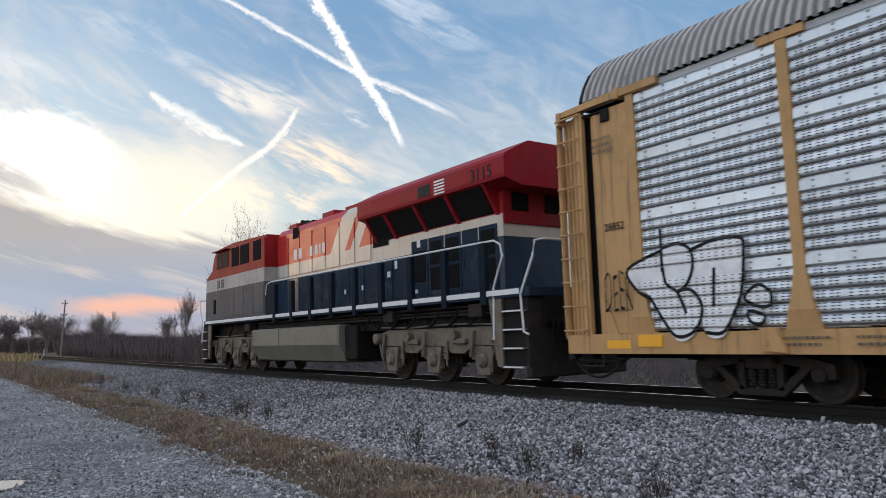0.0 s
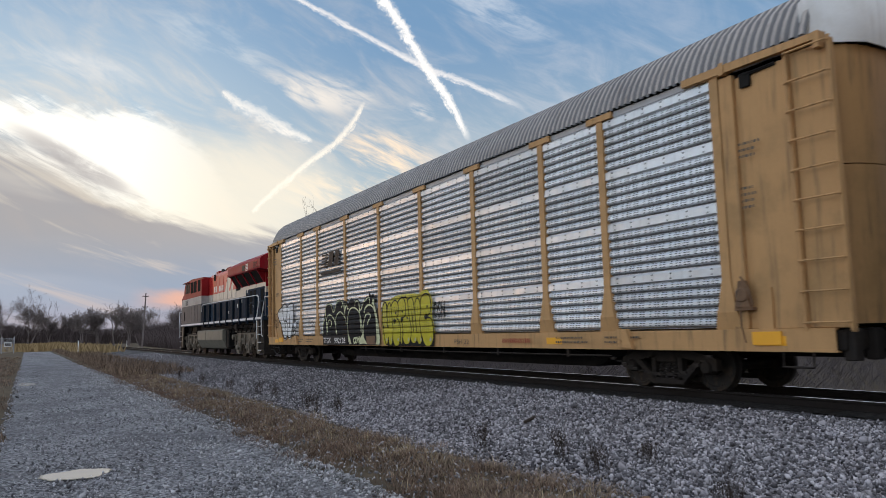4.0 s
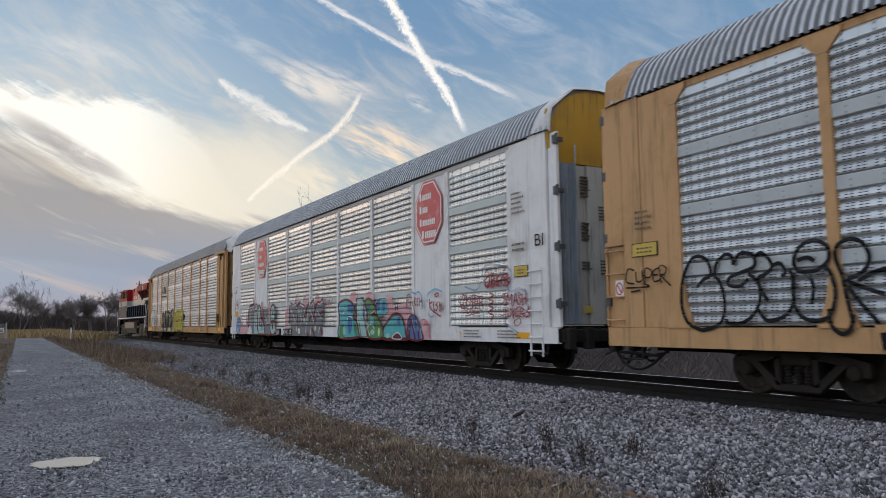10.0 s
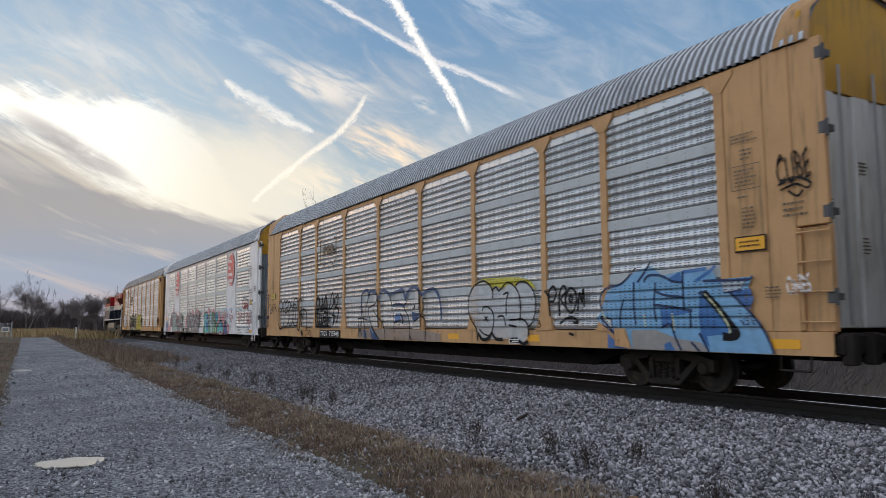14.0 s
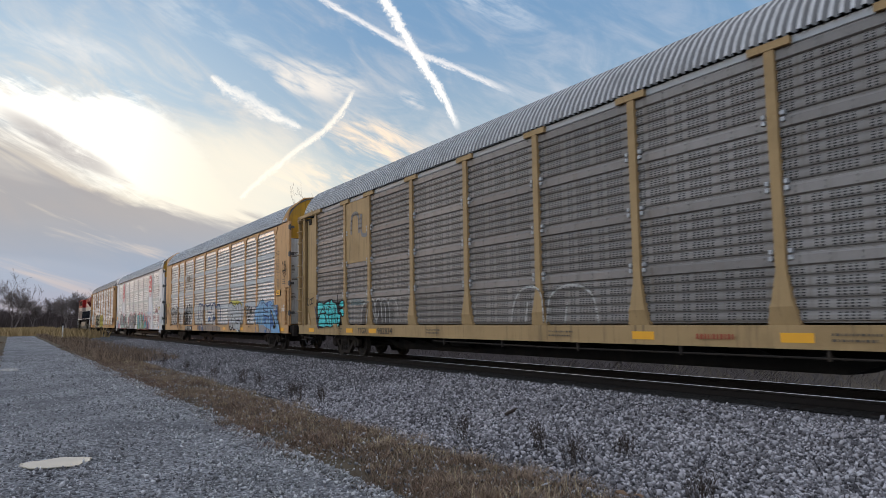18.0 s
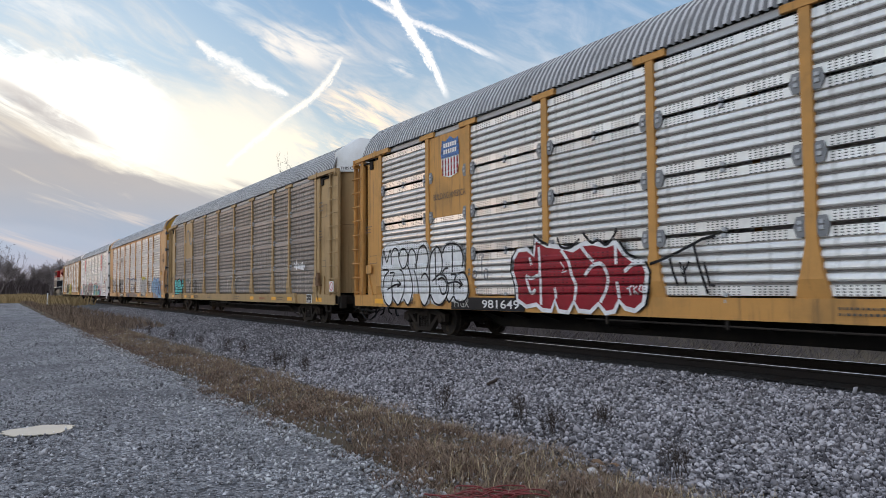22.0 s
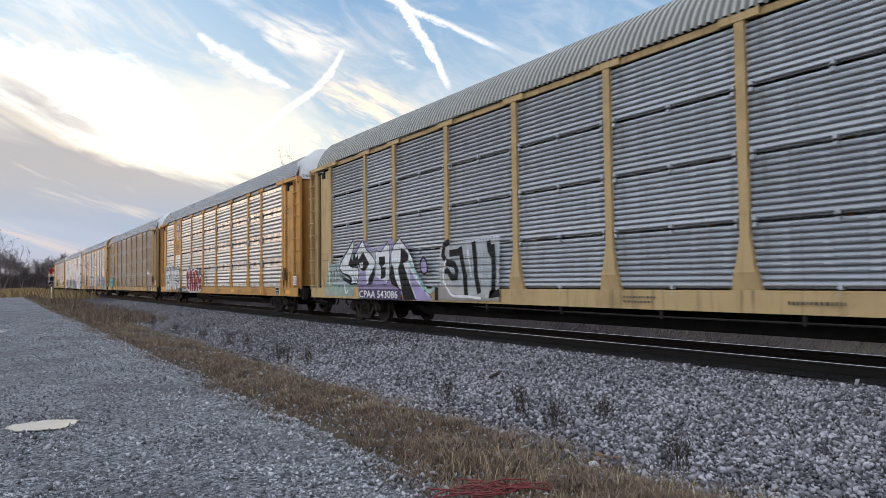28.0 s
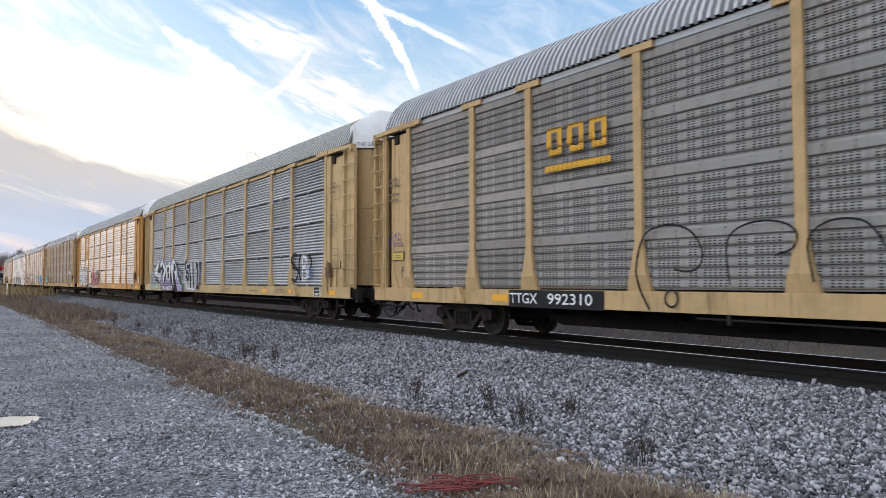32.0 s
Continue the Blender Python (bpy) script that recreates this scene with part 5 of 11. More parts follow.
S_BROWN = panel_mat("zinc_brown_weathered", (0.255, 0.238, 0.225), 0.5, 0.22, stain=(0.20, 0.16, 0.12), stain_amount=0.35, pitch=0.88, rows=PLAID, tall=0.25)
BAND_PALE = P("band_pale_grey", (0.47, 0.49, 0.50), dirt=(0.34, 0.34, 0.34), streaks=0.2)
BAND_GREY = P("band_grey", (0.52, 0.56, 0.545), dirt=(0.40, 0.42, 0.40), streaks=0.1)

BASE = dict(rows=4, ribs=5, wide=0.20, gap=0.0, post="tee", ends="curved", roof=M["roof"], eave=M["galv"], cap=CAP_WHITE, solid={}, yellow=(-12.6, 12.4, -7.4))
SPECS = [
    dict(BASE, paint=TAN, roof=M["roof_brown"], sheet=S_BRIGHT, press=(0.055, 0.17, 0.0), label="covered car carrier with tan posts, silvery ribbed sheets and graffiti"),
    dict(BASE, paint=WHITE_CAR, sheet=S_WHITE, press=(0.042, 0.13, 0.0), band=BAND_GREY, post="plain", ends="flat", door_paint=DOOR_PALE, cap=CAP_YELLOW, roof=M["roof"], solid={1: (SILL1, ""), 7: (SILL1, "")}, yellow=(9.2, 6.15, 2.97, 1.33, -3.27, -6.85, -9.5, -12.4), label="off-white covered car carrier with red octagonal signs and bright graffiti"),
    dict(BASE, paint=ORANGE_TAN, roof_end=True, sheet=S_MID, press=(0.048, 0.20, 0.0, "groove_pale"), band=BAND_PALE, post="wedge", ends="flat", door_paint=DOOR_GREY, cap=CAP_YELLOW, eave=ORANGE_TAN, brackets=(8.4, -9.55), yellow=(0.13, -3.3, -6.7, -9.98, -12.4, -12.86), label="orange-tan covered car carrier with grey ribbed sheets and outlined graffiti"),
    dict(BASE, paint=OCHRE, roof=M["roof_grey"], sheet=S_DARK, press=(0.034, 0.16, 0.0, "groove_soft"), clips=True, solid={7: (3.10, "")}, brackets=(9.7, -9.9), yellow=(12.25, 8.68, 6.9, -4.4, -7.36, -9.25, -12.2), label="ochre covered car carrier with dark weathered ribbed side sheets"),
    dict(BASE, paint=YELLOW_ORANGE, latch_bar=True, roof=M["roof_grey"], sheet=S_RIB, press=(0.050, 0.24, 0.16, "groove_soft"), ribs=4, wide=0.0, gap=0.06, clips="hex", solid={7: (3.05, "")}, yellow=(11.94, 11.45, -4.6, -9.2, -12.5), label="yellow-orange covered car carrier with clean silver ribbed sheets"),
    dict(BASE, paint=CREAM_TAN, latch_bar=True, sheet=S_GREY, press=(0.036, 0.26, 0.0), ribs=10, wide=0.0, gap=0.05, clips=True, roof=M["roof_cream"], roof_label="ribbed cream metal roof", eave=CREAM_TAN, yellow=(11.92, 9.67, 6.54, -6.6, -9.2, -12.38), label="cream-tan covered car carrier with finely ribbed grey sheets and graffiti"),
    dict(BASE, paint=BUFF, roof=M["roof_grey"], sheet=S_BROWN, press=(0.034, 0.16, 0.0, "groove_soft"), yellow=(11.41, 8.09, -5.2), label="buff covered car carrier with weathered grey-brown ribbed sheets"),
]
MIDS = [-3.58, -32.27, -61.03, -89.56, -118.38, -147.02, -175.77]
cars = [build_car(sp, y) for sp, y in zip(SPECS, MIDS)]

# ---- locomotive ----
def loco_paint(name="loco_paint", rough=0.32, spec=0.15, low=(0.020, 0.040, 0.068, 1), pale=(0.52, 0.47, 0.40, 1), red=(0.44, 0.030, 0.026, 1)):
    """Red over white over blue, with slanted white flashes; sooty and faded."""
    m = mat(name, (1, 1, 1), rough, spread=0.10, scale=1.0, fine=25, dirt=(0.45, 0.40, 0.36), dirt_amount=0.45, dirt_scale=0.7, streaks=0.3, spec=spec)
    nt = m.node_tree
    p = nt.nodes["Principled BSDF"]
    co = nt.nodes.new("ShaderNodeTexCoord").outputs["Object"]
    _, y, z = nd(nt, "ShaderNodeSeparateXYZ", Vector=co).outputs
    up = mth(nt, "GREATER_THAN", z, 3.78)
    mid = mth(nt, "GREATER_THAN", z, 3.27)
    s = mth(nt, "ADD", y, mth(nt, "MULTIPLY", mth(nt, "SUBTRACT", z, 3.78), 0.75))
    f1 = mth(nt, "MULTIPLY", mth(nt, "GREATER_THAN", s, -2.0), mth(nt, "LESS_THAN", s, -1.0))
    f2 = mth(nt, "MULTIPLY", mth(nt, "GREATER_THAN", s, -2.9), mth(nt, "LESS_THAN", s, -2.35))
    flash = mth(nt, "MINIMUM", mth(nt, "ADD", f1, f2), 1.0)
    c = mixc(nt, mid, low, pale)
    c = mixc(nt, mth(nt, "MULTIPLY", up, mth(nt, "SUBTRACT", 1.0, flash)), c, red)
    old = p.inputs["Base Color"].links[0].from_socket
    nt.links.new(mixc(nt, 1.0, c, old, "MULTIPLY"), p.inputs["Base Color"])
    return m


LOCO = loco_paint()
# same scheme on the cab, its greyer, dimmer reflections put into the colours
LOCO_CAB = loco_paint("loco_cab_dimmed", 0.5, 0.08, (0.075, 0.080, 0.092, 1), (0.36, 0.34, 0.33, 1), (0.24, 0.016, 0.018, 1))
LOCO_RED = mat("loco_red", (0.25, 0.010, 0.018), 0.5, spec=0.1, spread=0.12, scale=1.5, dirt=(0.14, 0.03, 0.03), dirt_amount=0.5, dirt_scale=1.0, streaks=0.2)
LOCO_NAVY = mat("loco_navy", (0.008, 0.015, 0.025), 0.6, spec=0.03, spread=0.15, dirt=(0.03, 0.035, 0.04), dirt_amount=0.3)
LOCO_BLUE = mat("loco_blue", (0.017, 0.031, 0.050), 0.6, spec=0.03, spread=0.15, dirt=(0.09, 0.09, 0.09), dirt_amount=0.4)
LOCO_GREY = mat("loco_frame_grey", (0.15, 0.128, 0.102), 0.6, spread=0.3, dirt=(0.055, 0.042, 0.03), dirt_amount=0.75, dirt_scale=3, streaks=0.4, spec=0.2)
TANK = mat("fuel_tank_grey", (0.17, 0.16, 0.13), 0.5, 0.0, spec=0.25, spread=0.12, dirt=(0.10, 0.09, 0.07), dirt_amount=0.5, dirt_scale=1.2)
SCREEN = mat("radiator_screen", (0.010, 0.010, 0.011), 0.8, spec=0.05, spread=0.2)
RAILING = mat("railing_white", (0.60, 0.61, 0.62), 0.5, spread=0.08)
CAB_GLASS = mat("dark_cab_glass", (0.012, 0.012, 0.016), 0.5, spec=0.03, spread=0.05)


def build_loco(y_mid):
    lo = new("locomotive")
    tagged(lo, label="red, white and blue six-axle diesel locomotive, weathered, at the train's head", category="locomotive")
    add = lambda name, bm, m, label="", at=None, sm=False: part(name, bm, m, lo, label, at, sm)
    add("platform", boxed(-1.48, 1.48, -10.9, 10.5, 1.86, 2.05, 0.01), LOCO_BLUE)
    add("underframe", boxed(-1.05, 1.05, -10.9, 10.5, 1.30, 1.86), M["dark"])
    for s in (-1, 1):
        add("sill_stripe", boxed(min(s * 1.48, s * 1.50), max(s * 1.48, s * 1.50), -10.6, 10.3, 1.92, 2.03), RAILING, "white stripe along the walkway edge")
    # long hood
    bm = bmesh.new()
    prism(bm, [(-0.96, 2.05), (-0.96, 4.86), (-0.80, 5.08), (-0.50, 5.15), (0.50, 5.15), (0.80, 5.08), (0.96, 4.86), (0.96, 2.05)], 1, -9.55, 3.4)
    add("hood", bm, LOCO)
    # cab and nose
    bm = bmesh.new()
    prism(bm, [(3.4, 2.05), (3.4, 4.98), (7.0, 5.10), (8.9, 5.02), (9.15, 4.85), (9.45, 4.15), (10.25, 3.85), (10.35, 2.05)], 0, -1.46, 1.46)
    bmesh.ops.bevel(bm, geom=[e for e in bm.edges if abs(abs((e.verts[0].co.x + e.verts[1].co.x) / 2) - 1.46) < 0.01 and min(e.verts[0].co.z, e.verts[1].co.z) > 4.4], offset=0.10, segments=2, affect="EDGES")
    add("cab", bm, LOCO_CAB)
    for s in (-1, 1):
        a, b = sorted((s * 1.455, s * 1.475))
        add("cab_window", boxed(a, b, 8.12, 8.85, 4.16, 4.78, 0.008), CAB_GLASS)
        add("cab_window", boxed(a, b, 7.28, 8.04, 4.16, 4.80, 0.008), CAB_GLASS)
        for y0, y1 in ((6.1, 6.95), (5.0, 5.95), (3.75, 4.55)):
            add("side_grille", boxed(a, b, y0, y1, 4.10, 4.85, 0.008), SCREEN)
        add("cab_door", boxed(a - 0.01, b + 0.01, 8.95, 9.2, 2.3, 2.9, 0.005), SCREEN)
        for y0 in (3.5, 4.55, 5.6, 6.65):
            add("cabinet_door", boxed(a, b, y0, y0 + 0.98, 2.15, 3.2, 0.01), LOCO_CAB)
        add("sunshade", boxed(min(s * 1.46, s * 1.66), max(s * 1.46, s * 1.66), 7.2, 8.9, 4.86, 4.90), LOCO_RED)
    # radiator
    bm = bmesh.new()
    prism(bm, [(-0.97, 4.28), (-1.44, 4.42), (-1.46, 4.50), (-1.46, 4.86), (-1.40, 4.95), (-0.75, 5.28), (0.75, 5.28), (1.40, 4.95), (1.46, 4.86), (1.46, 4.50), (1.44, 4.42), (0.97, 4.28)], 1, -10.25, -3.72)
    add("radiator_hood", bm, LOCO_RED, "overhanging dark red radiator hood with a flared edge")
    add("radiator_end", boxed(-0.97, 0.97, -9.60, -9.555, 3.55, 4.40, 0.01), LOCO_RED)
    for s in (-1, 1):
        for y0, y1 in ((-4.95, -4.05), (-6.45, -5.15), (-7.85, -6.62), (-9.25, -8.02)):
            bm = bmesh.new()
            q = [(s * 0.975, 3.80), (s * 1.34, 4.40), (s * 1.30, 4.42), (s * 0.965, 3.86)]
            prism(bm, q, 1, y0, y1)
            add("radiator_screen", bm, SCREEN, "black intake screen")
        for y0 in (-4.0, -5.05, -6.53, -7.93, -9.4):
            bm = bmesh.new()
            prism(bm, [(s * 0.96, 3.76), (s * 1.0, 3.76), (s * 1.42, 4.44), (s * 0.96, 4.44)], 1, y0 - 0.05, y0 + 0.05)
            add("radiator_rib", bm, LOCO_RED)
        # access doors with vents
        a, b = sorted((s * 0.955, s * 0.985))
        y = -9.35
        for k, (w, vent) in enumerate(((0.72, 1), (0.66, 0), (0.72, 1), (0.72, 1), (0.8, 2), (0.95, 0), (0.8, 0), (0.8, 0), (0.95, 0), (0.95, 0), (0.95, 0), (0.95, 0), (0.95, 0))):
            d = add("hood_door", boxed(a, b, y, y + w - 0.05, 2.12, 3.58 if k < 5 else 3.24, 0.012), LOCO_BLUE)
            va, vb = sorted((s * 0.98, s * 0.996))
            if vent == 1:
                for z0, z1 in ((2.25, 2.82), (2.9, 3.48)):
                    part("vent", boxed(va, vb, y + 0.08, y + w - 0.13, z0, z1, 0.01), SCREEN, d)
            elif vent == 2:
                part("vent", boxed(va, vb, y + 0.08, y + w - 0.13, 2.5, 3.3, 0.01), SCREEN, d)
            part("door_latch", boxed(va, vb, y + w - 0.14, y + w - 0.10, 2.7, 2.9), M["black"], d)
            y += w
        for y0 in (-3.6, -2.6, -1.6, -0.6, 0.4, 1.4, 2.4):
            add("upper_door", boxed(a, b, y0, y0 + 0.93, 3.34, 4.72, 0.012), LOCO)
        va, vb = sorted((s * 0.98, s * 0.992))
        add("hood_vent", boxed(va, vb, 1.45, 1.95, 4.62, 5.0, 0.01), SCREEN)
        add("hood_vent", boxed(va, vb, -4.6, -3.75, 3.66, 4.0, 0.01), SCREEN)
        for y, z, w, h in ((-2.0, 2.45, 0.10, 0.14), (-3.1, 2.50, 0.08, 0.14), (-4.1, 2.72, 0.13, 0.2), (-4.62, 2.75, 0.16, 0.16), (-5.0, 2.95, 0.12, 0.22), (-6.15, 3.40, 0.14, 0.18), (-6.0, 2.22, 0.10, 0.10), (-7.4, 2.6, 0.1, 0.14), (0.3, 2.5, 0.08, 0.12)):
            add("service_label", boxed(*sorted((s * 0.985, s * 1.0)), y - w / 2, y + w / 2, z, z + h), RAILING)
        # walkway rail
        bm = bmesh.new()
        tube(bm, [(s * 1.46, 3.3, 2.75), (s * 1.46, 3.2, 3.12), (s * 1.46, 2.9, 3.18), (s * 1.46, -9.8, 3.10), (s * 1.46, -10.02, 3.0), (s * 1.46, -10.08, 2.75), (s * 1.46, -9.75, 2.1), (s * 1.47, -9.72, 1.0)], 0.024, 7)
        add("handrail", bm, RAILING, "pale steel walkway handrail")
        for k in range(9):
            y = 2.4 - k * 1.48
            add("rail_post", boxed(min(s * 1.40, s * 1.525), max(s * 1.40, s * 1.525), y - 0.10, y + 0.10, 1.74, 3.08, 0.01), LOCO_NAVY)
        # corner steps
        for e in (-1, 1):
            y0 = e * 10.35
            add("step_side", boxed(*sorted((s * 1.30, s * 1.44)), y0 - e * 0.40 - 0.03, y0 - e * 0.40 + 0.03, 0.40, 1.86, 0.01), LOCO_GREY)
            bm = bmesh.new()
            prism(bm, [(e * 9.55, 1.88), (e * 9.98, 1.88), (e * 9.98, 0.44), (e * 9.80, 0.44)], 0, *sorted((s * 1.40, s * 1.455)))
            add("step_plate", bm, LOCO_GREY)
            add("step_well", boxed(min(s * 0.95, s * 1.40), max(s * 0.95, s * 1.40), y0 - 0.42, y0 + 0.42, 0.42, 1.86), M["dark"])
            for k in range(4):
                add("step", boxed(min(s * 1.30, s * 1.50), max(s * 1.30, s * 1.50), y0 - 0.36, y0 + 0.36, 0.42 + k * 0.38, 0.46 + k * 0.38), LOCO_GREY)
                add("step_edge", boxed(*sorted((s * 1.49, s * 1.505)), y0 - 0.30, y0 + 0.30, 0.425 + k * 0.38, 0.455 + k * 0.38), RAILING)
            bm = bmesh.new()
            tube(bm, [(s * 1.48, e * 10.85, 1.1), (s * 1.50, e * 10.72, 1.15), (s * 1.50, e * 10.66, 1.9), (s * 1.48, e * 11.05, 2.65), (s * 1.46, e * 11.1, 2.95), (s * 1.2, e * 11.1, 3.0), (s * 0.6, e * 11.1, 3.0)], 0.026, 7)
            add("grab_rail", bm, RAILING, "bent white grab rail at the steps")
    # tank
    bm = bmesh.new()
    prism(bm, [(-1.42, 1.48), (-1.42, 0.95), (-1.15, 0.45), (-1.0, 0.40), (1.0, 0.40), (1.15, 0.45), (1.42, 0.95), (1.42, 1.48), (1.36, 1.54), (-1.36, 1.54)], 1, -2.4, 4.8)
    tank = add("fuel_tank", bm, TANK, "long grey fuel tank slung between the trucks")
    part("tank_end", boxed(-1.25, 1.25, -3.15, -2.4, 0.50, 1.5, 0.05), M["dark"], tank)
    for y in (-2.3, 2.2, 4.7):
        part("tank_strap", boxed(-1.435, -1.40, y - 0.03, y + 0.03, 0.95, 1.5), TANK, tank)
    # pipes, reservoirs and cables under the walkway
    for s in (-1, 1):
        for z, r in ((1.76, 0.035), (1.66, 0.025), (1.58, 0.03)):
            bm = bmesh.new()
            tube(bm, [(s * 1.22, -9.4, z), (s * 1.22, -3.0, z + 0.02), (s * 1.24, 4.5, z)], r, 6)
            add("air_pipe", bm, M["truck"])
        for y in (-9.0, -8.2, -7.4, -6.4, -5.6, -4.8, -4.0, 5.6, 7.4):
            bm = bmesh.new()
            tube(bm, spline([(s * 1.2, y, 1.8), (s * 1.28, y + 0.2, 1.45), (s * 1.2, y + 0.6, 1.35), (s * 1.1, y + 0.8, 1.6)], 4), 0.03, 6)
            add("traction_cable", bm, M["dark"])
        for y in (-9.2, -5.4, 5.2):
            add("equipment_box", boxed(*sorted((s * 1.08, s * 1.38)), y, y + 0.5, 1.50, 1.80, 0.02), M["truck"])
    # trucks
    def truck_body():
        bm = bmesh.new()
        for s in (-1, 1):
            a, b = sorted((s * 0.98, s * 1.14))
            prism(bm, [(-2.75, 0.95), (-2.75, 1.18), (-2.2, 1.30), (2.2, 1.30), (2.75, 1.18), (2.75, 0.95), (2.35, 0.88), (1.55, 0.88), (1.25, 0.70), (0.75, 0.70), (0.45, 0.88), (-0.45, 0.88), (-0.75, 0.70), (-1.25, 0.70), (-1.55, 0.88), (-2.35, 0.88)], 0, a, b)
            for y in (-1.98, 0.0, 1.98):
                box(bm, a - 0.02, b + 0.02, y - 0.26, y + 0.26, 0.30, 0.86, 0.04)
                lathe(bm, [(min(s * 1.10, s * 1.22), 0.13), (max(s * 1.10, s * 1.22), 0.13)], 0, 14, (0, y, 0.55))
                for dy in (-0.42, 0.42):
                    for k in range(5):
                        lathe(bm, [(0.55 + k * 0.07, 0.06), (0.585 + k * 0.07, 0.085), (0.62 + k * 0.07, 0.06)], 2, 10, (s * 1.06, y + dy, 0))
            for y in (-1.0, 1.0):
                lathe(bm, [(min(s * 1.1, s * 1.3), 0.11), (max(s * 1.1, s * 1.3), 0.11)], 0, 12, (0, y, 1.12))
                box(bm, min(s * 1.12, s * 1.24), max(s * 1.12, s * 1.24), y - 0.4, y + 0.1, 0.92, 1.05, 0.02)
            for y in (-2.55, 2.55):
                lathe(bm, [(min(s * 1.05, s * 1.36), 0.10), (min(s * 1.05, s * 1.36) + 0.03, 0.15), (max(s * 1.05, s * 1.36) - 0.03, 0.15), (max(s * 1.05, s * 1.36), 0.10)], 0, 14, (0, y, 1.08))
                tube(bm, [(s * 1.2, y, 1.0), (s * 1.22, y * 0.93, 0.62), (s * 1.16, y * 0.9, 0.30)], 0.03, 6)
            for y in (-1.98, 0.0, 1.98):
                tube(bm, [(s * 1.20, y + 0.30, 1.22), (s * 1.24, y + 0.34, 0.62)], 0.045, 8)
                tube(bm, [(s * 1.18, y - 0.62, 1.0), (s * 1.16, y - 0.58, 0.42), (s * 1.05, y - 0.5, 0.36)], 0.028, 6)
                prism(bm, [(y - 0.34, 0.86), (y + 0.34, 0.86), (y + 0.22, 0.24), (y - 0.22, 0.24)], 0, *sorted((s * 1.10, s * 1.17)))
                lathe(bm, [(min(s * 1.2, s * 1.27), 0.17), (max(s * 1.2, s * 1.27), 0.10 if s > 0 else 0.17)] if s > 0 else [(-1.27, 0.10), (-1.2, 0.17)], 0, 14, (0, y, 0.55))
            tube(bm, [(s * 1.2, -2.4, 1.34), (s * 1.22, -0.8, 1.38), (s * 1.2, 0.9, 1.34), (s * 1.22, 2.4, 1.38)], 0.022, 6)
        box(bm, -1.0, 1.0, -2.6, 2.6, 0.95, 1.2)
        return mesh_of(bm, LOCO_GREY, "truck")

    def axle():
        bm = bmesh.new()
        r = 0.53
        lathe(bm, [(-0.83, 0.12), (-0.80, 0.2), (-0.80, 0.42), (-0.825, 0.44), (-0.825, r), (-0.72, r + 0.003), (-0.70, r + 0.028), (-0.69, r + 0.028), (-0.69, 0.4), (-0.68, 0.1), (0.68, 0.1), (0.69, 0.4), (0.69, r + 0.028), (0.70, r + 0.028), (0.72, r + 0.003), (0.825, r), (0.825, 0.44), (0.80, 0.42), (0.80, 0.2), (0.83, 0.12)], 0, 36)
        box(bm, -0.86, -0.82, -0.05, 0.05, 0.1, 0.18)
        return mesh_of(bm, M["wheel"], "wheelset")
    for y in (-6.95, 7.3):
        t = link("truck", shared("loco_truck", truck_body), lo, "heavy grey-brown three-axle truck caked with grime", pose(0, y, 0))
        for dy in (-1.98, 0.0, 1.98):
            w = link("wheelset", shared("loco_axle", axle), t, "", pose(0, dy, 0.53))
            WHEELSETS.append((w, (0, dy, 0.53), 0.53))
    # ends, pilot and couplers
    for e in (-1, 1):
        add("pilot", boxed(-1.40, 1.40, *sorted((e * 10.62, e * 10.78)), 0.22, 1.86, 0.03), M["truck"])
        add("coupler", boxed(-0.16, 0.16, *sorted((e * 10.7, e * 11.25)), 0.74, 0.98, 0.04), M["dark"])
        bm = bmesh.new()
        for x in (-0.9, -0.75, -0.6, 0.6, 0.75, 0.9):
            tube(bm, [(x, e * 10.78, 1.5), (x, e * 10.95, 1.35), (x, e * 10.92, 0.9)], 0.025, 6)
        add("brake_hoses", bm, M["dark"])
    # roof things
    for y0, y1, h in ((2.6, 3.3, 0.20), (1.2, 2.2, 0.12), (-0.4, 0.5, 0.22), (-2.4, -1.2, 0.16)):
        add("roof_box", boxed(-0.55, 0.55, y0, y1, 5.13, 5.13 + h, 0.03), LOCO_RED if h > 0.15 else M["dark"])
    bm = bmesh.new()
    for x in (-0.25, 0.0, 0.25):
        lathe(bm, [(2.3, 0.03), (2.5, 0.04), (2.75, 0.10)], 1, 10, (x, 0, 5.38))
    box(bm, -0.3, 0.3, 2.32, 2.40, 5.13, 5.36)
    add("horn", bm, M["dark"])
    for k in range(3):
        add("radiator_fan", mesh_bm_disc(0.62, -4.9 - k * 1.9, 5.28), M["dark"])
    bm = bmesh.new()
    tube(bm, [(0.4, 8.0, 5.05), (0.4, 8.0, 5.6)], 0.012, 5)
    add("antenna", bm, M["dark"])
    # a pane with rear window, headlight
    add("rear_window", boxed(-0.75, -0.25, -9.63, -9.60, 3.85, 4.25, 0.01), SCREEN)
    add("rear_window", boxed(0.25, 0.75, -9.63, -9.60, 3.85, 4.25, 0.01), SCREEN)
    add("number_board", boxed(-0.42, 0.42, 9.50, 9.56, 4.0, 4.3, 0.01), SCREEN)
    # road number, worn maker's bars and a small flag
    link("road_number", text_mesh("3115", 0.46, M["black"], 0.006), lo, "", Matrix.Translation((-1.466, 8.35, 3.36)) @ TO_SIDE)
    link("road_number", text_mesh("3115", 0.40, M["black"], 0.006), lo, "", Matrix.Translation((-1.466, -9.45, 4.50)) @ TO_SIDE)
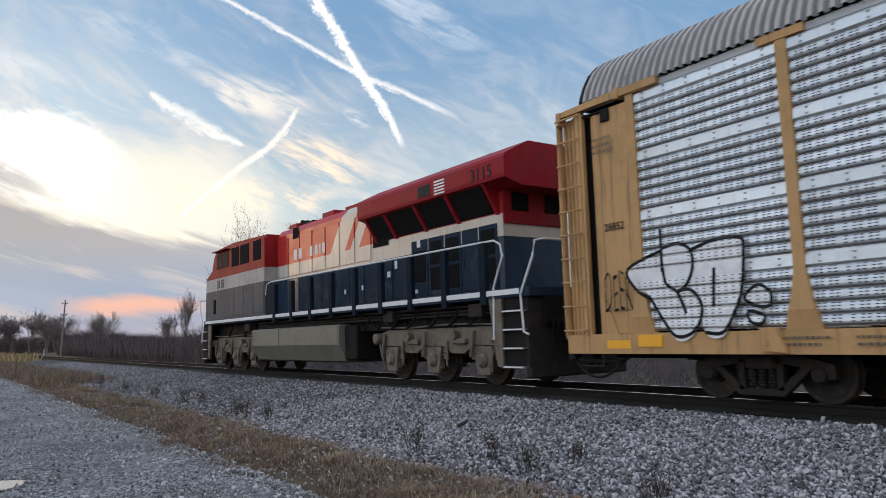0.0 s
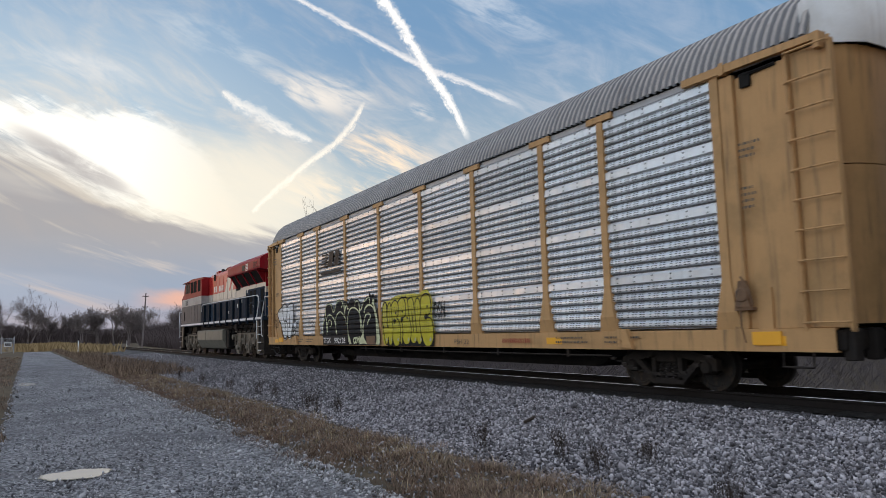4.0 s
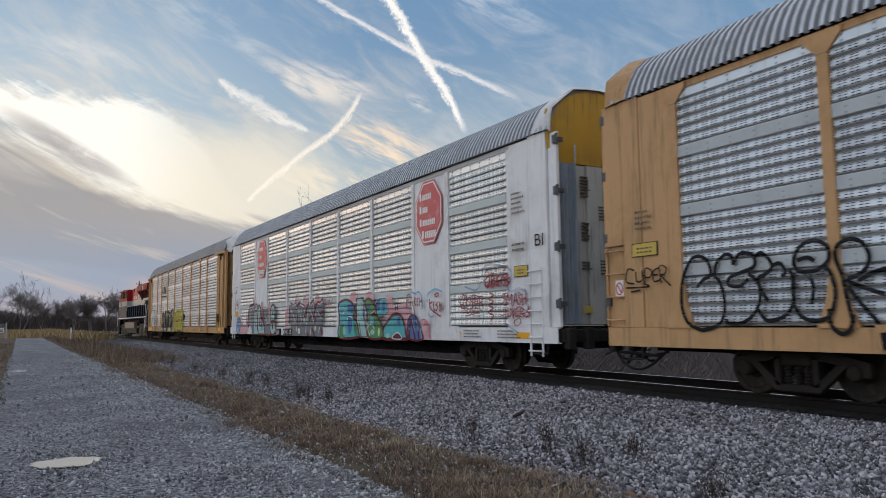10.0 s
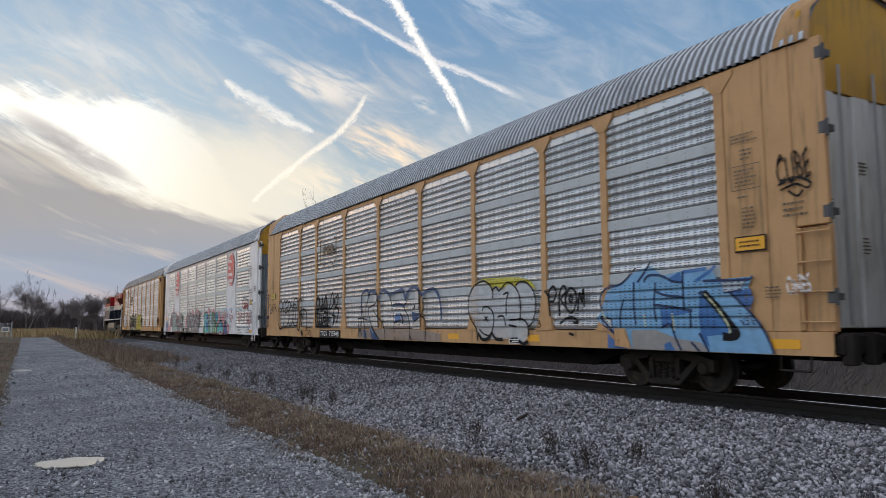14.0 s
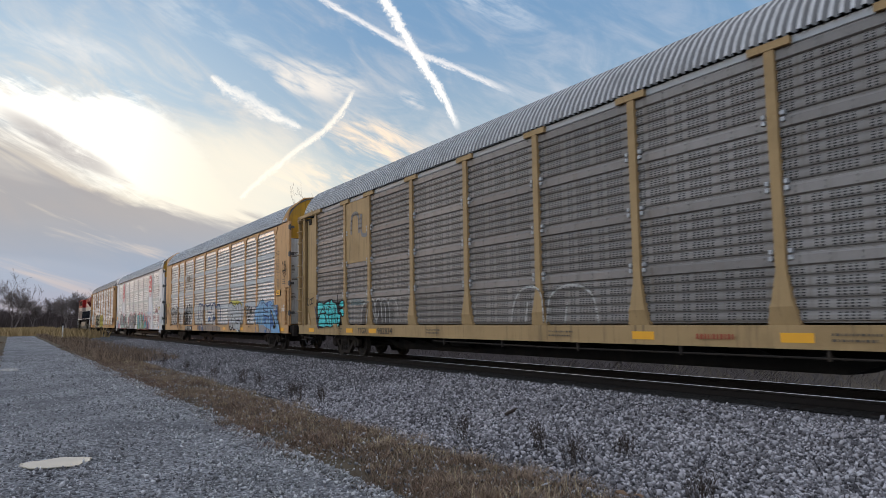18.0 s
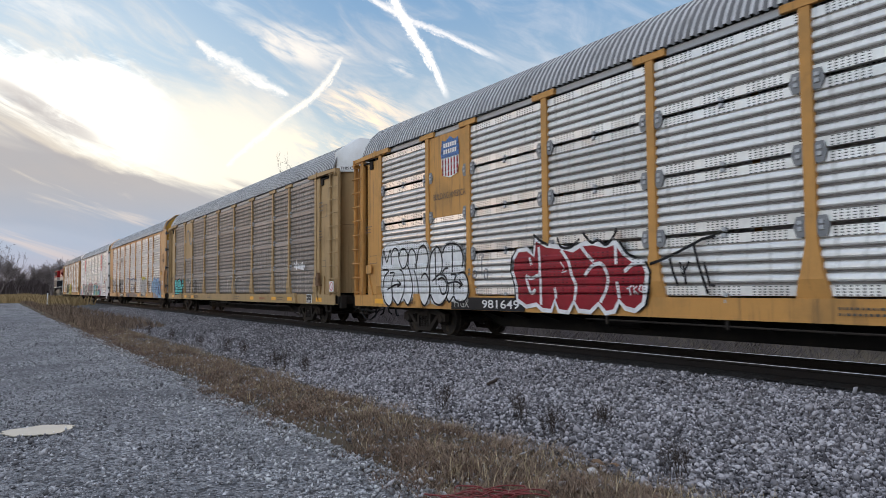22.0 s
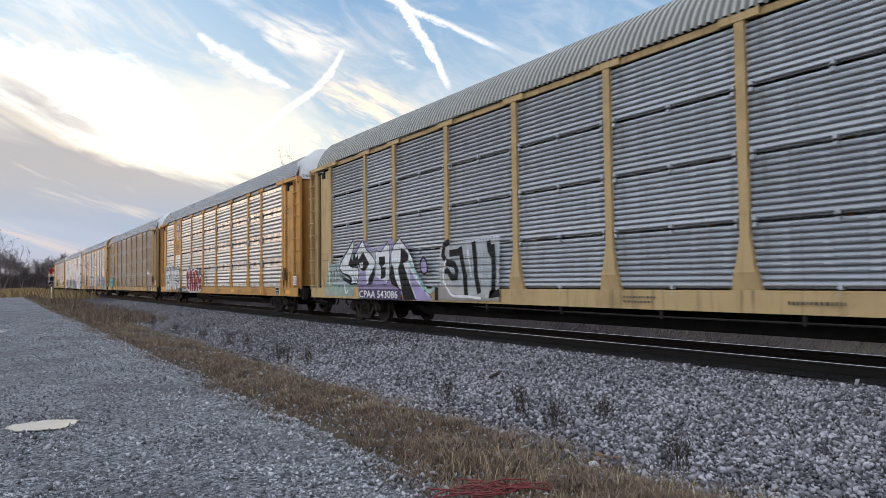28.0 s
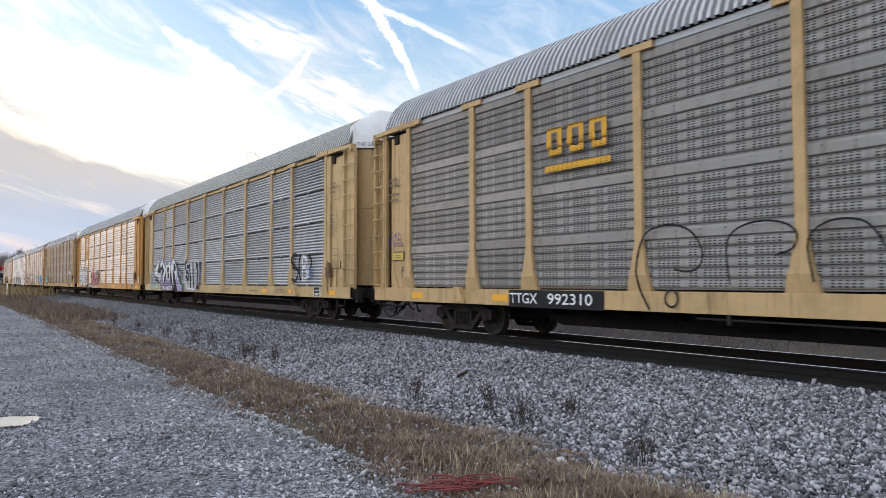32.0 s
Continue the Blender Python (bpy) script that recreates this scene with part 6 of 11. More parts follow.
    for y, w, h in ((1.72, 0.26, 0.36), (1.30, 0.24, 0.36), (0.42, 0.20, 0.33), (0.02, 0.20, 0.33), (-0.26, 0.08, 0.33), (-0.52, 0.20, 0.33)):
        bm = bmesh.new()
        box(bm, -0.995, -0.985, y - w / 2, y + w / 2, 3.88, 3.88 + h)
        add("sign_bar", bm, RAILING)
    for k in range(5):
        add("flag_stripe", boxed(-1.470, -1.463, -8.05, -7.62, 4.46 + k * 0.075, 4.50 + k * 0.075), M["white"])
    add("sign_bar", boxed(-1.470, -1.463, -7.45, -6.9, 4.50, 4.78), M["black"])
    CARS.append((lo, y_mid))


def mesh_bm_disc(r, y, z):
    bm = bmesh.new()
    lathe(bm, [(z, r), (z + 0.06, r), (z + 0.07, r - 0.06), (z + 0.03, r - 0.08)], 2, 20, (0, y, 0))
    return bm


build_loco(22.0)

# ---- trees and far things ----
def grow(h, seed, spread=0.9, levels=5, lean=0.0, girth=0.012, least=0.0, stems=0):
    """A bare tree: limbs that fork again and again. Returns the arrays of its stout and its fine wood."""
    rng = random.Random(seed)
    stout, fine = ([], []), ([], [])

    def limb(p, d, length, r, level):
        v, f = stout if level < 2 else fine
        sides = 6 if level < 2 else 3
        n = 3 if level < 3 else 2
        q, dd = p.copy(), d.copy()
        rings = []
        for i in range(n + 1):
            rr = max(r * (1 - 0.55 * i / n), least)
            up = Vector((0, 0, 1)) if abs(dd.z) < 0.9 else Vector((1, 0, 0))
            u = dd.cross(up).normalized()
            w = u.cross(dd)
            b = len(v)
            v.extend([tuple(q + (u * math.cos(2 * math.pi * k / sides) + w * math.sin(2 * math.pi * k / sides)) * rr) for k in range(sides)])
            rings.append(b)
            if i < n:
                dd = (dd + Vector((rng.gauss(0, 0.12), rng.gauss(0, 0.12), rng.gauss(0.03, 0.08)))).normalized()
                q = q + dd * length / n
                if level < levels and (i > 0 or level > 0):
                    for _ in range(2 if level < 2 else rng.choice((1, 1, 2))):
                        a = rng.uniform(0, 2 * math.pi)
                        side = u * math.cos(a) + w * math.sin(a)
                        nd_ = (dd + side * rng.uniform(0.5, 1.1) * spread + Vector((0, 0, 0.18))).normalized()
                        limb(q, nd_, length * rng.uniform(0.50, 0.82), rr * 0.62, level + 1)
        for a, b in zip(rings, rings[1:]):
            for k in range(sides):
                k2 = (k + 1) % sides
                f.append((a + k, a + k2, b + k2, b + k))
    for stem in range(stems or rng.choice((1, 2, 2, 3))):
        tilt = Vector((rng.gauss(lean, 0.16), rng.gauss(0, 0.16), 1)).normalized()
        limb(Vector((0.02 * h * stem, 0, -0.1)), tilt, h * rng.uniform(0.32, 0.42), h * girth, 0)
    return stout, fine


def add_tree(x, y, h, seed, spread=0.9, levels=5, lean=0.0, girth=0.012, least=0.0, stems=0, wide=0.4, label="leafless tree with a spreading crown against the sky"):
    stout, fine = grow(h, seed, spread, levels, lean, girth, least, stems)
    top = max(v[2] for v in fine[0])
    k = h / top
    reach = float(np.percentile(np.hypot(*np.array(fine[0])[:, :2].T), 90))
    side = min(k, wide * h / reach)
    t = new("tree")
    t.matrix_basis = pose(x, y, ground_z(x))
    tagged(t, label=label, category="tree", group="bare trees beyond the track")
    for name, (v, f) in (("trunk", stout), ("crown", fine)):
        link(name, raw_mesh(name, [(a * side, b * side, c * k) for a, b, c in v], f, M["bark"]), t)


def polar(az, dist):
    """A spot seen at az degrees left of the track's direction."""
    return -math.sin(radians(az)) * dist, math.cos(radians(az)) * dist


for az, dist, el, seed, spread, wide in ((-0.1, 250, 3.7, 5, 1.0, 0.42), (1.3, 240, 2.8, 6, 0.9, 0.40), (-1.3, 270, 2.0, 7, 0.8, 0.36), (-3.3, 230, 2.2, 8, 0.9, 0.36), (-4.3, 235, 2.4, 9, 0.95, 0.36), (-5.4, 225, 2.5, 10, 0.9, 0.36), (-6.3, 220, 2.8, 11, 1.0, 0.38), (-7.0, 225, 2.3, 12, 0.9, 0.36),
                                         (-9.6, 200, 2.4, 13, 0.9, 0.34), (-10.4, 210, 2.6, 14, 1.0, 0.34), (-15.3, 120, 4.2, 15, 0.7, 0.16), (-14.3, 130, 2.3, 22, 0.8, 0.22), (-20.9, 60, 10.6, 17, 1.25, 0.24), (-23.6, 66, 9.4, 18, 1.2, 0.26), (-25.0, 64, 9.6, 19, 1.2, 0.26), (-26.5, 70, 9.0, 20, 1.2, 0.26), (-2.3, 300, 1.8, 21, 0.9, 0.36), (2.6, 260, 2.5, 24, 0.9, 0.40)):
    x, y = polar(az, dist)
    add_tree(x, y, 1.8 + dist * math.tan(radians(el)), seed, spread, 6 if dist < 80 else 5, girth=0.014 if dist < 80 else 0.018, least=dist * (0.00018 if dist < 80 else 0.00014), stems=1 if dist < 80 else 0, wide=wide)


def thicket(name, spots, heights, material, seed, width, lean=0.5):
    """Undergrowth: upright bent twigs in one mesh."""
    rng = np.random.default_rng(seed)
    n = len(spots)
    zs = np.interp(spots[:, 0], *zip(*PROFILE))
    ang = rng.random(n) * 2 * np.pi
    d = np.stack([np.cos(ang), np.sin(ang)], 1)
    s = np.column_stack([np.full(n, width), np.full(n, width * 0.3), np.zeros(n)])
    p0 = np.column_stack([spots, zs - 0.05])
    mid = p0 + np.column_stack([d * (heights * lean * 0.25)[:, None], heights * 0.55])
    top = p0 + np.column_stack([d * (heights * lean * 0.6)[:, None], heights])
    v = np.stack([p0 - s, p0 + s, mid + s * 0.6, mid - s * 0.6, top], 1)
    base = (np.arange(n) * 5)[:, None]
    tris = np.concatenate([base + np.array([[0, 1, 2]]), base + np.array([[0, 2, 3]]), base + np.array([[3, 2, 4]])])
    return link(name, raw_mesh(name, v.reshape(-1, 3), tris, material))


rng1 = np.random.default_rng(21)


def belt(n, az0, az1, d0, d1):
    az = np.radians(az0 + (az1 - az0) * rng1.random(n))
    d = d0 + (d1 - d0) * rng1.random(n)
    return np.column_stack([-np.sin(az) * d, np.cos(az) * d])


def uneven(spots, base, swing, f, seed):
    return np.array([base * (0.55 + 0.45 * random.random()) * (1 + swing * noise.noise((p[0] * f, p[1] * f, seed))) for p in spots])


random.seed(4)
s_far = belt(26000, 8, -13, 290, 340)
tagged(thicket("far_woods", s_far, uneven(s_far, 6.4, 0.8, 0.05, 2.0), M["brush"], 3, 0.14, 1.0), label="dark leafless wood along the horizon", category="woods", kind="stuff")
s_lf = belt(20000, 12, 150, 95, 130)
tagged(thicket("woods_edge", s_lf, uneven(s_lf, 13.0, 0.35, 0.05, 2.5), M["brush"], 13, 0.16, 1.0), label="dark leafless wood closing the field", category="woods", kind="stuff")
s_br = np.column_stack([17.5 + 26 * rng1.random(44000), 62 + 128 * rng1.random(44000)])
s_br = s_br[s_br[:, 0] > 17.0 + (s_br[:, 1] - 60) * 0.05]
tagged(thicket("trackside_brush", s_br, uneven(s_br, 3.4, 0.9, 0.07, 5.0), M["brush"], 4, 0.03, 0.9), label="dense dark leafless brush beside the track", category="brush", kind="stuff")
s_rt = np.column_stack([15.8 + 22 * rng1.random(46000), -30 + 92 * rng1.random(46000)])
tagged(thicket("embankment_weeds", s_rt, uneven(s_rt, 0.6, 0.4, 0.2, 9.0), M["dark_weed"], 6, 0.022, 2.2), label="tall dead weeds on the far side of the track", category="weeds", kind="stuff")
s_fl = np.column_stack([-60 + 74 * rng1.random(26000), 85 + 190 * rng1.random(26000)])
s_fl = s_fl[(s_fl[:, 0] < 9.0)]
s_fl = s_fl[~((s_fl[:, 0] > -6) & (s_fl[:, 0] < 4.5) & (s_fl[:, 1] < 122))]
tagged(thicket("field_grass", s_fl, uneven(s_fl, 1.1, 0.4, 0.05, 9.0), M["field"], 7, 0.10, 0.8), label="field of tall pale dead grass", category="grass", kind="stuff")
s_fr = np.column_stack([3.3 + 3.2 * rng1.random(9000), 34 + 120 * rng1.random(9000) ** 1.3])
tagged(thicket("verge_weeds", s_fr, uneven(s_fr, 0.5, 0.5, 0.3, 1.0), M["grass"], 8, 0.012, 0.9), label="brown dead weeds along the far road verge", category="weeds", kind="stuff")


def weed(x, y, h, seed):
    """A dead bushy weed: upright stems that fork into fine twigs with seed heads."""
    rng = random.Random(seed)
    bm = bmesh.new()
    for _ in range(20):
        a = rng.uniform(0, 2 * math.pi)
        out = h * rng.uniform(0.02, 0.30)
        foot = Vector((rng.gauss(0, 0.05), rng.gauss(0, 0.05), -0.03))
        tip = foot + Vector((math.cos(a) * out, math.sin(a) * out, h * rng.uniform(0.45, 1.0)))
        mid = foot.lerp(tip, 0.5) + Vector((rng.gauss(0, 0.02), rng.gauss(0, 0.02), 0.03))
        tube(bm, [foot, mid, tip], 0.0030, 3, 0.0008)
        for k in range(8):
            p = mid.lerp(tip, rng.uniform(-0.3, 1.0))
            q = p + Vector((rng.gauss(0, 0.030), rng.gauss(0, 0.030), rng.uniform(0.02, 0.09)))
            tube(bm, [p, q], 0.0018, 3, 0.0007)
            tube(bm, [q, q + Vector((rng.gauss(0, 0.008), rng.gauss(0, 0.008), rng.uniform(0.008, 0.025)))], 0.0034, 3, 0.001)
    ob = part("weed", bm, M["weed"], None, m=pose(x, y, ground_z(x)))
    tagged(ob, label="dark dead bushy weed growing in the gravel", category="weed", group="dead weeds beside the track")


for k, (x, y, h) in enumerate(((5.15, 14.6, 0.52), (5.45, 14.2, 0.34), (5.34, 8.6, 0.42), (5.64, 7.3, 0.46), (5.44, 6.4, 0.36), (6.13, 6.35, 0.30), (5.23, 4.45, 0.34), (5.36, 19.7, 0.50), (5.5, 18.6, 0.42), (5.3, 22.5, 0.42), (5.2, 30.2, 0.5), (5.3, 15.6, 0.40), (5.2, 26.0, 0.4))):
    weed(x, y, h, 60 + k)


def rock(x, y, size, seed, material, label):
    """A single lump of stone, sunk a little into the ground."""
    bm = bmesh.new()
    bmesh.ops.create_icosphere(bm, subdivisions=2, radius=1.0)
    for v in bm.verts:
        v.co *= 1 + 0.28 * noise.noise(v.co * 1.3 + Vector((seed, 0, 0)))
        v.co = Vector((v.co.x * size[0], v.co.y * size[1], v.co.z * size[2]))
    tagged(part("rock", bm, material, None, m=pose(x, y, ground_z(x) + size[2] * 0.5, 0, 0, seed * 40)), label=label, category="rock", group="stray rocks at the verge")


rock(4.63, 4.92, (0.075, 0.05, 0.035), 1.0, M["pale_stone"], "pale rounded stone at the end of the grass")
rock(4.98, 5.22, (0.09, 0.05, 0.035), 2.0, RUSTY, "brown broken lump beside the ballast")
rock(5.02, 5.05, (0.06, 0.05, 0.03), 3.0, RUSTY, "brown broken lump beside the ballast")

# pale base colour stands in for the bright sky mirrored in the water
WATER = mat("sky_toned_water", (0.50, 0.455, 0.375), 0.03, spread=0.05, spec=0.9)


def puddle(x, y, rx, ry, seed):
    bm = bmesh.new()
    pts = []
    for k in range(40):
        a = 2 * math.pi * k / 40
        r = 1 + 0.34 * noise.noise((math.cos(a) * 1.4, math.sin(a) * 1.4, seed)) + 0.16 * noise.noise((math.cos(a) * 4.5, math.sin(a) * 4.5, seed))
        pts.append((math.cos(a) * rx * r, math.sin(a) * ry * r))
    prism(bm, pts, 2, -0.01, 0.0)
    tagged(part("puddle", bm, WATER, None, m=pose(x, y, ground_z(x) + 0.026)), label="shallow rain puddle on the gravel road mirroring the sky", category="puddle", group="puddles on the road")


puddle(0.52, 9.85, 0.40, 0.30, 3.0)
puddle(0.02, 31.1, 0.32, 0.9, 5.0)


def marker(x, y, h):
    t = new("marker_post")
    t.matrix_basis = pose(x, y, ground_z(x))
    tagged(t, label="thin white marker post with a dark cap", category="post", group="marker posts by the track")
    part("shaft", boxed(-0.06, 0.06, -0.03, 0.03, -0.2, h - 0.25, 0.01), M["white"], t)
    part("cap", boxed(-0.065, 0.065, -0.035, 0.035, h - 0.25, h, 0.01), M["black"], t)


marker(5.2, 95, 1.75)
marker(17.6, 161, 1.7)


def utility_pole(x, y, h):
    t = new("utility_pole")
    t.matrix_basis = pose(x, y, ground_z(x), 0, 2.6, 0)
    tagged(t, label="leaning old wooden utility pole with a short crossarm", category="utility pole")
    bm = bmesh.new()
    tube(bm, [(0, 0, -0.5), (0, 0, h * 0.5), (0.03, 0, h)], 0.17, 10, 0.11)
    part("shaft", bm, M["bark"], t)
    for z in (h - 0.6, h - 2.6, h - 3.4):
        arm = part("crossarm", boxed(-0.55, 0.55, -0.06, 0.06, z - 0.06, z + 0.06, 0.01), M["bark"], t)
        for xx in (-0.45, 0.45):
            bm = bmesh.new()
            lathe(bm, [(z + 0.06, 0.02), (z + 0.12, 0.05), (z + 0.2, 0.04)], 2, 8, (xx, 0, 0))
            part("insulator", bm, M["weed"], arm)


x_p, y_p = polar(-7.25, 150)
utility_pole(x_p, y_p, 10.3)


def gate():
    """A chain-link gate with warning signs where the road ends."""
    g = new("gate")
    g.matrix_basis = pose(-3.2, 112, ground_z(-3))
    tagged(g, label="grey chain-link gate with signs across the road's end", category="gate")
    steel = M["galv"]
    for x in (-2.4, 0.35, 1.75):
        bm = bmesh.new()
        tube(bm, [(x, 0, -0.2), (x, 0, 2.15)], 0.06, 8)
        part("post", bm, steel, g)
    for x0, x1 in ((-2.3, 0.27), (0.43, 1.67)):
        bm = bmesh.new()
        tube(bm, [(x0, 0, 0.15), (x1, 0, 0.15), (x1, 0, 1.95), (x0, 0, 1.95), (x0, 0, 0.15)], 0.03, 6)
        leaf = part("gate_frame", bm, steel, g)
        bm = bmesh.new()
        n = int((x1 - x0 + 1.8) / 0.14)
        for k in range(n):
            a = x0 - 1.8 + k * 0.14
            for s in (1, -1):
                p0, p1 = (a, 0.15), (a + 1.8, 1.95)
                lo, hi = max(x0, p0[0]), min(x1, p1[0])
                if hi > lo:
                    za, zb = 0.15 + (lo - a), 0.15 + (hi - a)
                    if s < 0:
                        lo, hi = x0 + x1 - lo, x0 + x1 - hi
                    tube(bm, [(lo, 0, za), (hi, 0, zb)], 0.008, 3)
        tagged(part("mesh", bm, steel, g), kind="stuff")
    for x, z, w, h, m in ((1.05, 1.15, 0.85, 0.6, M["white"]), (-0.5, 1.35, 0.7, 0.75, M["white"]), (-0.5, 0.75, 0.6, 0.35, M["yellow"])):
        s = part("sign", boxed(x - w / 2, x + w / 2, -0.06, -0.04, z - h / 2, z + h / 2), m, g, "flat warning sign")
        for k in range(3):
            part("sign_bar", boxed(x - w * 0.4, x + w * 0.4, -0.066, -0.061, z + h * (0.25 - 0.25 * k) - 0.04, z + h * (0.25 - 0.25 * k) + 0.04), LOCO_BLUE if k == 0 else M["black"], s)


gate()


def red_cable():
    rng = random.Random(12)
    bm = bmesh.new()
    for s in range(4):
        pts = []
        a = rng.uniform(0, 6.28)
        for k in range(26):
            a += rng.uniform(0.15, 0.55)
            r = 0.16 + 0.12 * math.sin(k * 0.9 + s)
            pts.append((math.cos(a) * r * 1.9 + 0.1 * s - 0.15, math.sin(a) * r + 0.03 * s, 0.05 + 0.05 * rng.random()))
        tube(bm, spline(pts, 3), 0.007, 5)
    ob = part("cable", bm, mat("red_cable", (0.17, 0.022, 0.022), 0.5, spread=0.2), None, m=pose(3.28, 4.62, ground_z(3.28) - 0.01, 0, 0, -30) @ Matrix.Diagonal((0.72, 0.72, 0.9, 1)))
    tagged(ob, label="tangled red cable dumped in the dry grass", category="cable")


red_cable()
tagged(part("stick", boxed(-0.35, 0.35, -0.025, 0.025, 0, 0.04, 0.01), M["weed"], None, m=pose(7.06, 9.86, ground_z(7.06) + 0.03, 0, 0, 40)), label="dark broken piece of timber lying on the ballast", category="wood")


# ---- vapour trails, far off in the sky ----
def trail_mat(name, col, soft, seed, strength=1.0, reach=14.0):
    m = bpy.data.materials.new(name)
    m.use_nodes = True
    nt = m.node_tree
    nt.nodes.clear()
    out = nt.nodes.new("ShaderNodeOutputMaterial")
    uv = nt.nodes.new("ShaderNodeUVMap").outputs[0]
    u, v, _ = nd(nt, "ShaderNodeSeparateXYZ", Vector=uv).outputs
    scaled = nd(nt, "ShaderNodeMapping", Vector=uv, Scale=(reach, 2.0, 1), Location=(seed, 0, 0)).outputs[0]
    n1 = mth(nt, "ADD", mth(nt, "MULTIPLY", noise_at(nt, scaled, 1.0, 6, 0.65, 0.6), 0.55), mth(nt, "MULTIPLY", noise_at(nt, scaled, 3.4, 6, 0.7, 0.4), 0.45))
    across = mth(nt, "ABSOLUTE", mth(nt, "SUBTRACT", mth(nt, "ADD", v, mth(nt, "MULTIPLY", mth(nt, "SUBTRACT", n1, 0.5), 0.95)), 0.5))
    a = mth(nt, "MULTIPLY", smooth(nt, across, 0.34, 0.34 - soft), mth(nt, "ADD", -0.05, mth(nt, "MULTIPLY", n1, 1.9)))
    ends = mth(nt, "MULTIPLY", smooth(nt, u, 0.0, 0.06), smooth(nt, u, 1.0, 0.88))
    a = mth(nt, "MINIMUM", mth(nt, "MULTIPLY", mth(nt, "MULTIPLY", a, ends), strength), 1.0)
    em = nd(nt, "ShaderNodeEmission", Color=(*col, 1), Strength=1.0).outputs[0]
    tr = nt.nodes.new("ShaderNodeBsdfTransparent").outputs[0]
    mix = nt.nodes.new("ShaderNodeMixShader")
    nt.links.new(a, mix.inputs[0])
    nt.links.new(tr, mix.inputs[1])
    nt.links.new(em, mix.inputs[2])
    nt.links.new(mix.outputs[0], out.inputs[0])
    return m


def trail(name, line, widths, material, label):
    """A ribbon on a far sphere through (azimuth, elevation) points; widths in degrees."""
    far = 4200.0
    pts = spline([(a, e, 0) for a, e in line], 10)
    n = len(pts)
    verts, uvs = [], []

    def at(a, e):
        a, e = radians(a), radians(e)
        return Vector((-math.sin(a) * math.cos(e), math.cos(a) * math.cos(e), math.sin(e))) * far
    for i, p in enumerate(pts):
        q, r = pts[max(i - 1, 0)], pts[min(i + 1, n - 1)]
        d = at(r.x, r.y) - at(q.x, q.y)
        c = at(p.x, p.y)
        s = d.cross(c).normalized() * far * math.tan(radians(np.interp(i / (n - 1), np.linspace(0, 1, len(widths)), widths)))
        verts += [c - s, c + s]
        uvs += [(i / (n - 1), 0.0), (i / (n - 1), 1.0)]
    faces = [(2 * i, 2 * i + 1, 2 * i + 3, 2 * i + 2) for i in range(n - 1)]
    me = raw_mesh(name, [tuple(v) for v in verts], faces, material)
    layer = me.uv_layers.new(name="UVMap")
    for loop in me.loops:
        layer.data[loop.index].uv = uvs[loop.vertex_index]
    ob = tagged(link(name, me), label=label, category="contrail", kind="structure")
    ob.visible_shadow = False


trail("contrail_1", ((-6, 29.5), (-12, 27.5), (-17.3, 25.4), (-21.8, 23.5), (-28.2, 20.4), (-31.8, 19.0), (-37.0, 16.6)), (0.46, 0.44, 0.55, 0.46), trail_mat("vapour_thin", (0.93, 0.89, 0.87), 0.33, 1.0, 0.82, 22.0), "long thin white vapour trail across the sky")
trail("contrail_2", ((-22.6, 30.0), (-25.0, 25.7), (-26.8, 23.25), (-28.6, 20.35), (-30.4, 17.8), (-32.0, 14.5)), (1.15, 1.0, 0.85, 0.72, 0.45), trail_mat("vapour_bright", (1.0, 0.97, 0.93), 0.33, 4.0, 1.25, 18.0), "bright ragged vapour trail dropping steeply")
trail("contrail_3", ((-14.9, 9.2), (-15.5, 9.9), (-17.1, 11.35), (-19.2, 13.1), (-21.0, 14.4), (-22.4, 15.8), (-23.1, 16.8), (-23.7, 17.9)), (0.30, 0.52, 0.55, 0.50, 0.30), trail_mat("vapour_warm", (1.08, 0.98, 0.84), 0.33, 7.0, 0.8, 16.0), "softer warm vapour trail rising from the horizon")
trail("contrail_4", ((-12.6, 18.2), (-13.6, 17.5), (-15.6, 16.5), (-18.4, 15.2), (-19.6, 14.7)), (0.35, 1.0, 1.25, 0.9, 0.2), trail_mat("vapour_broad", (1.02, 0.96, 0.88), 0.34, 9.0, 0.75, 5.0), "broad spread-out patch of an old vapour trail")


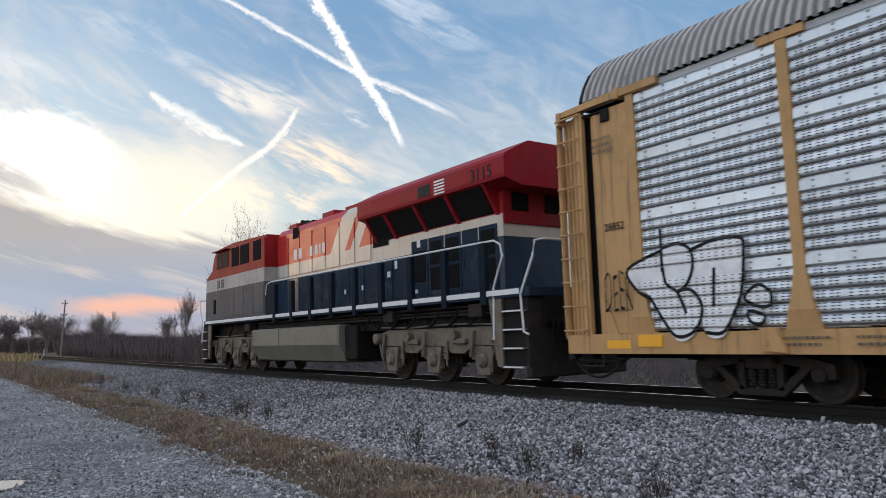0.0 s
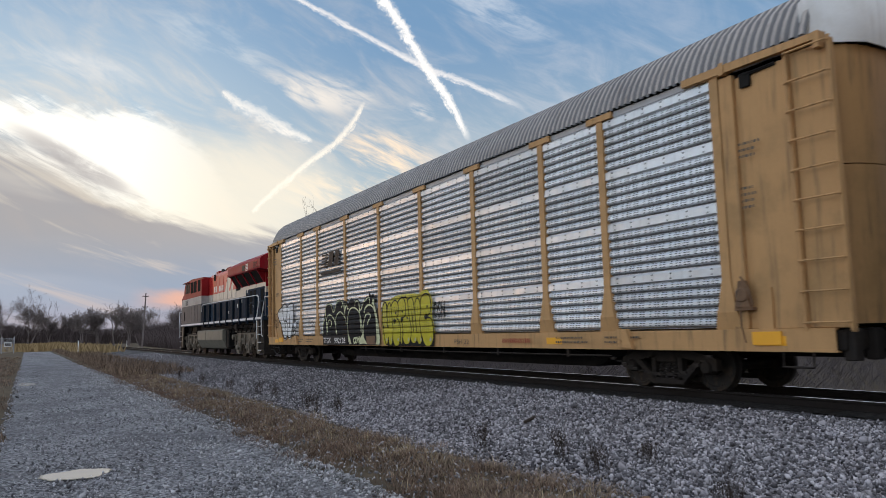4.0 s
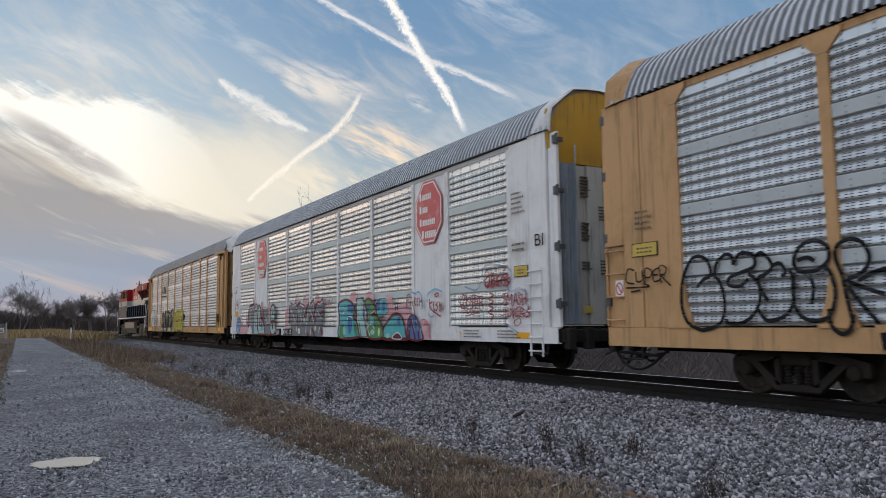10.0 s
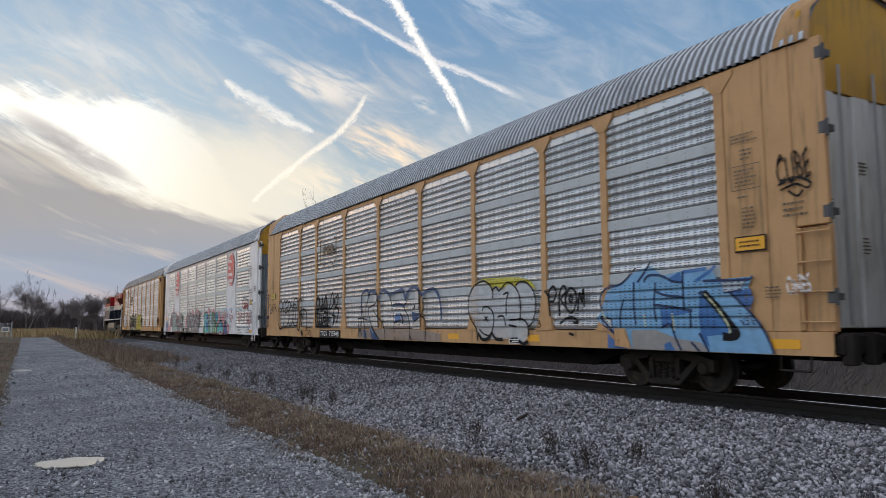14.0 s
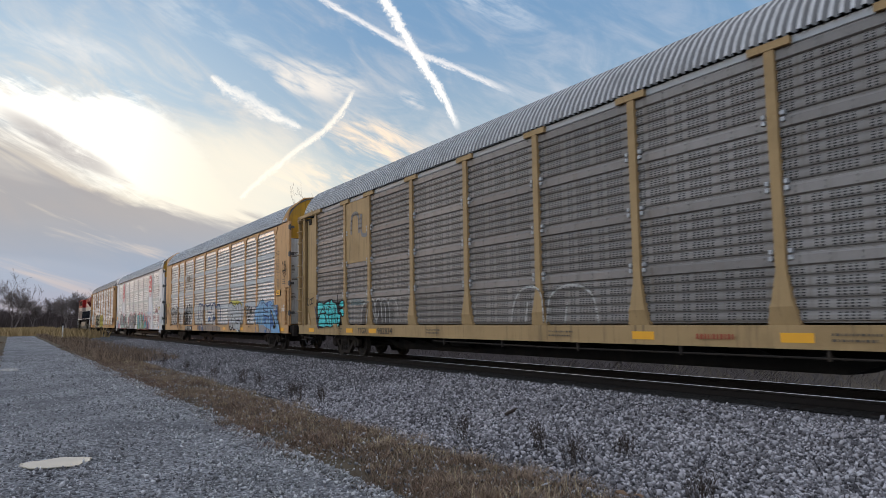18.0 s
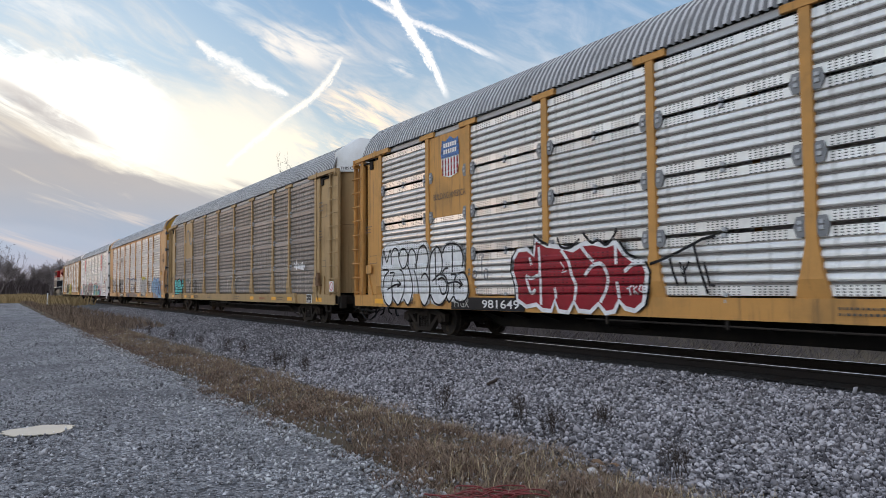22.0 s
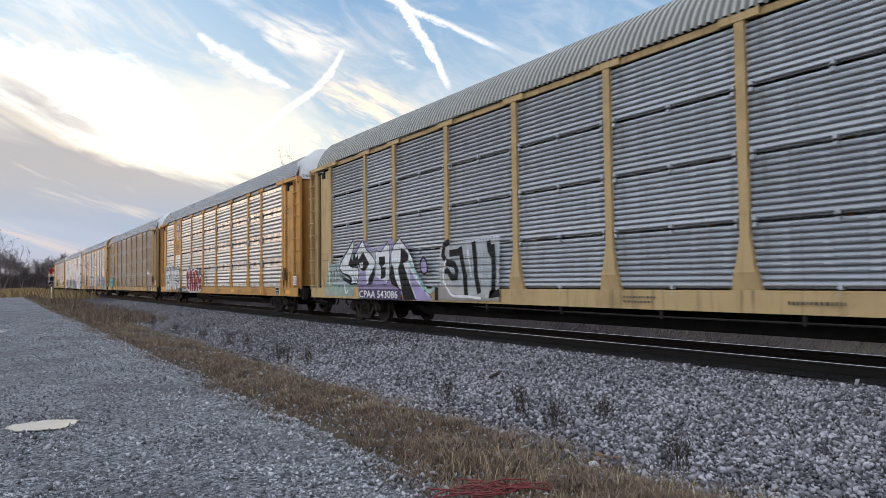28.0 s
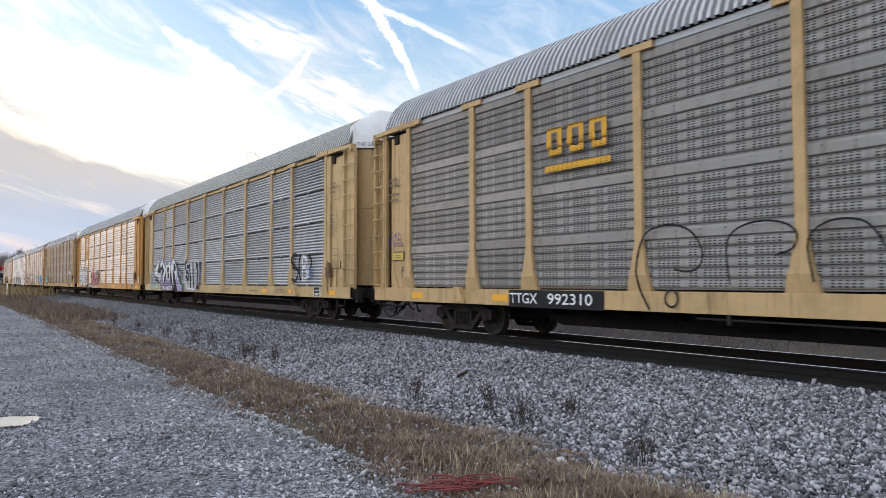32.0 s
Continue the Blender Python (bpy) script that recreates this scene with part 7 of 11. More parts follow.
# ---- lettering, signs and graffiti on the cars ----
def G(name, col, rough=0.5, coat_low=0.62):
    """Spray paint over the ribbed sheet: a thin uneven coat, thinnest in the grooves, with the punched slots showing dark."""
    m = mat("spray_" + name, col, rough, spread=0.20, scale=3, fine=40, spec=0.2)
    nt = m.node_tree
    p = nt.nodes["Principled BSDF"]
    co = nt.nodes.new("ShaderNodeTexCoord").outputs["Object"]
    z = nd(nt, "ShaderNodeSeparateXYZ", Vector=nt.nodes.new("ShaderNodeNewGeometry").outputs["Position"]).outputs[2]
    x = nd(nt, "ShaderNodeSeparateXYZ", Vector=co).outputs[0]
    row = mth(nt, "MODULO", mth(nt, "SUBTRACT", z, 1.09), 1.02)
    f = mth(nt, "FRACT", mth(nt, "DIVIDE", row, 0.164))
    sheet_ = mth(nt, "MULTIPLY", mth(nt, "GREATER_THAN", z, 1.09), mth(nt, "LESS_THAN", row, 0.82))
    groove = mth(nt, "MULTIPLY", mth(nt, "LESS_THAN", f, 0.20), sheet_)
    slot = mth(nt, "MULTIPLY", mth(nt, "LESS_THAN", mth(nt, "FRACT", mth(nt, "DIVIDE", x, 0.125)), 0.42), mth(nt, "LESS_THAN", mth(nt, "ABSOLUTE", mth(nt, "SUBTRACT", mth(nt, "FRACT", mth(nt, "MULTIPLY", f, 3.0)), 0.5)), 0.17))
    slot = mth(nt, "MULTIPLY", mth(nt, "MULTIPLY", slot, sheet_), mth(nt, "GREATER_THAN", noise_at(nt, co, 1.3, 2, 0.5), 0.42))
    old = p.inputs["Base Color"].links[0].from_socket
    nt.links.new(mixc(nt, mth(nt, "MULTIPLY", slot, 0.75), old, (0.03, 0.03, 0.032, 1)), p.inputs["Base Color"])
    coat = mth(nt, "ADD", coat_low, mth(nt, "MULTIPLY", noise_at(nt, co, 5.0, 4, 0.6), 0.42))
    nt.links.new(mth(nt, "MULTIPLY", mth(nt, "MINIMUM", coat, 1.0), mth(nt, "SUBTRACT", 1.0, mth(nt, "MULTIPLY", groove, 0.25))), p.inputs["Alpha"])
    press = mth(nt, "MULTIPLY", smooth(nt, f, 0.12, 0.34), smooth(nt, f, 1.0, 0.72))
    nt.links.new(nd(nt, "ShaderNodeBump", Strength=0.8, Distance=0.05, Height=mth(nt, "MULTIPLY", press, sheet_)).outputs[0], p.inputs["Normal"])
    return m


PINK, TEAL, MAROON, BLUE, GREEN = G("pink", (0.76, 0.40, 0.43), 0.5, 0.5), G("teal", (0.09, 0.46, 0.50)), G("maroon", (0.13, 0.016, 0.024)), G("blue", (0.06, 0.17, 0.42)), G("green", (0.08, 0.28, 0.10))
GREY, LIME, YEL, SKY, LILAC = G("grey", (0.20, 0.21, 0.23)), G("cream", (0.66, 0.67, 0.42)), G("yellow", (0.55, 0.48, 0.03)), G("pale_blue", (0.20, 0.42, 0.66)), G("lilac", (0.40, 0.33, 0.56))
BLACK, WHITE, TURQ, CRIMSON, CHALK, PURPLE = G("black", (0.008, 0.008, 0.010), 0.7, 0.93), G("white", (0.82, 0.82, 0.83), 0.5, 0.62), G("turquoise", (0.07, 0.60, 0.60), 0.5, 0.8), G("crimson", (0.30, 0.018, 0.03)), G("chalk", (0.45, 0.44, 0.42)), G("purple", (0.065, 0.05, 0.12))
VIOLET = G("violet", (0.10, 0.09, 0.36))
PALE, SCARLET = G("pale", (0.66, 0.68, 0.70), 0.5, 0.34), G("scarlet", (0.30, 0.025, 0.04))
AQUA, ROSE, SMOKE, DEEP = G("aqua", (0.36, 0.58, 0.55)), G("rose", (0.60, 0.20, 0.24)), G("smoke", (0.34, 0.31, 0.29)), G("deep_blue", (0.02, 0.035, 0.10))
MINT, VEIL, POST_PALE = G("mint", (0.40, 0.58, 0.55), 0.5, 0.32), G("lilac_veil", (0.40, 0.33, 0.56), 0.5, 0.45), G("pale_post", (0.60, 0.55, 0.52), 0.6, 0.8)
MUSTARD = G("mustard", (0.60, 0.31, 0.03), 0.6, 0.9)
INDIGO, HAZE = G("indigo", (0.045, 0.085, 0.19), 0.6, 0.7), G("haze", (0.34, 0.30, 0.285), 0.6, 0.35)
LETTER = mat("dark_lettering", (0.032, 0.027, 0.022), 0.6, spread=0.25)
FAINT, SHADE, MIST = G("faint_teal", (0.07, 0.30, 0.36), 0.5, 0.05), G("shade_grey", (0.060, 0.058, 0.062), 0.6, 0.22), G("mist_blue", (0.30, 0.42, 0.60), 0.5, 0.25)
STENCIL = mat("stencil_dark", (0.09, 0.07, 0.05), 0.6, spread=0.3)
RUST_RED = mat("rust_red_letters", (0.30, 0.07, 0.03), 0.55, spread=0.2)


def fitted(body, w, h, material, bold=0.0, line=0.0, wave=0.0):
    """Words stretched to a box; line > 0 draws outlines alone."""
    cu = bpy.data.curves.new("words", "FONT")
    cu.body, cu.size, cu.resolution_u, cu.offset = body, 1.0, 3, bold
    if line:
        cu.fill_mode, cu.bevel_depth, cu.bevel_resolution = "NONE", line, 0
    ob = bpy.data.objects.new("words", cu)
    me = bpy.data.meshes.new_from_object(ob)
    bpy.data.objects.remove(ob)
    bpy.data.curves.remove(cu)
    co = np.empty(len(me.vertices) * 3, dtype=np.float32)
    me.vertices.foreach_get("co", co)
    co = co.reshape(-1, 3)
    lo, hi = co.min(0), co.max(0)
    co[:, 0] = ((co[:, 0] - lo[0]) / (hi[0] - lo[0]) - 0.5) * w
    co[:, 1] = (co[:, 1] - lo[1]) / (hi[1] - lo[1]) * h
    co[:, 1] += wave * h * np.sin(co[:, 0] / w * 15.0) * (0.3 + co[:, 1] / h)
    co[:, 2] *= 0.15
    me.vertices.foreach_set("co", co.ravel())
    me.materials.clear()
    me.materials.append(material)
    return me


def words(car, body, y0, y1, z0, z1, material, bold=0.0, line=0.0, proud=0.0, name="graffiti", label="", wave=0.0, lean=0.0):
    return link(name, fitted(body, abs(y0 - y1), z1 - z0, material, bold, line, wave), car, label, Matrix.Translation((-1.538 - proud, (y0 + y1) / 2, z0)) @ TO_SIDE @ pose(0, 0, 0, 0, 0, lean))


def shape(car, pts, material, proud=0.0, line=None, w=0.05, halo=None, round_=True, label=""):
    """A painted letter through (y, z) points of the car's side: its halo, its fill and its outline."""
    ring = spline([(-y, z, 0) for y, z in pts], 5, True) if round_ else [Vector((-y, z, 0)) for y, z in pts]
    c = sum(ring, Vector()) / len(ring)
    if halo:
        bm = bmesh.new()
        fill(bm, [c + (p - c) * 1.05 for p in ring])
        drawing(car, "graffiti_halo", bm, halo, 0, 0, proud - 0.002)
    if material:
        bm = bmesh.new()
        fill(bm, ring)
        drawing(car, "graffiti_fill", bm, material, 0, 0, proud, label)
    if line:
        bm = bmesh.new()
        stroke(bm, ring + [ring[0], ring[1]], w)
        drawing(car, "graffiti_line", bm, line, 0, 0, proud + 0.002)


def lines(car, paths, w, material, proud=0.0, round_=True, label=""):
    """Sprayed strokes, each through (y, z) points of the car's side."""
    for pts in paths:
        bm = bmesh.new()
        q = [(-y, z, 0) for y, z in pts]
        stroke(bm, spline(q, 5) if round_ and len(q) > 2 else q, w)
        drawing(car, "graffiti_line", bm, material, 0, 0, proud, label)


def bars(car, y0, y1, z0, z1, n, material, name="small_print", ragged=True, seed=1):
    """Lines of unreadable small print."""
    rng = random.Random(seed)
    bm = bmesh.new()
    p = (z1 - z0) / n
    w = abs(y0 - y1)
    for k in range(n):
        x = -w / 2
        end = w / 2 * (rng.uniform(0.4, 1.0) if ragged else 1.0)
        while x < end:
            l = min(rng.uniform(0.02, 0.07), end - x)
            if l > 0.01:
                fill(bm, [(x, k * p + p * 0.2), (x + l, k * p + p * 0.2), (x + l, k * p + p * 0.62), (x, k * p + p * 0.62)])
            x += l + 0.022
    return tagged(drawing(car, name, bm, material, (y0 + y1) / 2, z0), kind="stuff")


def plate(car, y0, y1, z0, z1, material, name="panel_plate", label="", proud=0.0):
    a, b = sorted((y0, y1))
    return part(name, boxed(-1.532 - proud, -1.502, a, b, z0, z1), material, car, label)


PLATE_YELLOW = mat("faded_plate_yellow", (0.56, 0.40, 0.09), 0.55, spread=0.15, spec=0.2)


def framed(car, y0, y1, z0, z1, material, sunk=0.0):
    """A small plate with a black edge and two lines of print."""
    a, b = sorted((y0, y1))
    back = part("sign_edge", boxed(-1.516 + sunk, -1.44, a, b, z0, z1), LETTER, car)
    part("sign_face", boxed(-1.519 + sunk, -1.516 + sunk, a + 0.014, b - 0.014, z0 + 0.014, z1 - 0.014), material, back, "small plate edged in black")
    bars(car, y0 - 0.12, y1 + 0.12, z0 + 0.05, z1 - 0.06, 2, STENCIL, ragged=False, seed=int(abs(y0) * 10)).location.x += 0.018 + sunk


def stencil_box(car, y, z=SILL0 + 0.03):
    """The black-and-white inspection stencil on the sill."""
    p = plate(car, y - 0.24, y + 0.24, z, z + 0.31, M["white"], "inspection_stencil", "white-framed black inspection stencil")
    for dy, w, z0, z1 in ((0.11, 0.20, 0.10, 0.29), (-0.11, 0.20, 0.10, 0.29), (0.0, 0.42, 0.02, 0.085)):
        q = part("stencil_field", boxed(-1.536, -1.5325, y + dy - w / 2, y + dy + w / 2, z + z0, z + z1), M["black"], p)
        part("stencil_mark", boxed(-1.539, -1.5365, y + dy - w * 0.3, y + dy + w * 0.25, z + (z0 + z1) / 2 - 0.012, z + (z0 + z1) / 2 + 0.012), M["white"], q)


def octagon(car, y, z, w, h):
    ring = [(math.cos(math.pi / 8 + i * math.pi / 4) * w / 2, math.sin(math.pi / 8 + i * math.pi / 4) * h / 2) for i in range(8)]
    bm = bmesh.new()
    prism(bm, ring, 2, 0.0, 0.006)
    ob = part("octagon_sign", bm, M["sign_red"], car, "faded red octagonal railway sign with white markings", Matrix.Translation((-1.515, y, z)) @ TO_SIDE)
    bm = bmesh.new()
    stroke(bm, [(a * 0.925, b * 0.925) for a, b in ring + ring[:2]], 0.04, 0.008)
    part("sign_border", bm, M["white"], ob)
    bm = bmesh.new()
    for row, (zz, n, hh) in enumerate(((0.245, 5, 0.085), (0.055, 3, 0.085), (-0.135, 7, 0.085), (-0.315, 6, 0.10))):
        x0 = -0.205 if row < 3 else -0.12
        fill(bm, [((x0 - 0.105 + a * 0.062) * w, (zz + b * 0.11) * h) for a, b in ((0, -0.5), (1, -0.5), (1, 0.5), (0, 0.5))])
        for k in range(n):
            fill(bm, [((x0 + k * 0.064 + a * 0.047) * w, (zz - 0.01 + b * hh) * h) for a, b in ((0, -0.5), (1, -0.5), (1, 0.5), (0, 0.5))])
    tagged(part("sign_print", bm, M["white"], ob, m=pose(0, 0, 0.010)), kind="stuff")


M["sign_red"] = mat("faded_sign_red", (0.50, 0.055, 0.075), 0.5, spread=0.10, dirt=(0.52, 0.36, 0.34), dirt_amount=0.45, dirt_scale=3.0)


def mark_cars():
    c1, c2, c3, c4, c5, c6, c7 = cars
    # first car
    words(c1, "28852", 12.6, 12.15, 2.86, 3.0, M["black"], bold=0.01, name="lettering", proud=-0.06)
    bars(c1, 12.75, 12.25, 4.25, 4.6, 3, STENCIL, seed=2)
    words(c1, "DEEK", 12.62, 12.0, 1.45, 2.1, BLACK, bold=-0.015, wave=0.10)
    white = "white throw-up with a black outline"
    shape(c1, ((11.33, 2.42), (11.03, 2.46), (10.8, 2.33), (10.62, 2.1), (10.66, 1.5), (10.69, 1.25), (10.86, 1.0), (11.11, 0.92), (11.3, 1.1), (11.65, 1.67), (11.9, 1.79), (12.05, 2.12)), WHITE, 0.0, label=white)
    shape(c1, ((10.8, 2.33), (10.36, 2.44), (9.93, 2.42), (9.89, 2.22), (9.96, 1.66), (10.13, 1.29), (10.33, 0.98), (10.63, 1.05), (10.7, 1.7)), WHITE, 0.001, label=white)
    shape(c1, ((9.93, 1.53), (9.72, 1.71), (9.53, 1.6), (9.54, 1.42), (9.71, 1.40)), WHITE, 0.0, BLACK, 0.05)
    shape(c1, ((9.88, 1.34), (9.65, 1.27), (9.70, 1.15), (9.86, 1.19)), WHITE, 0.0, BLACK, 0.05)
    lines(c1, (((11.35, 2.74), (11.36, 2.04)), ((11.33, 2.39), (12.07, 2.14), (11.91, 1.79), (11.65, 1.63)), ((11.33, 2.42), (11.03, 2.46), (10.8, 2.33), (10.78, 2.05), (10.92, 1.79), (11.09, 1.7)),
               ((11.09, 1.7), (10.85, 1.72), (10.67, 1.51), (10.69, 1.25), (10.86, 1.05), (11.11, 0.99), (11.3, 1.13), (11.65, 1.67)), ((11.09, 1.7), (11.0, 1.5), (10.95, 1.35)), ((11.34, 2.1), (11.3, 1.85), (11.09, 1.7)),
               ((10.8, 2.33), (10.36, 2.44), (9.93, 2.42), (9.89, 2.22), (9.96, 1.66), (10.13, 1.29), (10.33, 1.04), (10.63, 1.05)), ((10.4, 2.02), (10.45, 1.43))), 0.055, BLACK, 0.006)
    # slanted black company marks
    quads = [[(-1.0 + 0.03 * k, 0.25 + k * 0.11), (-0.42 + 0.05 * k, 0.25 + k * 0.11), (-0.38 + 0.05 * k, 0.31 + k * 0.11), (-0.97 + 0.03 * k, 0.31 + k * 0.11)] for k in range(5)]
    quads += [[(x, 0.25), (x + 0.42, 0.25), (x + 0.60, 0.8), (x + 0.18, 0.8)] for x in (-0.25, 0.35)] + [[(-1.05, 0.0), (1.05, 0.0), (1.09, 0.10), (-1.01, 0.10)]]
    for q in quads:
        bm = bmesh.new()
        fill(bm, q)
        drawing(c1, "company_mark", bm, M["black"], 5.6, 3.35, 0.0, "black slanted bar of a company mark")
    INK = G("ink", (0.007, 0.007, 0.009), 0.75, 0.9)
    shape(c1, ((6.43, 1.06), (6.40, 1.48), (6.30, 1.75), (6.2, 1.96), (6.16, 2.12), (6.04, 2.22), (5.86, 2.28), (5.68, 2.28), (5.48, 2.20), (5.39, 2.11), (5.30, 1.98), (5.20, 2.06), (5.05, 2.23), (4.90, 2.33), (4.73, 2.36), (4.52, 2.32), (4.36, 2.22), (4.22, 2.28), (4.1, 2.28), (4.0, 2.13), (3.92, 2.03), (3.88, 1.6), (3.9, 0.75), (4.05, 0.74), (5.2, 0.74), (6.40, 0.74)), INK, 0.0, None, round_=False, label="black throw-up edged in pale yellow")
    shape(c1, ((3.96, 0.75), (3.98, 1.60), (3.93, 2.03), (3.82, 2.23), (3.70, 2.31), (3.57, 2.33), (3.42, 2.28), (3.35, 2.21), (3.25, 2.28), (3.10, 2.29), (2.95, 2.23), (2.86, 2.12), (2.77, 1.96), (2.58, 2.17), (2.46, 2.26), (2.34, 2.32), (2.15, 2.33), (2.14, 2.43), (2.02, 2.42), (1.95, 2.34), (1.80, 2.38), (1.67, 2.32), (1.66, 2.04), (1.49, 1.80), (1.40, 1.50), (1.36, 1.31), (1.29, 1.01), (1.31, 0.75)), INK, 0.001, None, round_=False, label="black throw-up edged in pale yellow")
    shape(c1, ((1.72, 2.04), (1.56, 1.80), (1.44, 1.50), (1.39, 1.31), (1.32, 1.01), (1.34, 0.77), (1.64, 0.77), (1.57, 0.92), (1.60, 1.32), (1.63, 1.63), (1.80, 1.93)), LIME, 0.004, round_=False)
    shape(c1, ((1.82, 2.24), (1.71, 2.20), (1.71, 1.99), (1.92, 2.08)), LIME, 0.004, round_=False)
    shape(c1, ((3.92, 1.13), (3.62, 0.78), (3.84, 0.77)), LIME, 0.004, round_=False)
    shape(c1, ((2.98, 1.05), (2.86, 0.98), (2.66, 1.15), (2.56, 0.98), (2.32, 0.78), (2.64, 0.80), (2.94, 0.77)), LIME, 0.004, round_=False)
    lines(c1, (((6.39, 1.12), (6.38, 1.51), (6.17, 1.72), (6.09, 2.13), (5.86, 2.22), (5.52, 2.18), (5.44, 1.97)), ((5.97, 1.10), (6.02, 1.65), (5.8, 1.82), (5.46, 1.77), (5.18, 1.56), (4.98, 1.10)),
               ((5.93, 1.2), (5.91, 1.5), (5.72, 1.64), (5.5, 1.56), (5.56, 1.43), (5.7, 1.4)), ((5.4, 1.94), (5.22, 1.95), (4.97, 2.25), (4.58, 2.3), (4.42, 2.2), (4.53, 2.05)),
               ((5.05, 1.15), (5.09, 1.66), (4.84, 1.87), (4.53, 1.88), (4.21, 1.68), (4.08, 1.46)), ((4.4, 2.2), (4.3, 2.1), (4.23, 1.92), (4.06, 2.12), (3.97, 1.98), (3.87, 2.0)),
               ((3.90, 0.85), (3.97, 1.55), (3.81, 1.91), (3.46, 2.01), (3.08, 1.91), (2.83, 1.68), (2.73, 1.36), (2.68, 0.83)), ((3.3, 2.06), (3.25, 2.2), (3.0, 2.18), (2.9, 1.92), (2.78, 1.92), (2.59, 2.12), (2.29, 2.26), (2.12, 2.29), (2.05, 2.09))), 0.05, LIME, 0.005)
    lines(c1, (((2.61, 1.05), (2.62, 1.35), (2.48, 1.63), (2.33, 1.76), (2.08, 1.75), (2.04, 1.63), (2.18, 1.55), (2.27, 1.41)), ((2.52, 1.78), (2.45, 1.94), (2.19, 2.04), (1.88, 1.99), (1.64, 1.79), (1.51, 1.45)), ((4.20, 2.18), (4.22, 1.70)), ((2.95, 2.12), (2.86, 1.62), (2.80, 1.20))), 0.06, LIME, 0.005)
    words(c1, "CDN", 3.47, 2.89, 0.79, 1.02, LIME, line=0.05, proud=0.008, lean=3)
    shape(c1, ((2.36, 0.77), (2.40, 1.03), (1.68, 1.05), (1.66, 0.77)), RUSTY, 0.003, round_=False)
    plate(c1, 6.30, 4.02, 0.74, 1.05, M["black"], proud=0.022)
    words(c1, "TTGX", 6.3, 5.55, 0.80, 1.0, M["white"], bold=0.01, name="lettering", proud=0.028)
    words(c1, "992128", 5.2, 4.15, 0.80, 1.0, M["white"], bold=0.01, name="lettering", proud=0.028)
    yellow = "yellow throw-up of bubble letters lined in black"
    shape(c1, ((1.10, 1.10), (1.14, 1.50), (1.14, 1.86), (1.04, 2.08), (0.80, 2.10), (0.58, 2.12), (0.30, 2.20), (0.08, 2.24), (-0.44, 2.26), (-1.01, 2.24), (-1.4, 2.22), (-1.66, 2.30), (-1.94, 2.26), (-2.16, 1.97), (-2.13, 1.61), (-2.25, 1.2), (-2.20, 1.08), (-1.0, 1.07), (0.2, 1.07), (0.9, 1.07)), YEL, 0.0, label=yellow)
    shape(c1, ((1.12, 1.10), (0.95, 0.86), (0.74, 0.735), (-2.18, 0.735), (-2.22, 1.10)), INK, 0.0, round_=False)
    for a, b, low in ((1.10, 0.70, 0.76), (0.68, 0.40, 0.77), (0.38, -0.12, 0.74), (-0.13, -0.30, 0.80), (-0.31, -0.80, 0.79), (-0.82, -1.20, 0.82), (-1.21, -1.52, 0.80), (-1.54, -2.18, 0.75)):
        c, h = (a + b) / 2, (a - b) / 2
        shape(c1, ((a, 1.12), (c + h * 0.85, 0.90), (c + h * 0.45, low + 0.02), (c, low), (c - h * 0.5, low + 0.03), (c - h * 0.9, 0.92), (b, 1.12), (c, 1.16)), YEL, 0.003, label=yellow)
        shape(c1, ((c - h * 0.3, 0.90), (c - h * 0.45, 0.98), (c - h * 0.65, 0.95), (c - h * 0.55, 0.87)), CHALK, 0.005)
    lines(c1, (((0.74, 0.76), (0.91, 0.84), (1.03, 1.26), (1.1, 1.73), (0.99, 2.03), (0.80, 2.02), (0.77, 1.7), (0.68, 1.29), (0.80, 1.45)), ((0.78, 1.62), (0.72, 1.93), (0.55, 2.04), (0.46, 1.89), (0.43, 1.72), (0.35, 1.28), (0.39, 0.92)), ((0.48, 1.91), (0.3, 2.07), (0.1, 2.08), (-0.03, 1.96), (-0.02, 1.69), (0.07, 1.56), (-0.08, 1.47), (-0.15, 1.22), (-0.13, 0.81)),
               ((0.0, 2.0), (-0.10, 2.10), (-0.36, 2.16), (-0.52, 1.94), (-0.48, 1.62), (-0.22, 1.53), (-0.33, 1.24), (-0.26, 0.81)), ((-0.40, 2.16), (-0.64, 2.10), (-0.73, 1.62), (-0.86, 1.23), (-0.8, 0.84)), ((-0.68, 2.08), (-0.93, 2.12), (-1.07, 1.88), (-1.15, 1.44), (-1.21, 1.12)), ((-0.92, 1.72), (-0.98, 1.40), (-1.0, 1.15)), ((-1.11, 1.94), (-1.24, 2.09), (-1.38, 2.05), (-1.46, 1.88)),
               ((-1.50, 0.95), (-1.40, 1.40), (-1.47, 1.7), (-1.47, 2.02), (-1.69, 2.18), (-1.97, 2.14), (-2.08, 1.87), (-2.0, 1.64), (-1.78, 1.55), (-2.09, 1.48), (-2.2, 1.15), (-2.17, 0.79))), 0.04, BLACK, 0.006)
    for y, z, r in ((0.14, 1.72, 0.055), (0.22, 1.48, 0.10), (-0.30, 1.74, 0.05), (-0.28, 1.52, 0.09), (-0.62, 1.55, 0.05), (-1.86, 1.83, 0.05), (-1.78, 1.55, 0.11)):
        shape(c1, ((y + r, z), (y, z + r * 0.8), (y - r, z), (y, z - r * 0.8)), BLACK, 0.006)
    words(c1, "OSN", -2.2, -2.85, 1.5, 1.95, BLACK, line=0.03)
    words(c1, "PSH 22", -3.3, -4.0, 0.80, 0.92, STENCIL, name="lettering")
    bars(c1, -5.5, -6.6, 0.80, 1.02, 1, RUST_RED, "company_mark", False, 4)
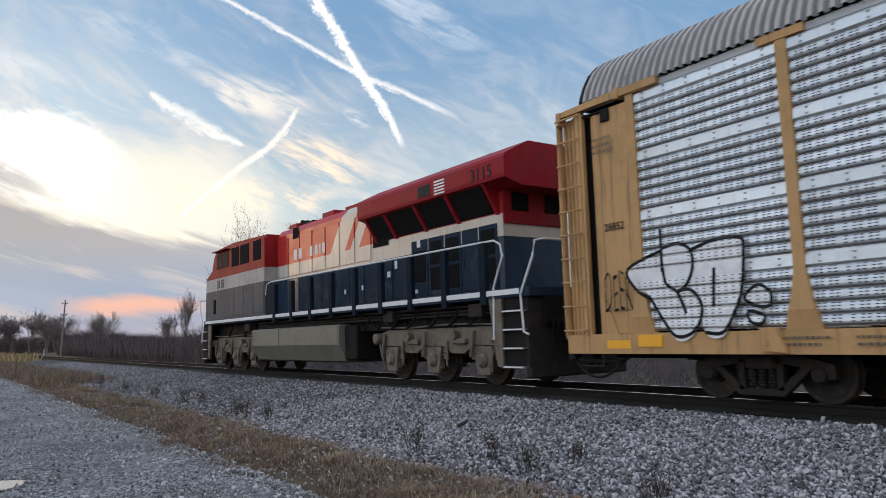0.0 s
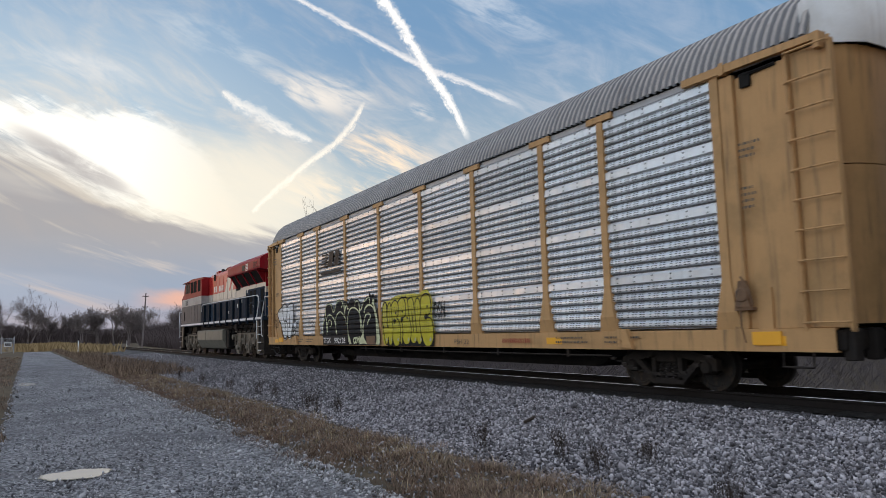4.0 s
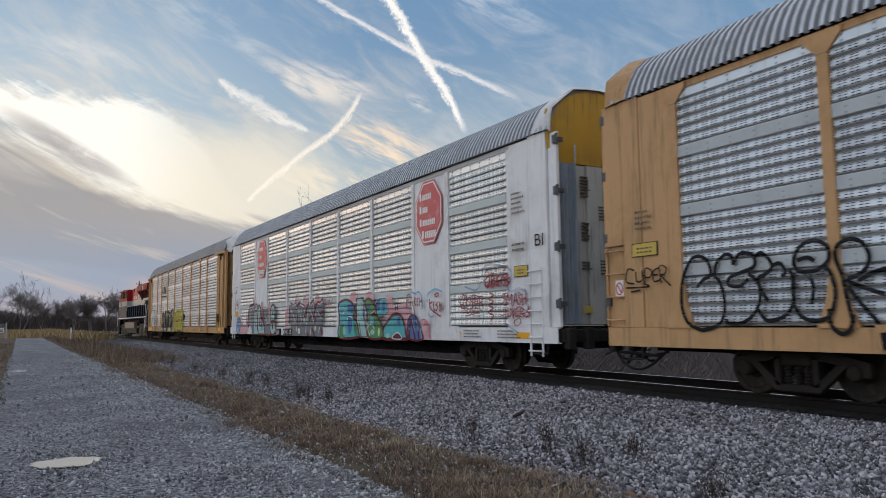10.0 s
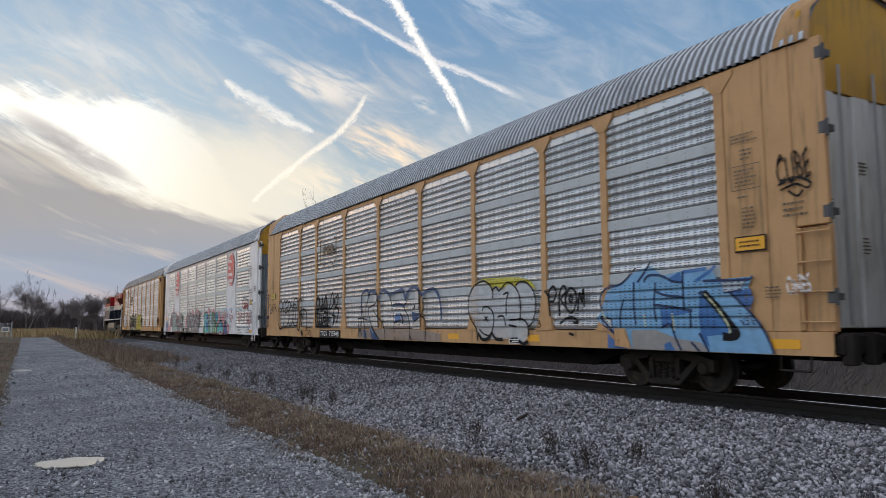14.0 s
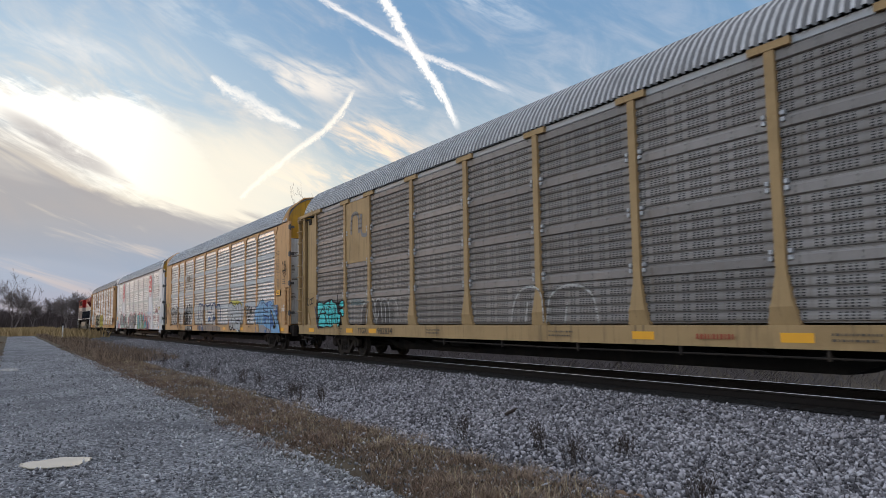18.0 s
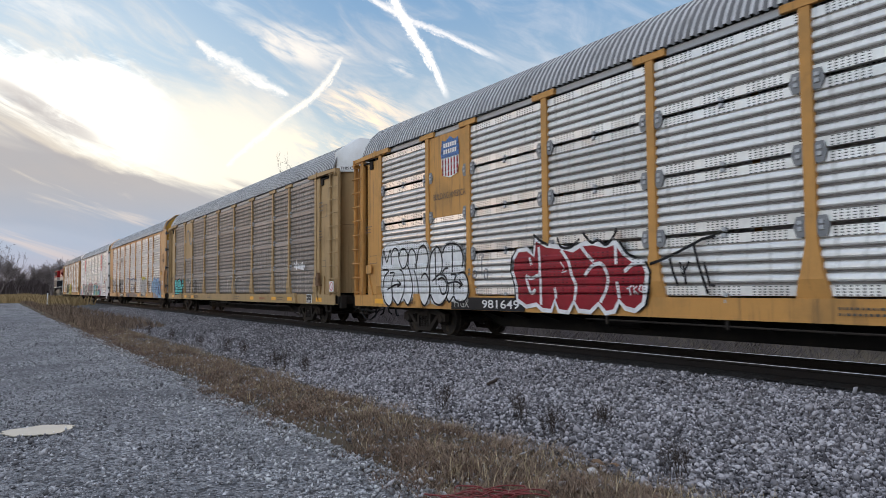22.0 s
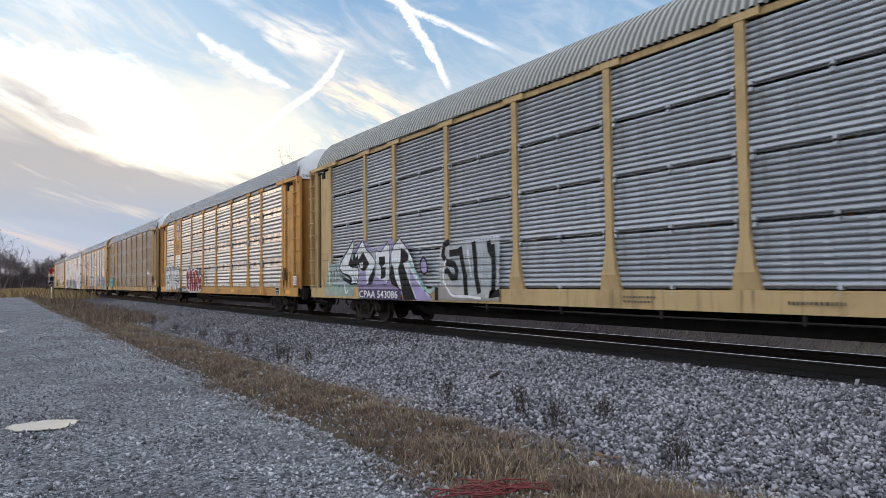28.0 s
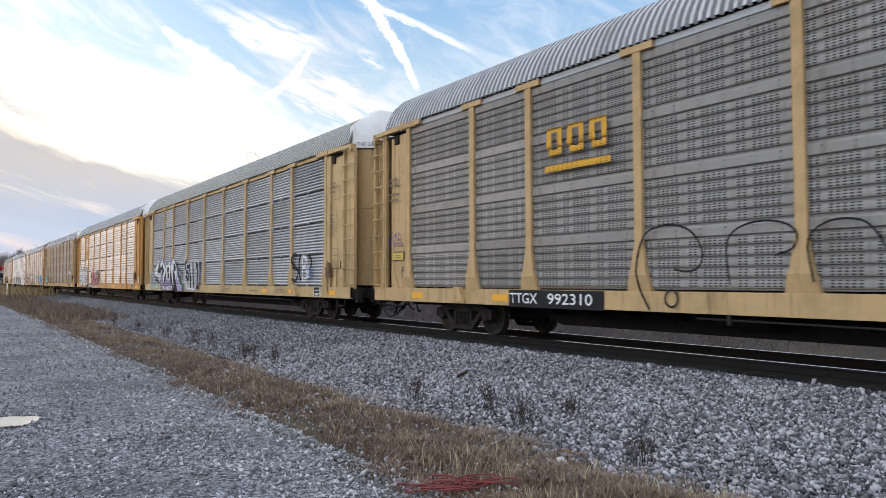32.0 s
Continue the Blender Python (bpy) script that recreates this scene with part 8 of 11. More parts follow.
    for y in (9.2, 7.9, -8.0, -9.5):
        bars(c1, y + 0.5, y - 0.5, 0.82, 1.0, 2, STENCIL, seed=int(y * 7))
    plate(c1, 11.95, 11.46, 0.84, 1.03, M["yellow"])
    plate(c1, -12.3, -12.8, 0.82, 1.02, M["yellow"])
    words(c1, "EXCESS HEIGHT CAR", 0.6, -0.6, 0, 0.1, M["black"], name="lettering").matrix_basis = Matrix.Translation((-0.55, -13.45, 5.32)) @ pose(0, 0, 0, 90, 0, 0)
    bars(c1, -12.3, -12.6, 2.9, 3.3, 4, STENCIL, seed=31)
    bars(c1, -12.3, -12.7, 3.7, 4.0, 3, STENCIL, seed=32)
    # second car: two octagons and a long painted band
    octagon(c2, 7.92, 4.22, 1.62, 1.90)
    octagon(c2, -8.15, 4.22, 1.62, 1.90)
    shape(c2, ((11.47, 1.13), (11.55, 0.89), (11.75, 0.73), (11.99, 0.73), (12.18, 0.88), (12.24, 1.14), (12.15, 1.4), (11.94, 1.55), (11.7, 1.54), (11.52, 1.38)), SKY, 0.003, MAROON, 0.05)
    lines(c2, (((12.12, 0.97), (11.83, 1.42), (11.6, 0.86)), ((12.05, 1.31), (11.68, 1.02)),), 0.06, MAROON, 0.006, False)
    shape(c2, ((10.11, 1.38), (10.16, 1.17), (10.27, 1.04), (10.39, 1.04), (10.49, 1.17), (10.51, 1.39), (10.46, 1.6), (10.35, 1.73), (10.22, 1.72), (10.13, 1.59)), PINK, -0.002, None)
    shape(c2, ((10.86, 0.97), (10.96, 0.78), (11.21, 0.73), (11.52, 0.73), (11.77, 0.77), (11.86, 0.97), (11.74, 1.16), (11.48, 1.28), (11.17, 1.28), (10.94, 1.16)), PINK, -0.002, None)
    shape(c2, ((10.13, 0.87), (10.22, 0.74), (10.44, 0.73), (10.72, 0.73), (10.94, 0.73), (11.03, 0.86), (10.93, 1), (10.69, 1.08), (10.41, 1.08), (10.2, 1)), PINK, -0.002, None)
    shape(c2, ((9.04, 2.21), (9.07, 2.07), (9.14, 1.99), (9.22, 2), (9.27, 2.09), (9.29, 2.23), (9.25, 2.38), (9.18, 2.46), (9.11, 2.45), (9.05, 2.36)), PINK, -0.002, None)
    shape(c2, ((7.59, 2), (7.63, 1.86), (7.72, 1.78), (7.82, 1.79), (7.89, 1.88), (7.91, 2.03), (7.87, 2.17), (7.78, 2.25), (7.68, 2.24), (7.61, 2.15)), PINK, -0.002, None)
    shape(c2, ((6.41, 1.83), (6.46, 1.63), (6.56, 1.5), (6.68, 1.51), (6.76, 1.64), (6.78, 1.86), (6.73, 2.07), (6.62, 2.19), (6.51, 2.18), (6.43, 2.04)), PINK, -0.002, None)
    shape(c2, ((7.8, 1.32), (7.87, 1.17), (8.04, 1.07), (8.24, 1.08), (8.39, 1.18), (8.45, 1.34), (8.37, 1.49), (8.2, 1.59), (8, 1.58), (7.85, 1.48)), PINK, -0.002, None)
    shape(c2, ((9.91, 2.03), (9.04, 2.1), (9, 1.44), (8.81, 1.07), (8.94, 0.73), (9.4, 0.73), (10.11, 1.17), (9.99, 1.78)), GREY, 0.001, None, round_=False)
    lines(c2, (((9.03, 2.12), (9.77, 2.07), (9.98, 1.78), (10.1, 1.22), (9.4, 0.73)),), 0.16, MAROON, 0.003, False)
    lines(c2, (((9.83, 1.96), (9.5, 2.03), (9.54, 1.46), (9.65, 1.32), (9.4, 1.17)), ((9.37, 2), (9.08, 2.06), (8.98, 1.44), (8.84, 0.97)),), 0.035, WHITE, 0.006, False)
    shape(c2, ((8.92, 1.58), (8.84, 1.74), (8.51, 1.69), (8.46, 1.15), (8.34, 0.73), (8.98, 0.73)), AQUA, 0.004, MAROON, 0.05, round_=False, label="pale aqua painted letter edged in maroon")
    shape(c2, ((8.42, 1.96), (8.48, 1.86), (8.62, 1.81), (8.79, 1.82), (8.92, 1.89), (8.97, 2), (8.9, 2.09), (8.76, 2.14), (8.59, 2.13), (8.47, 2.06)), AQUA, 0.004, MAROON, 0.08)
    shape(c2, ((8.66, 2), (8.69, 1.96), (8.75, 1.94), (8.81, 1.97), (8.83, 2.02), (8.8, 2.06), (8.74, 2.07), (8.68, 2.05)), BLUE, 0.008, None)
    shape(c2, ((8.23, 2.11), (7.88, 1.94), (8.02, 1.41), (8.05, 1.13), (7.76, 1.11), (7.8, 1.41), (7.46, 1.35), (7.21, 0.73), (8.21, 0.73), (8.43, 1.2), (8.4, 1.61)), AQUA, 0.005, MAROON, 0.11, round_=False, label="pale aqua painted letter edged in maroon")
    shape(c2, ((7.92, 1.67), (7.71, 1.88), (7.49, 1.91), (7.47, 1.52), (7.69, 1.4), (7.87, 1.44)), MAROON, 0.004, None)
    shape(c2, ((7.75, 1.68), (7.66, 1.82), (7.56, 1.57)), GREY, 0.007, WHITE, 0.03, round_=False)
    shape(c2, ((7.49, 1.91), (6.66, 1.9), (6.68, 1.69), (7.09, 1.51), (6.91, 1.2), (6.35, 1.19), (6.3, 0.73), (7.21, 0.73), (7.25, 1.14), (7.43, 1.43)), GREY, 0.003, MAROON, 0.09, round_=False)
    lines(c2, (((7.47, 1.91), (6.68, 1.92), (6.72, 1.65)), ((7.37, 1.24), (7.12, 1.37), (7.12, 1.55), (6.97, 1.45), (6.95, 1.22), (6.8, 1.26), (6.42, 1.24), (6.35, 1.05)),), 0.04, WHITE, 0.008, False)
    lines(c2, (((7.14, 1.65), (7.29, 1.06)), ((8.85, 1.68), (8.72, 1.08)), ((7.78, 1.29), (7.5, 1.31), (7.49, 1.19), (7.76, 1.16), (7.78, 1.29)), ((7.75, 1.06), (7.48, 1.11), (7.46, 0.99), (7.73, 0.94), (7.75, 1.06)),), 0.035, DEEP, 0.009, False)
    shape(c2, ((5.71, 1.62), (5.79, 1.39), (5.97, 1.25), (6.19, 1.26), (6.36, 1.41), (6.41, 1.66), (6.32, 1.9), (6.13, 2.04), (5.91, 2.02), (5.75, 1.86)), AQUA, 0.005, MAROON, 0.10, label="pale aqua painted letter edged in maroon")
    shape(c2, ((5.64, 1.02), (5.73, 0.84), (5.92, 0.73), (6.15, 0.73), (6.34, 0.83), (6.4, 1.02), (6.31, 1.22), (6.1, 1.34), (5.87, 1.33), (5.69, 1.21)), AQUA, 0.006, MAROON, 0.10)
    shape(c2, ((5.84, 1.46), (5.89, 1.33), (6.01, 1.25), (6.15, 1.25), (6.26, 1.34), (6.3, 1.48), (6.24, 1.61), (6.12, 1.69), (5.97, 1.68), (5.87, 1.59)), AQUA, 0.007, None)
    shape(c2, ((5.94, 1.66), (5.97, 1.59), (6.02, 1.56), (6.08, 1.6), (6.09, 1.67), (6.06, 1.75), (6.01, 1.77), (5.95, 1.74)), MAROON, 0.009, None)
    shape(c2, ((5.95, 1.1), (5.98, 1), (6.04, 0.96), (6.1, 1), (6.12, 1.1), (6.08, 1.19), (6.02, 1.23), (5.97, 1.19)), MAROON, 0.009, None)
    lines(c2, (((11.43, 1.79), (11.31, 1.52)), ((11.24, 1.56), (11.2, 1.78), (11.11, 1.55)), ((11.03, 1.77), (11.05, 1.57)), ((10.91, 1.74), (10.98, 1.66), (10.88, 1.63), (10.98, 1.55)), ((11.22, 1.46), (11.09, 1.4), (11.19, 1.35)), ((10.96, 1.45), (11.03, 1.35)),), 0.03, SCARLET, 0.002, False, "dark red spray tag")
    shape(c2, ((2.76, 2.12), (2.8, 1.99), (2.88, 1.91), (2.97, 1.92), (3.05, 2.01), (3.07, 2.14), (3.03, 2.27), (2.95, 2.35), (2.85, 2.34), (2.78, 2.25)), PINK, -0.002, None)
    shape(c2, ((1.62, 2.03), (1.67, 1.91), (1.81, 1.83), (1.97, 1.84), (2.1, 1.93), (2.14, 2.07), (2.08, 2.2), (1.94, 2.27), (1.78, 2.26), (1.66, 2.17)), PINK, -0.002, None)
    shape(c2, ((0.19, 2.02), (0.25, 1.89), (0.4, 1.81), (0.58, 1.82), (0.72, 1.92), (0.77, 2.06), (0.7, 2.2), (0.54, 2.27), (0.36, 2.25), (0.23, 2.15)), PINK, -0.002, None)
    shape(c2, ((3.84, 1.35), (3.91, 1.06), (4.04, 0.88), (4.19, 0.88), (4.31, 1.06), (4.34, 1.36), (4.27, 1.66), (4.14, 1.84), (3.98, 1.83), (3.87, 1.64)), PINK, -0.002, None)
    shape(c2, ((-0.13, 1.83), (-0.07, 1.66), (0.05, 1.56), (0.19, 1.56), (0.29, 1.68), (0.32, 1.86), (0.26, 2.03), (0.14, 2.13), (0, 2.12), (-0.1, 2)), PINK, -0.002, None)
    shape(c2, ((3.87, 1.98), (3.67, 2.07), (3.23, 1.9), (2.92, 2.02), (2.67, 1.96), (2.36, 1.94), (1.82, 1.86), (1.44, 1.97), (1.25, 1.92), (0.88, 2.09), (0.8, 1.8), (0.4, 1.94), (0.16, 1.91), (-0.13, 2.06), (-0.02, 0.73), (3.88, 0.73), (3.82, 1.2)), GREY, 0.001, None, round_=False, label="grey letters edged in maroon and white")
    lines(c2, (((3.82, 1.2), (3.64, 1.59), (3.78, 1.9), (3.56, 2.04), (3.23, 1.91), (2.92, 2.04), (2.87, 1.75), (2.67, 1.98), (2.37, 2.03)), ((3.36, 1.68), (2.96, 1.33), (2.79, 1.18), (2.69, 1.56)), ((2.35, 1.96), (1.94, 1.88), (1.79, 1.61), (1.97, 1.43)), ((1.4, 2.02), (1.65, 1.76), (1.71, 1.44)), ((1.23, 1.95), (0.88, 2.11), (0.8, 1.81), (0.63, 1.89), (0.39, 1.99), (0.16, 1.94), (-0.14, 2.14)), ((1.37, 1.31), (1.01, 1.58), (0.71, 1.18), (0.62, 1.35), (0.82, 1.53), (0.63, 1.82)), ((0.27, 1.54), (-0.1, 1.61)), ((1.07, 1.05), (0.74, 0.73)), ((0.15, 1.05), (-0.03, 0.81)), ((2.66, 1.05), (2.44, 0.75)), ((1.59, 0.85), (1.44, 0.73)),), 0.12, MAROON, 0.004, False)
    lines(c2, (((3.84, 1.84), (3.67, 2.03), (3.54, 1.98)), ((3.41, 1.97), (3.23, 1.89), (2.98, 1.99), (2.84, 1.8)), ((3.43, 1.73), (2.85, 1.21)), ((2.41, 1.95), (1.94, 1.86), (1.85, 1.66), (2.01, 1.49), (1.64, 1.18)), ((2.15, 1.81), (2.38, 1.5), (2.18, 1.41), (2.36, 1.1)), ((1.42, 1.98), (1.21, 1.88)), ((1.08, 1.87), (0.89, 2.02), (0.82, 1.77)), ((1.31, 1.72), (1.01, 1.5), (0.78, 1.18)), ((0.44, 1.93), (0.16, 1.91), (-0.07, 2.02)), ((0.5, 1.68), (0.23, 1.51), (0.02, 1.39)), ((1.13, 1.1), (1.2, 0.78)), ((0.19, 1.06), (0.32, 0.87)), ((1.71, 1.1), (1.7, 0.76)),), 0.04, WHITE, 0.007, False)
    shape(c2, ((3.56, 1.1), (3.59, 1.04), (3.66, 1.02), (3.74, 1.04), (3.76, 1.1), (3.73, 1.17), (3.65, 1.19), (3.58, 1.17)), LIME, 0.008, None)
    shape(c2, ((2.78, 0.99), (2.8, 0.91), (2.85, 0.88), (2.9, 0.91), (2.91, 0.99), (2.89, 1.07), (2.84, 1.1), (2.79, 1.07)), LIME, 0.008, None)
    shape(c2, ((1.83, 1.31), (1.86, 1.25), (1.93, 1.23), (1.99, 1.26), (2.02, 1.32), (1.99, 1.38), (1.92, 1.4), (1.86, 1.38)), LIME, 0.008, None)
    shape(c2, ((0.56, 1.02), (0.6, 0.95), (0.68, 0.92), (0.75, 0.95), (0.78, 1.02), (0.74, 1.09), (0.66, 1.12), (0.59, 1.09)), LIME, 0.008, None)
    shape(c2, ((3.46, 1.68), (3.49, 1.6), (3.57, 1.57), (3.64, 1.61), (3.66, 1.69), (3.63, 1.77), (3.55, 1.8), (3.48, 1.77)), CHALK, 0.003, None)
    shape(c2, ((3.05, 1.29), (3.08, 1.24), (3.15, 1.22), (3.22, 1.24), (3.24, 1.29), (3.21, 1.35), (3.14, 1.37), (3.07, 1.34)), CHALK, 0.003, None)
    shape(c2, ((2.38, 1.68), (2.43, 1.6), (2.55, 1.56), (2.66, 1.6), (2.7, 1.7), (2.64, 1.79), (2.53, 1.82), (2.42, 1.77)), CHALK, 0.003, None)
    shape(c2, ((1.44, 1.43), (1.49, 1.3), (1.58, 1.25), (1.68, 1.31), (1.71, 1.44), (1.66, 1.57), (1.56, 1.62), (1.47, 1.56)), CHALK, 0.003, None)
    shape(c2, ((0.6, 1.52), (0.64, 1.43), (0.72, 1.39), (0.8, 1.43), (0.83, 1.53), (0.79, 1.63), (0.7, 1.67), (0.62, 1.63)), CHALK, 0.003, None)
    shape(c2, ((2.66, 1.05), (2.4, 0.99), (2.39, 0.8), (2.65, 0.81)), WHITE, 0.009, None, round_=False)
    shape(c2, ((-3.36, 2.03), (-3.29, 1.93), (-3.11, 1.88), (-2.88, 1.89), (-2.69, 1.96), (-2.62, 2.07), (-2.7, 2.18), (-2.89, 2.23), (-3.12, 2.22), (-3.3, 2.14)), PINK, -0.002, None)
    shape(c2, ((-4.62, 2.02), (-4.55, 1.94), (-4.36, 1.89), (-4.13, 1.91), (-3.94, 1.97), (-3.87, 2.06), (-3.95, 2.14), (-4.14, 2.18), (-4.37, 2.17), (-4.55, 2.11)), PINK, -0.002, None)
    shape(c2, ((-5.97, 1.66), (-5.9, 1.45), (-5.71, 1.32), (-5.49, 1.32), (-5.31, 1.46), (-5.25, 1.69), (-5.34, 1.91), (-5.53, 2.04), (-5.75, 2.03), (-5.92, 1.88)), PINK, -0.002, None)
    shape(c2, ((-6.45, 1.38), (-6.36, 1.23), (-6.14, 1.13), (-5.86, 1.13), (-5.63, 1.23), (-5.55, 1.4), (-5.65, 1.56), (-5.89, 1.65), (-6.17, 1.64), (-6.38, 1.54)), PINK, -0.002, None)
    shape(c2, ((-7.16, 1.37), (-7.05, 1.15), (-6.8, 1.01), (-6.48, 1), (-6.22, 1.15), (-6.13, 1.39), (-6.25, 1.62), (-6.52, 1.76), (-6.84, 1.74), (-7.08, 1.59)), PINK, -0.002, None)
    shape(c2, ((-8.19, 0.97), (-8.14, 0.79), (-8.02, 0.73), (-7.89, 0.73), (-7.79, 0.78), (-7.76, 0.96), (-7.81, 1.15), (-7.93, 1.26), (-8.06, 1.26), (-8.16, 1.15)), PINK, -0.002, None)
    shape(c2, ((-8.03, 1.2), (-8, 1.14), (-7.91, 1.11), (-7.81, 1.11), (-7.72, 1.14), (-7.69, 1.2), (-7.73, 1.26), (-7.82, 1.29), (-7.92, 1.29), (-8, 1.25)), PINK, -0.002, None)
    shape(c2, ((-1.62, 1.82), (-2.01, 1.97), (-2.47, 1.98), (-2.86, 1.85), (-3.03, 1.6), (-2.94, 1.38), (-3.22, 1.24), (-3.41, 0.87), (-3.28, 0.73), (-1.68, 0.73), (-1.74, 1.34)), TEAL, 0.003, MAROON, 0.09, label="green and blue painted letters edged in maroon")
    shape(c2, ((-2.47, 1.79), (-2.85, 1.8), (-2.91, 1.55), (-2.57, 1.58)), BLUE, 0.005, None)
    shape(c2, ((-2.46, 1.45), (-2.8, 1.37), (-2.82, 0.99), (-2.61, 0.82), (-2.48, 1.1)), BLUE, 0.005, None)
    shape(c2, ((-1.81, 1.1), (-2.15, 1.13), (-2.18, 0.73), (-1.76, 0.73)), GREEN, 0.006, None)
    shape(c2, ((-2.97, 1.22), (-3.23, 1.11), (-3.31, 0.78), (-3.06, 0.86)), GREEN, 0.006, None)
    shape(c2, ((-2.29, 0.94), (-2.25, 0.83), (-2.16, 0.79), (-2.07, 0.83), (-2.04, 0.94), (-2.08, 1.05), (-2.17, 1.09), (-2.26, 1.05)), AQUA, 0.008, None)
    shape(c2, ((-2.39, 1.62), (-2.36, 1.57), (-2.28, 1.55), (-2.2, 1.58), (-2.17, 1.63), (-2.2, 1.68), (-2.28, 1.69), (-2.36, 1.67)), AQUA, 0.008, None)
    lines(c2, (((-2.45, 1.26), (-2.53, 1.42), (-2.91, 1.37)), ((-2.99, 1.89), (-3.23, 1.87)), ((-2, 1.51), (-2.19, 1.59)),), 0.03, WHITE, 0.009)
    shape(c2, ((-3.17, 1.99), (-3.77, 2.01), (-3.81, 1.42), (-4.08, 0.76), (-3.47, 0.74), (-3.23, 1.21)), AQUA, 0.004, MAROON, 0.05, round_=False)
    lines(c2, (((-3.46, 1.21), (-3.54, 0.89), (-3.63, 0.73)), ((-3.23, 1.96), (-3.24, 1.27)),), 0.06, MAROON, 0.006)
    shape(c2, ((-3.9, 1.48), (-3.87, 1.39), (-3.81, 1.35), (-3.74, 1.39), (-3.72, 1.48), (-3.75, 1.57), (-3.82, 1.6), (-3.88, 1.57)), BLUE, 0.008, None)
    shape(c2, ((-3.89, 1.85), (-4.16, 1.97), (-4.47, 1.87), (-4.71, 1.59), (-4.37, 1.46), (-4.78, 1.43), (-5.14, 1.13), (-5.22, 0.75), (-4.22, 0.73), (-4.07, 1.16), (-4.08, 1.52)), GREEN, 0.005, MAROON, 0.08, label="green and blue painted letters edged in maroon")
    shape(c2, ((-4.2, 1.11), (-4.17, 1.04), (-4.12, 1.01), (-4.07, 1.04), (-4.05, 1.11), (-4.08, 1.18), (-4.13, 1.21), (-4.18, 1.18)), AQUA, 0.008, None)
    shape(c2, ((-4.65, 0.91), (-4.6, 0.85), (-4.48, 0.83), (-4.36, 0.85), (-4.32, 0.91), (-4.37, 0.96), (-4.49, 0.99), (-4.61, 0.97)), AQUA, 0.008, None)
    shape(c2, ((-5.04, 0.92), (-5.01, 0.82), (-4.95, 0.78), (-4.9, 0.82), (-4.88, 0.91), (-4.91, 1.01), (-4.96, 1.05), (-5.02, 1.01)), LIME, 0.008, None)
    shape(c2, ((-4.59, 1.26), (-4.54, 1.16), (-4.44, 1.12), (-4.34, 1.16), (-4.3, 1.26), (-4.35, 1.36), (-4.45, 1.4), (-4.55, 1.36)), SKY, 0.008, None)
    shape(c2, ((-4.24, 1.68), (-4.21, 1.6), (-4.16, 1.57), (-4.11, 1.61), (-4.09, 1.68), (-4.12, 1.75), (-4.17, 1.78), (-4.22, 1.75)), BLUE, 0.008, None)
    lines(c2, (((-3.89, 1.85), (-3.96, 1.42), (-4.12, 1.01), (-4.31, 0.8)), ((-4.37, 1.48), (-4.71, 1.59)), ((-4.12, 1.07), (-4.41, 1.15), (-4.63, 1.01)),), 0.035, WHITE, 0.009)
    shape(c2, ((-4.77, 1.79), (-5.02, 1.94), (-5.45, 1.95), (-5.63, 1.53), (-5.33, 1.4), (-4.91, 1.35), (-4.79, 1.51)), TEAL, 0.004, MAROON, 0.06, round_=False)
    shape(c2, ((-5.04, 1.75), (-5, 1.62), (-4.92, 1.57), (-4.85, 1.63), (-4.83, 1.76), (-4.86, 1.88), (-4.94, 1.93), (-5.01, 1.87)), BLUE, 0.008, None)
    shape(c2, ((-5.41, 1.68), (-5.38, 1.56), (-5.31, 1.52), (-5.24, 1.57), (-5.21, 1.69), (-5.25, 1.81), (-5.32, 1.86), (-5.39, 1.81)), BLUE, 0.008, None)
    lines(c2, (((-5.02, 1.96), (-5.45, 1.96), (-5.63, 1.53), (-5.35, 1.42)),), 0.025, WHITE, 0.008, False)
    shape(c2, ((-5.28, 1.02), (-5.6, 1.25), (-5.99, 1.43), (-6.41, 1.42), (-6.63, 1.25), (-6.79, 0.86), (-6.86, 0.73), (-5.22, 0.73)), TEAL, 0.003, MAROON, 0.10, label="green and blue painted letters edged in maroon")
    shape(c2, ((-5.91, 0.73), (-6.05, 0.86), (-6.32, 0.89), (-6.52, 0.73)), MAROON, 0.007, WHITE, 0.03)
    shape(c2, ((-6.45, 1.25), (-6.41, 1.16), (-6.33, 1.12), (-6.26, 1.16), (-6.23, 1.25), (-6.27, 1.34), (-6.35, 1.37), (-6.42, 1.34)), BLUE, 0.007, None)
    shape(c2, ((-5.72, 0.82), (-5.68, 0.76), (-5.57, 0.74), (-5.47, 0.76), (-5.43, 0.81), (-5.48, 0.86), (-5.58, 0.89), (-5.68, 0.87)), AQUA, 0.007, None)
    shape(c2, ((-6.77, 1.03), (-6.75, 0.95), (-6.72, 0.91), (-6.68, 0.95), (-6.67, 1.03), (-6.69, 1.12), (-6.73, 1.15), (-6.76, 1.12)), BLUE, 0.007, None)
    shape(c2, ((-6.98, 1.3), (-7.22, 1.42), (-7.47, 1.32), (-7.68, 1.02), (-7.8, 0.73), (-7.02, 0.73), (-6.9, 1.03)), BLUE, 0.006, MAROON, 0.06, label="blue and maroon painted oval")
    lines(c2, (((-7.02, 1.03), (-7.11, 1.24), (-7.25, 1.04), (-7.36, 0.73)), ((-7.43, 1.24), (-7.54, 1.04), (-7.58, 0.73)), ((-7.02, 0.73), (-7, 0.99)),), 0.10, MAROON, 0.009)
    lines(c2, (((-7.17, 1.33), (-7.27, 1.12), (-7.37, 0.91)), ((-7.34, 1.35), (-7.5, 1.16), (-7.55, 0.96)), ((-7.68, 1.04), (-7.75, 0.76)),), 0.045, SKY, 0.010)
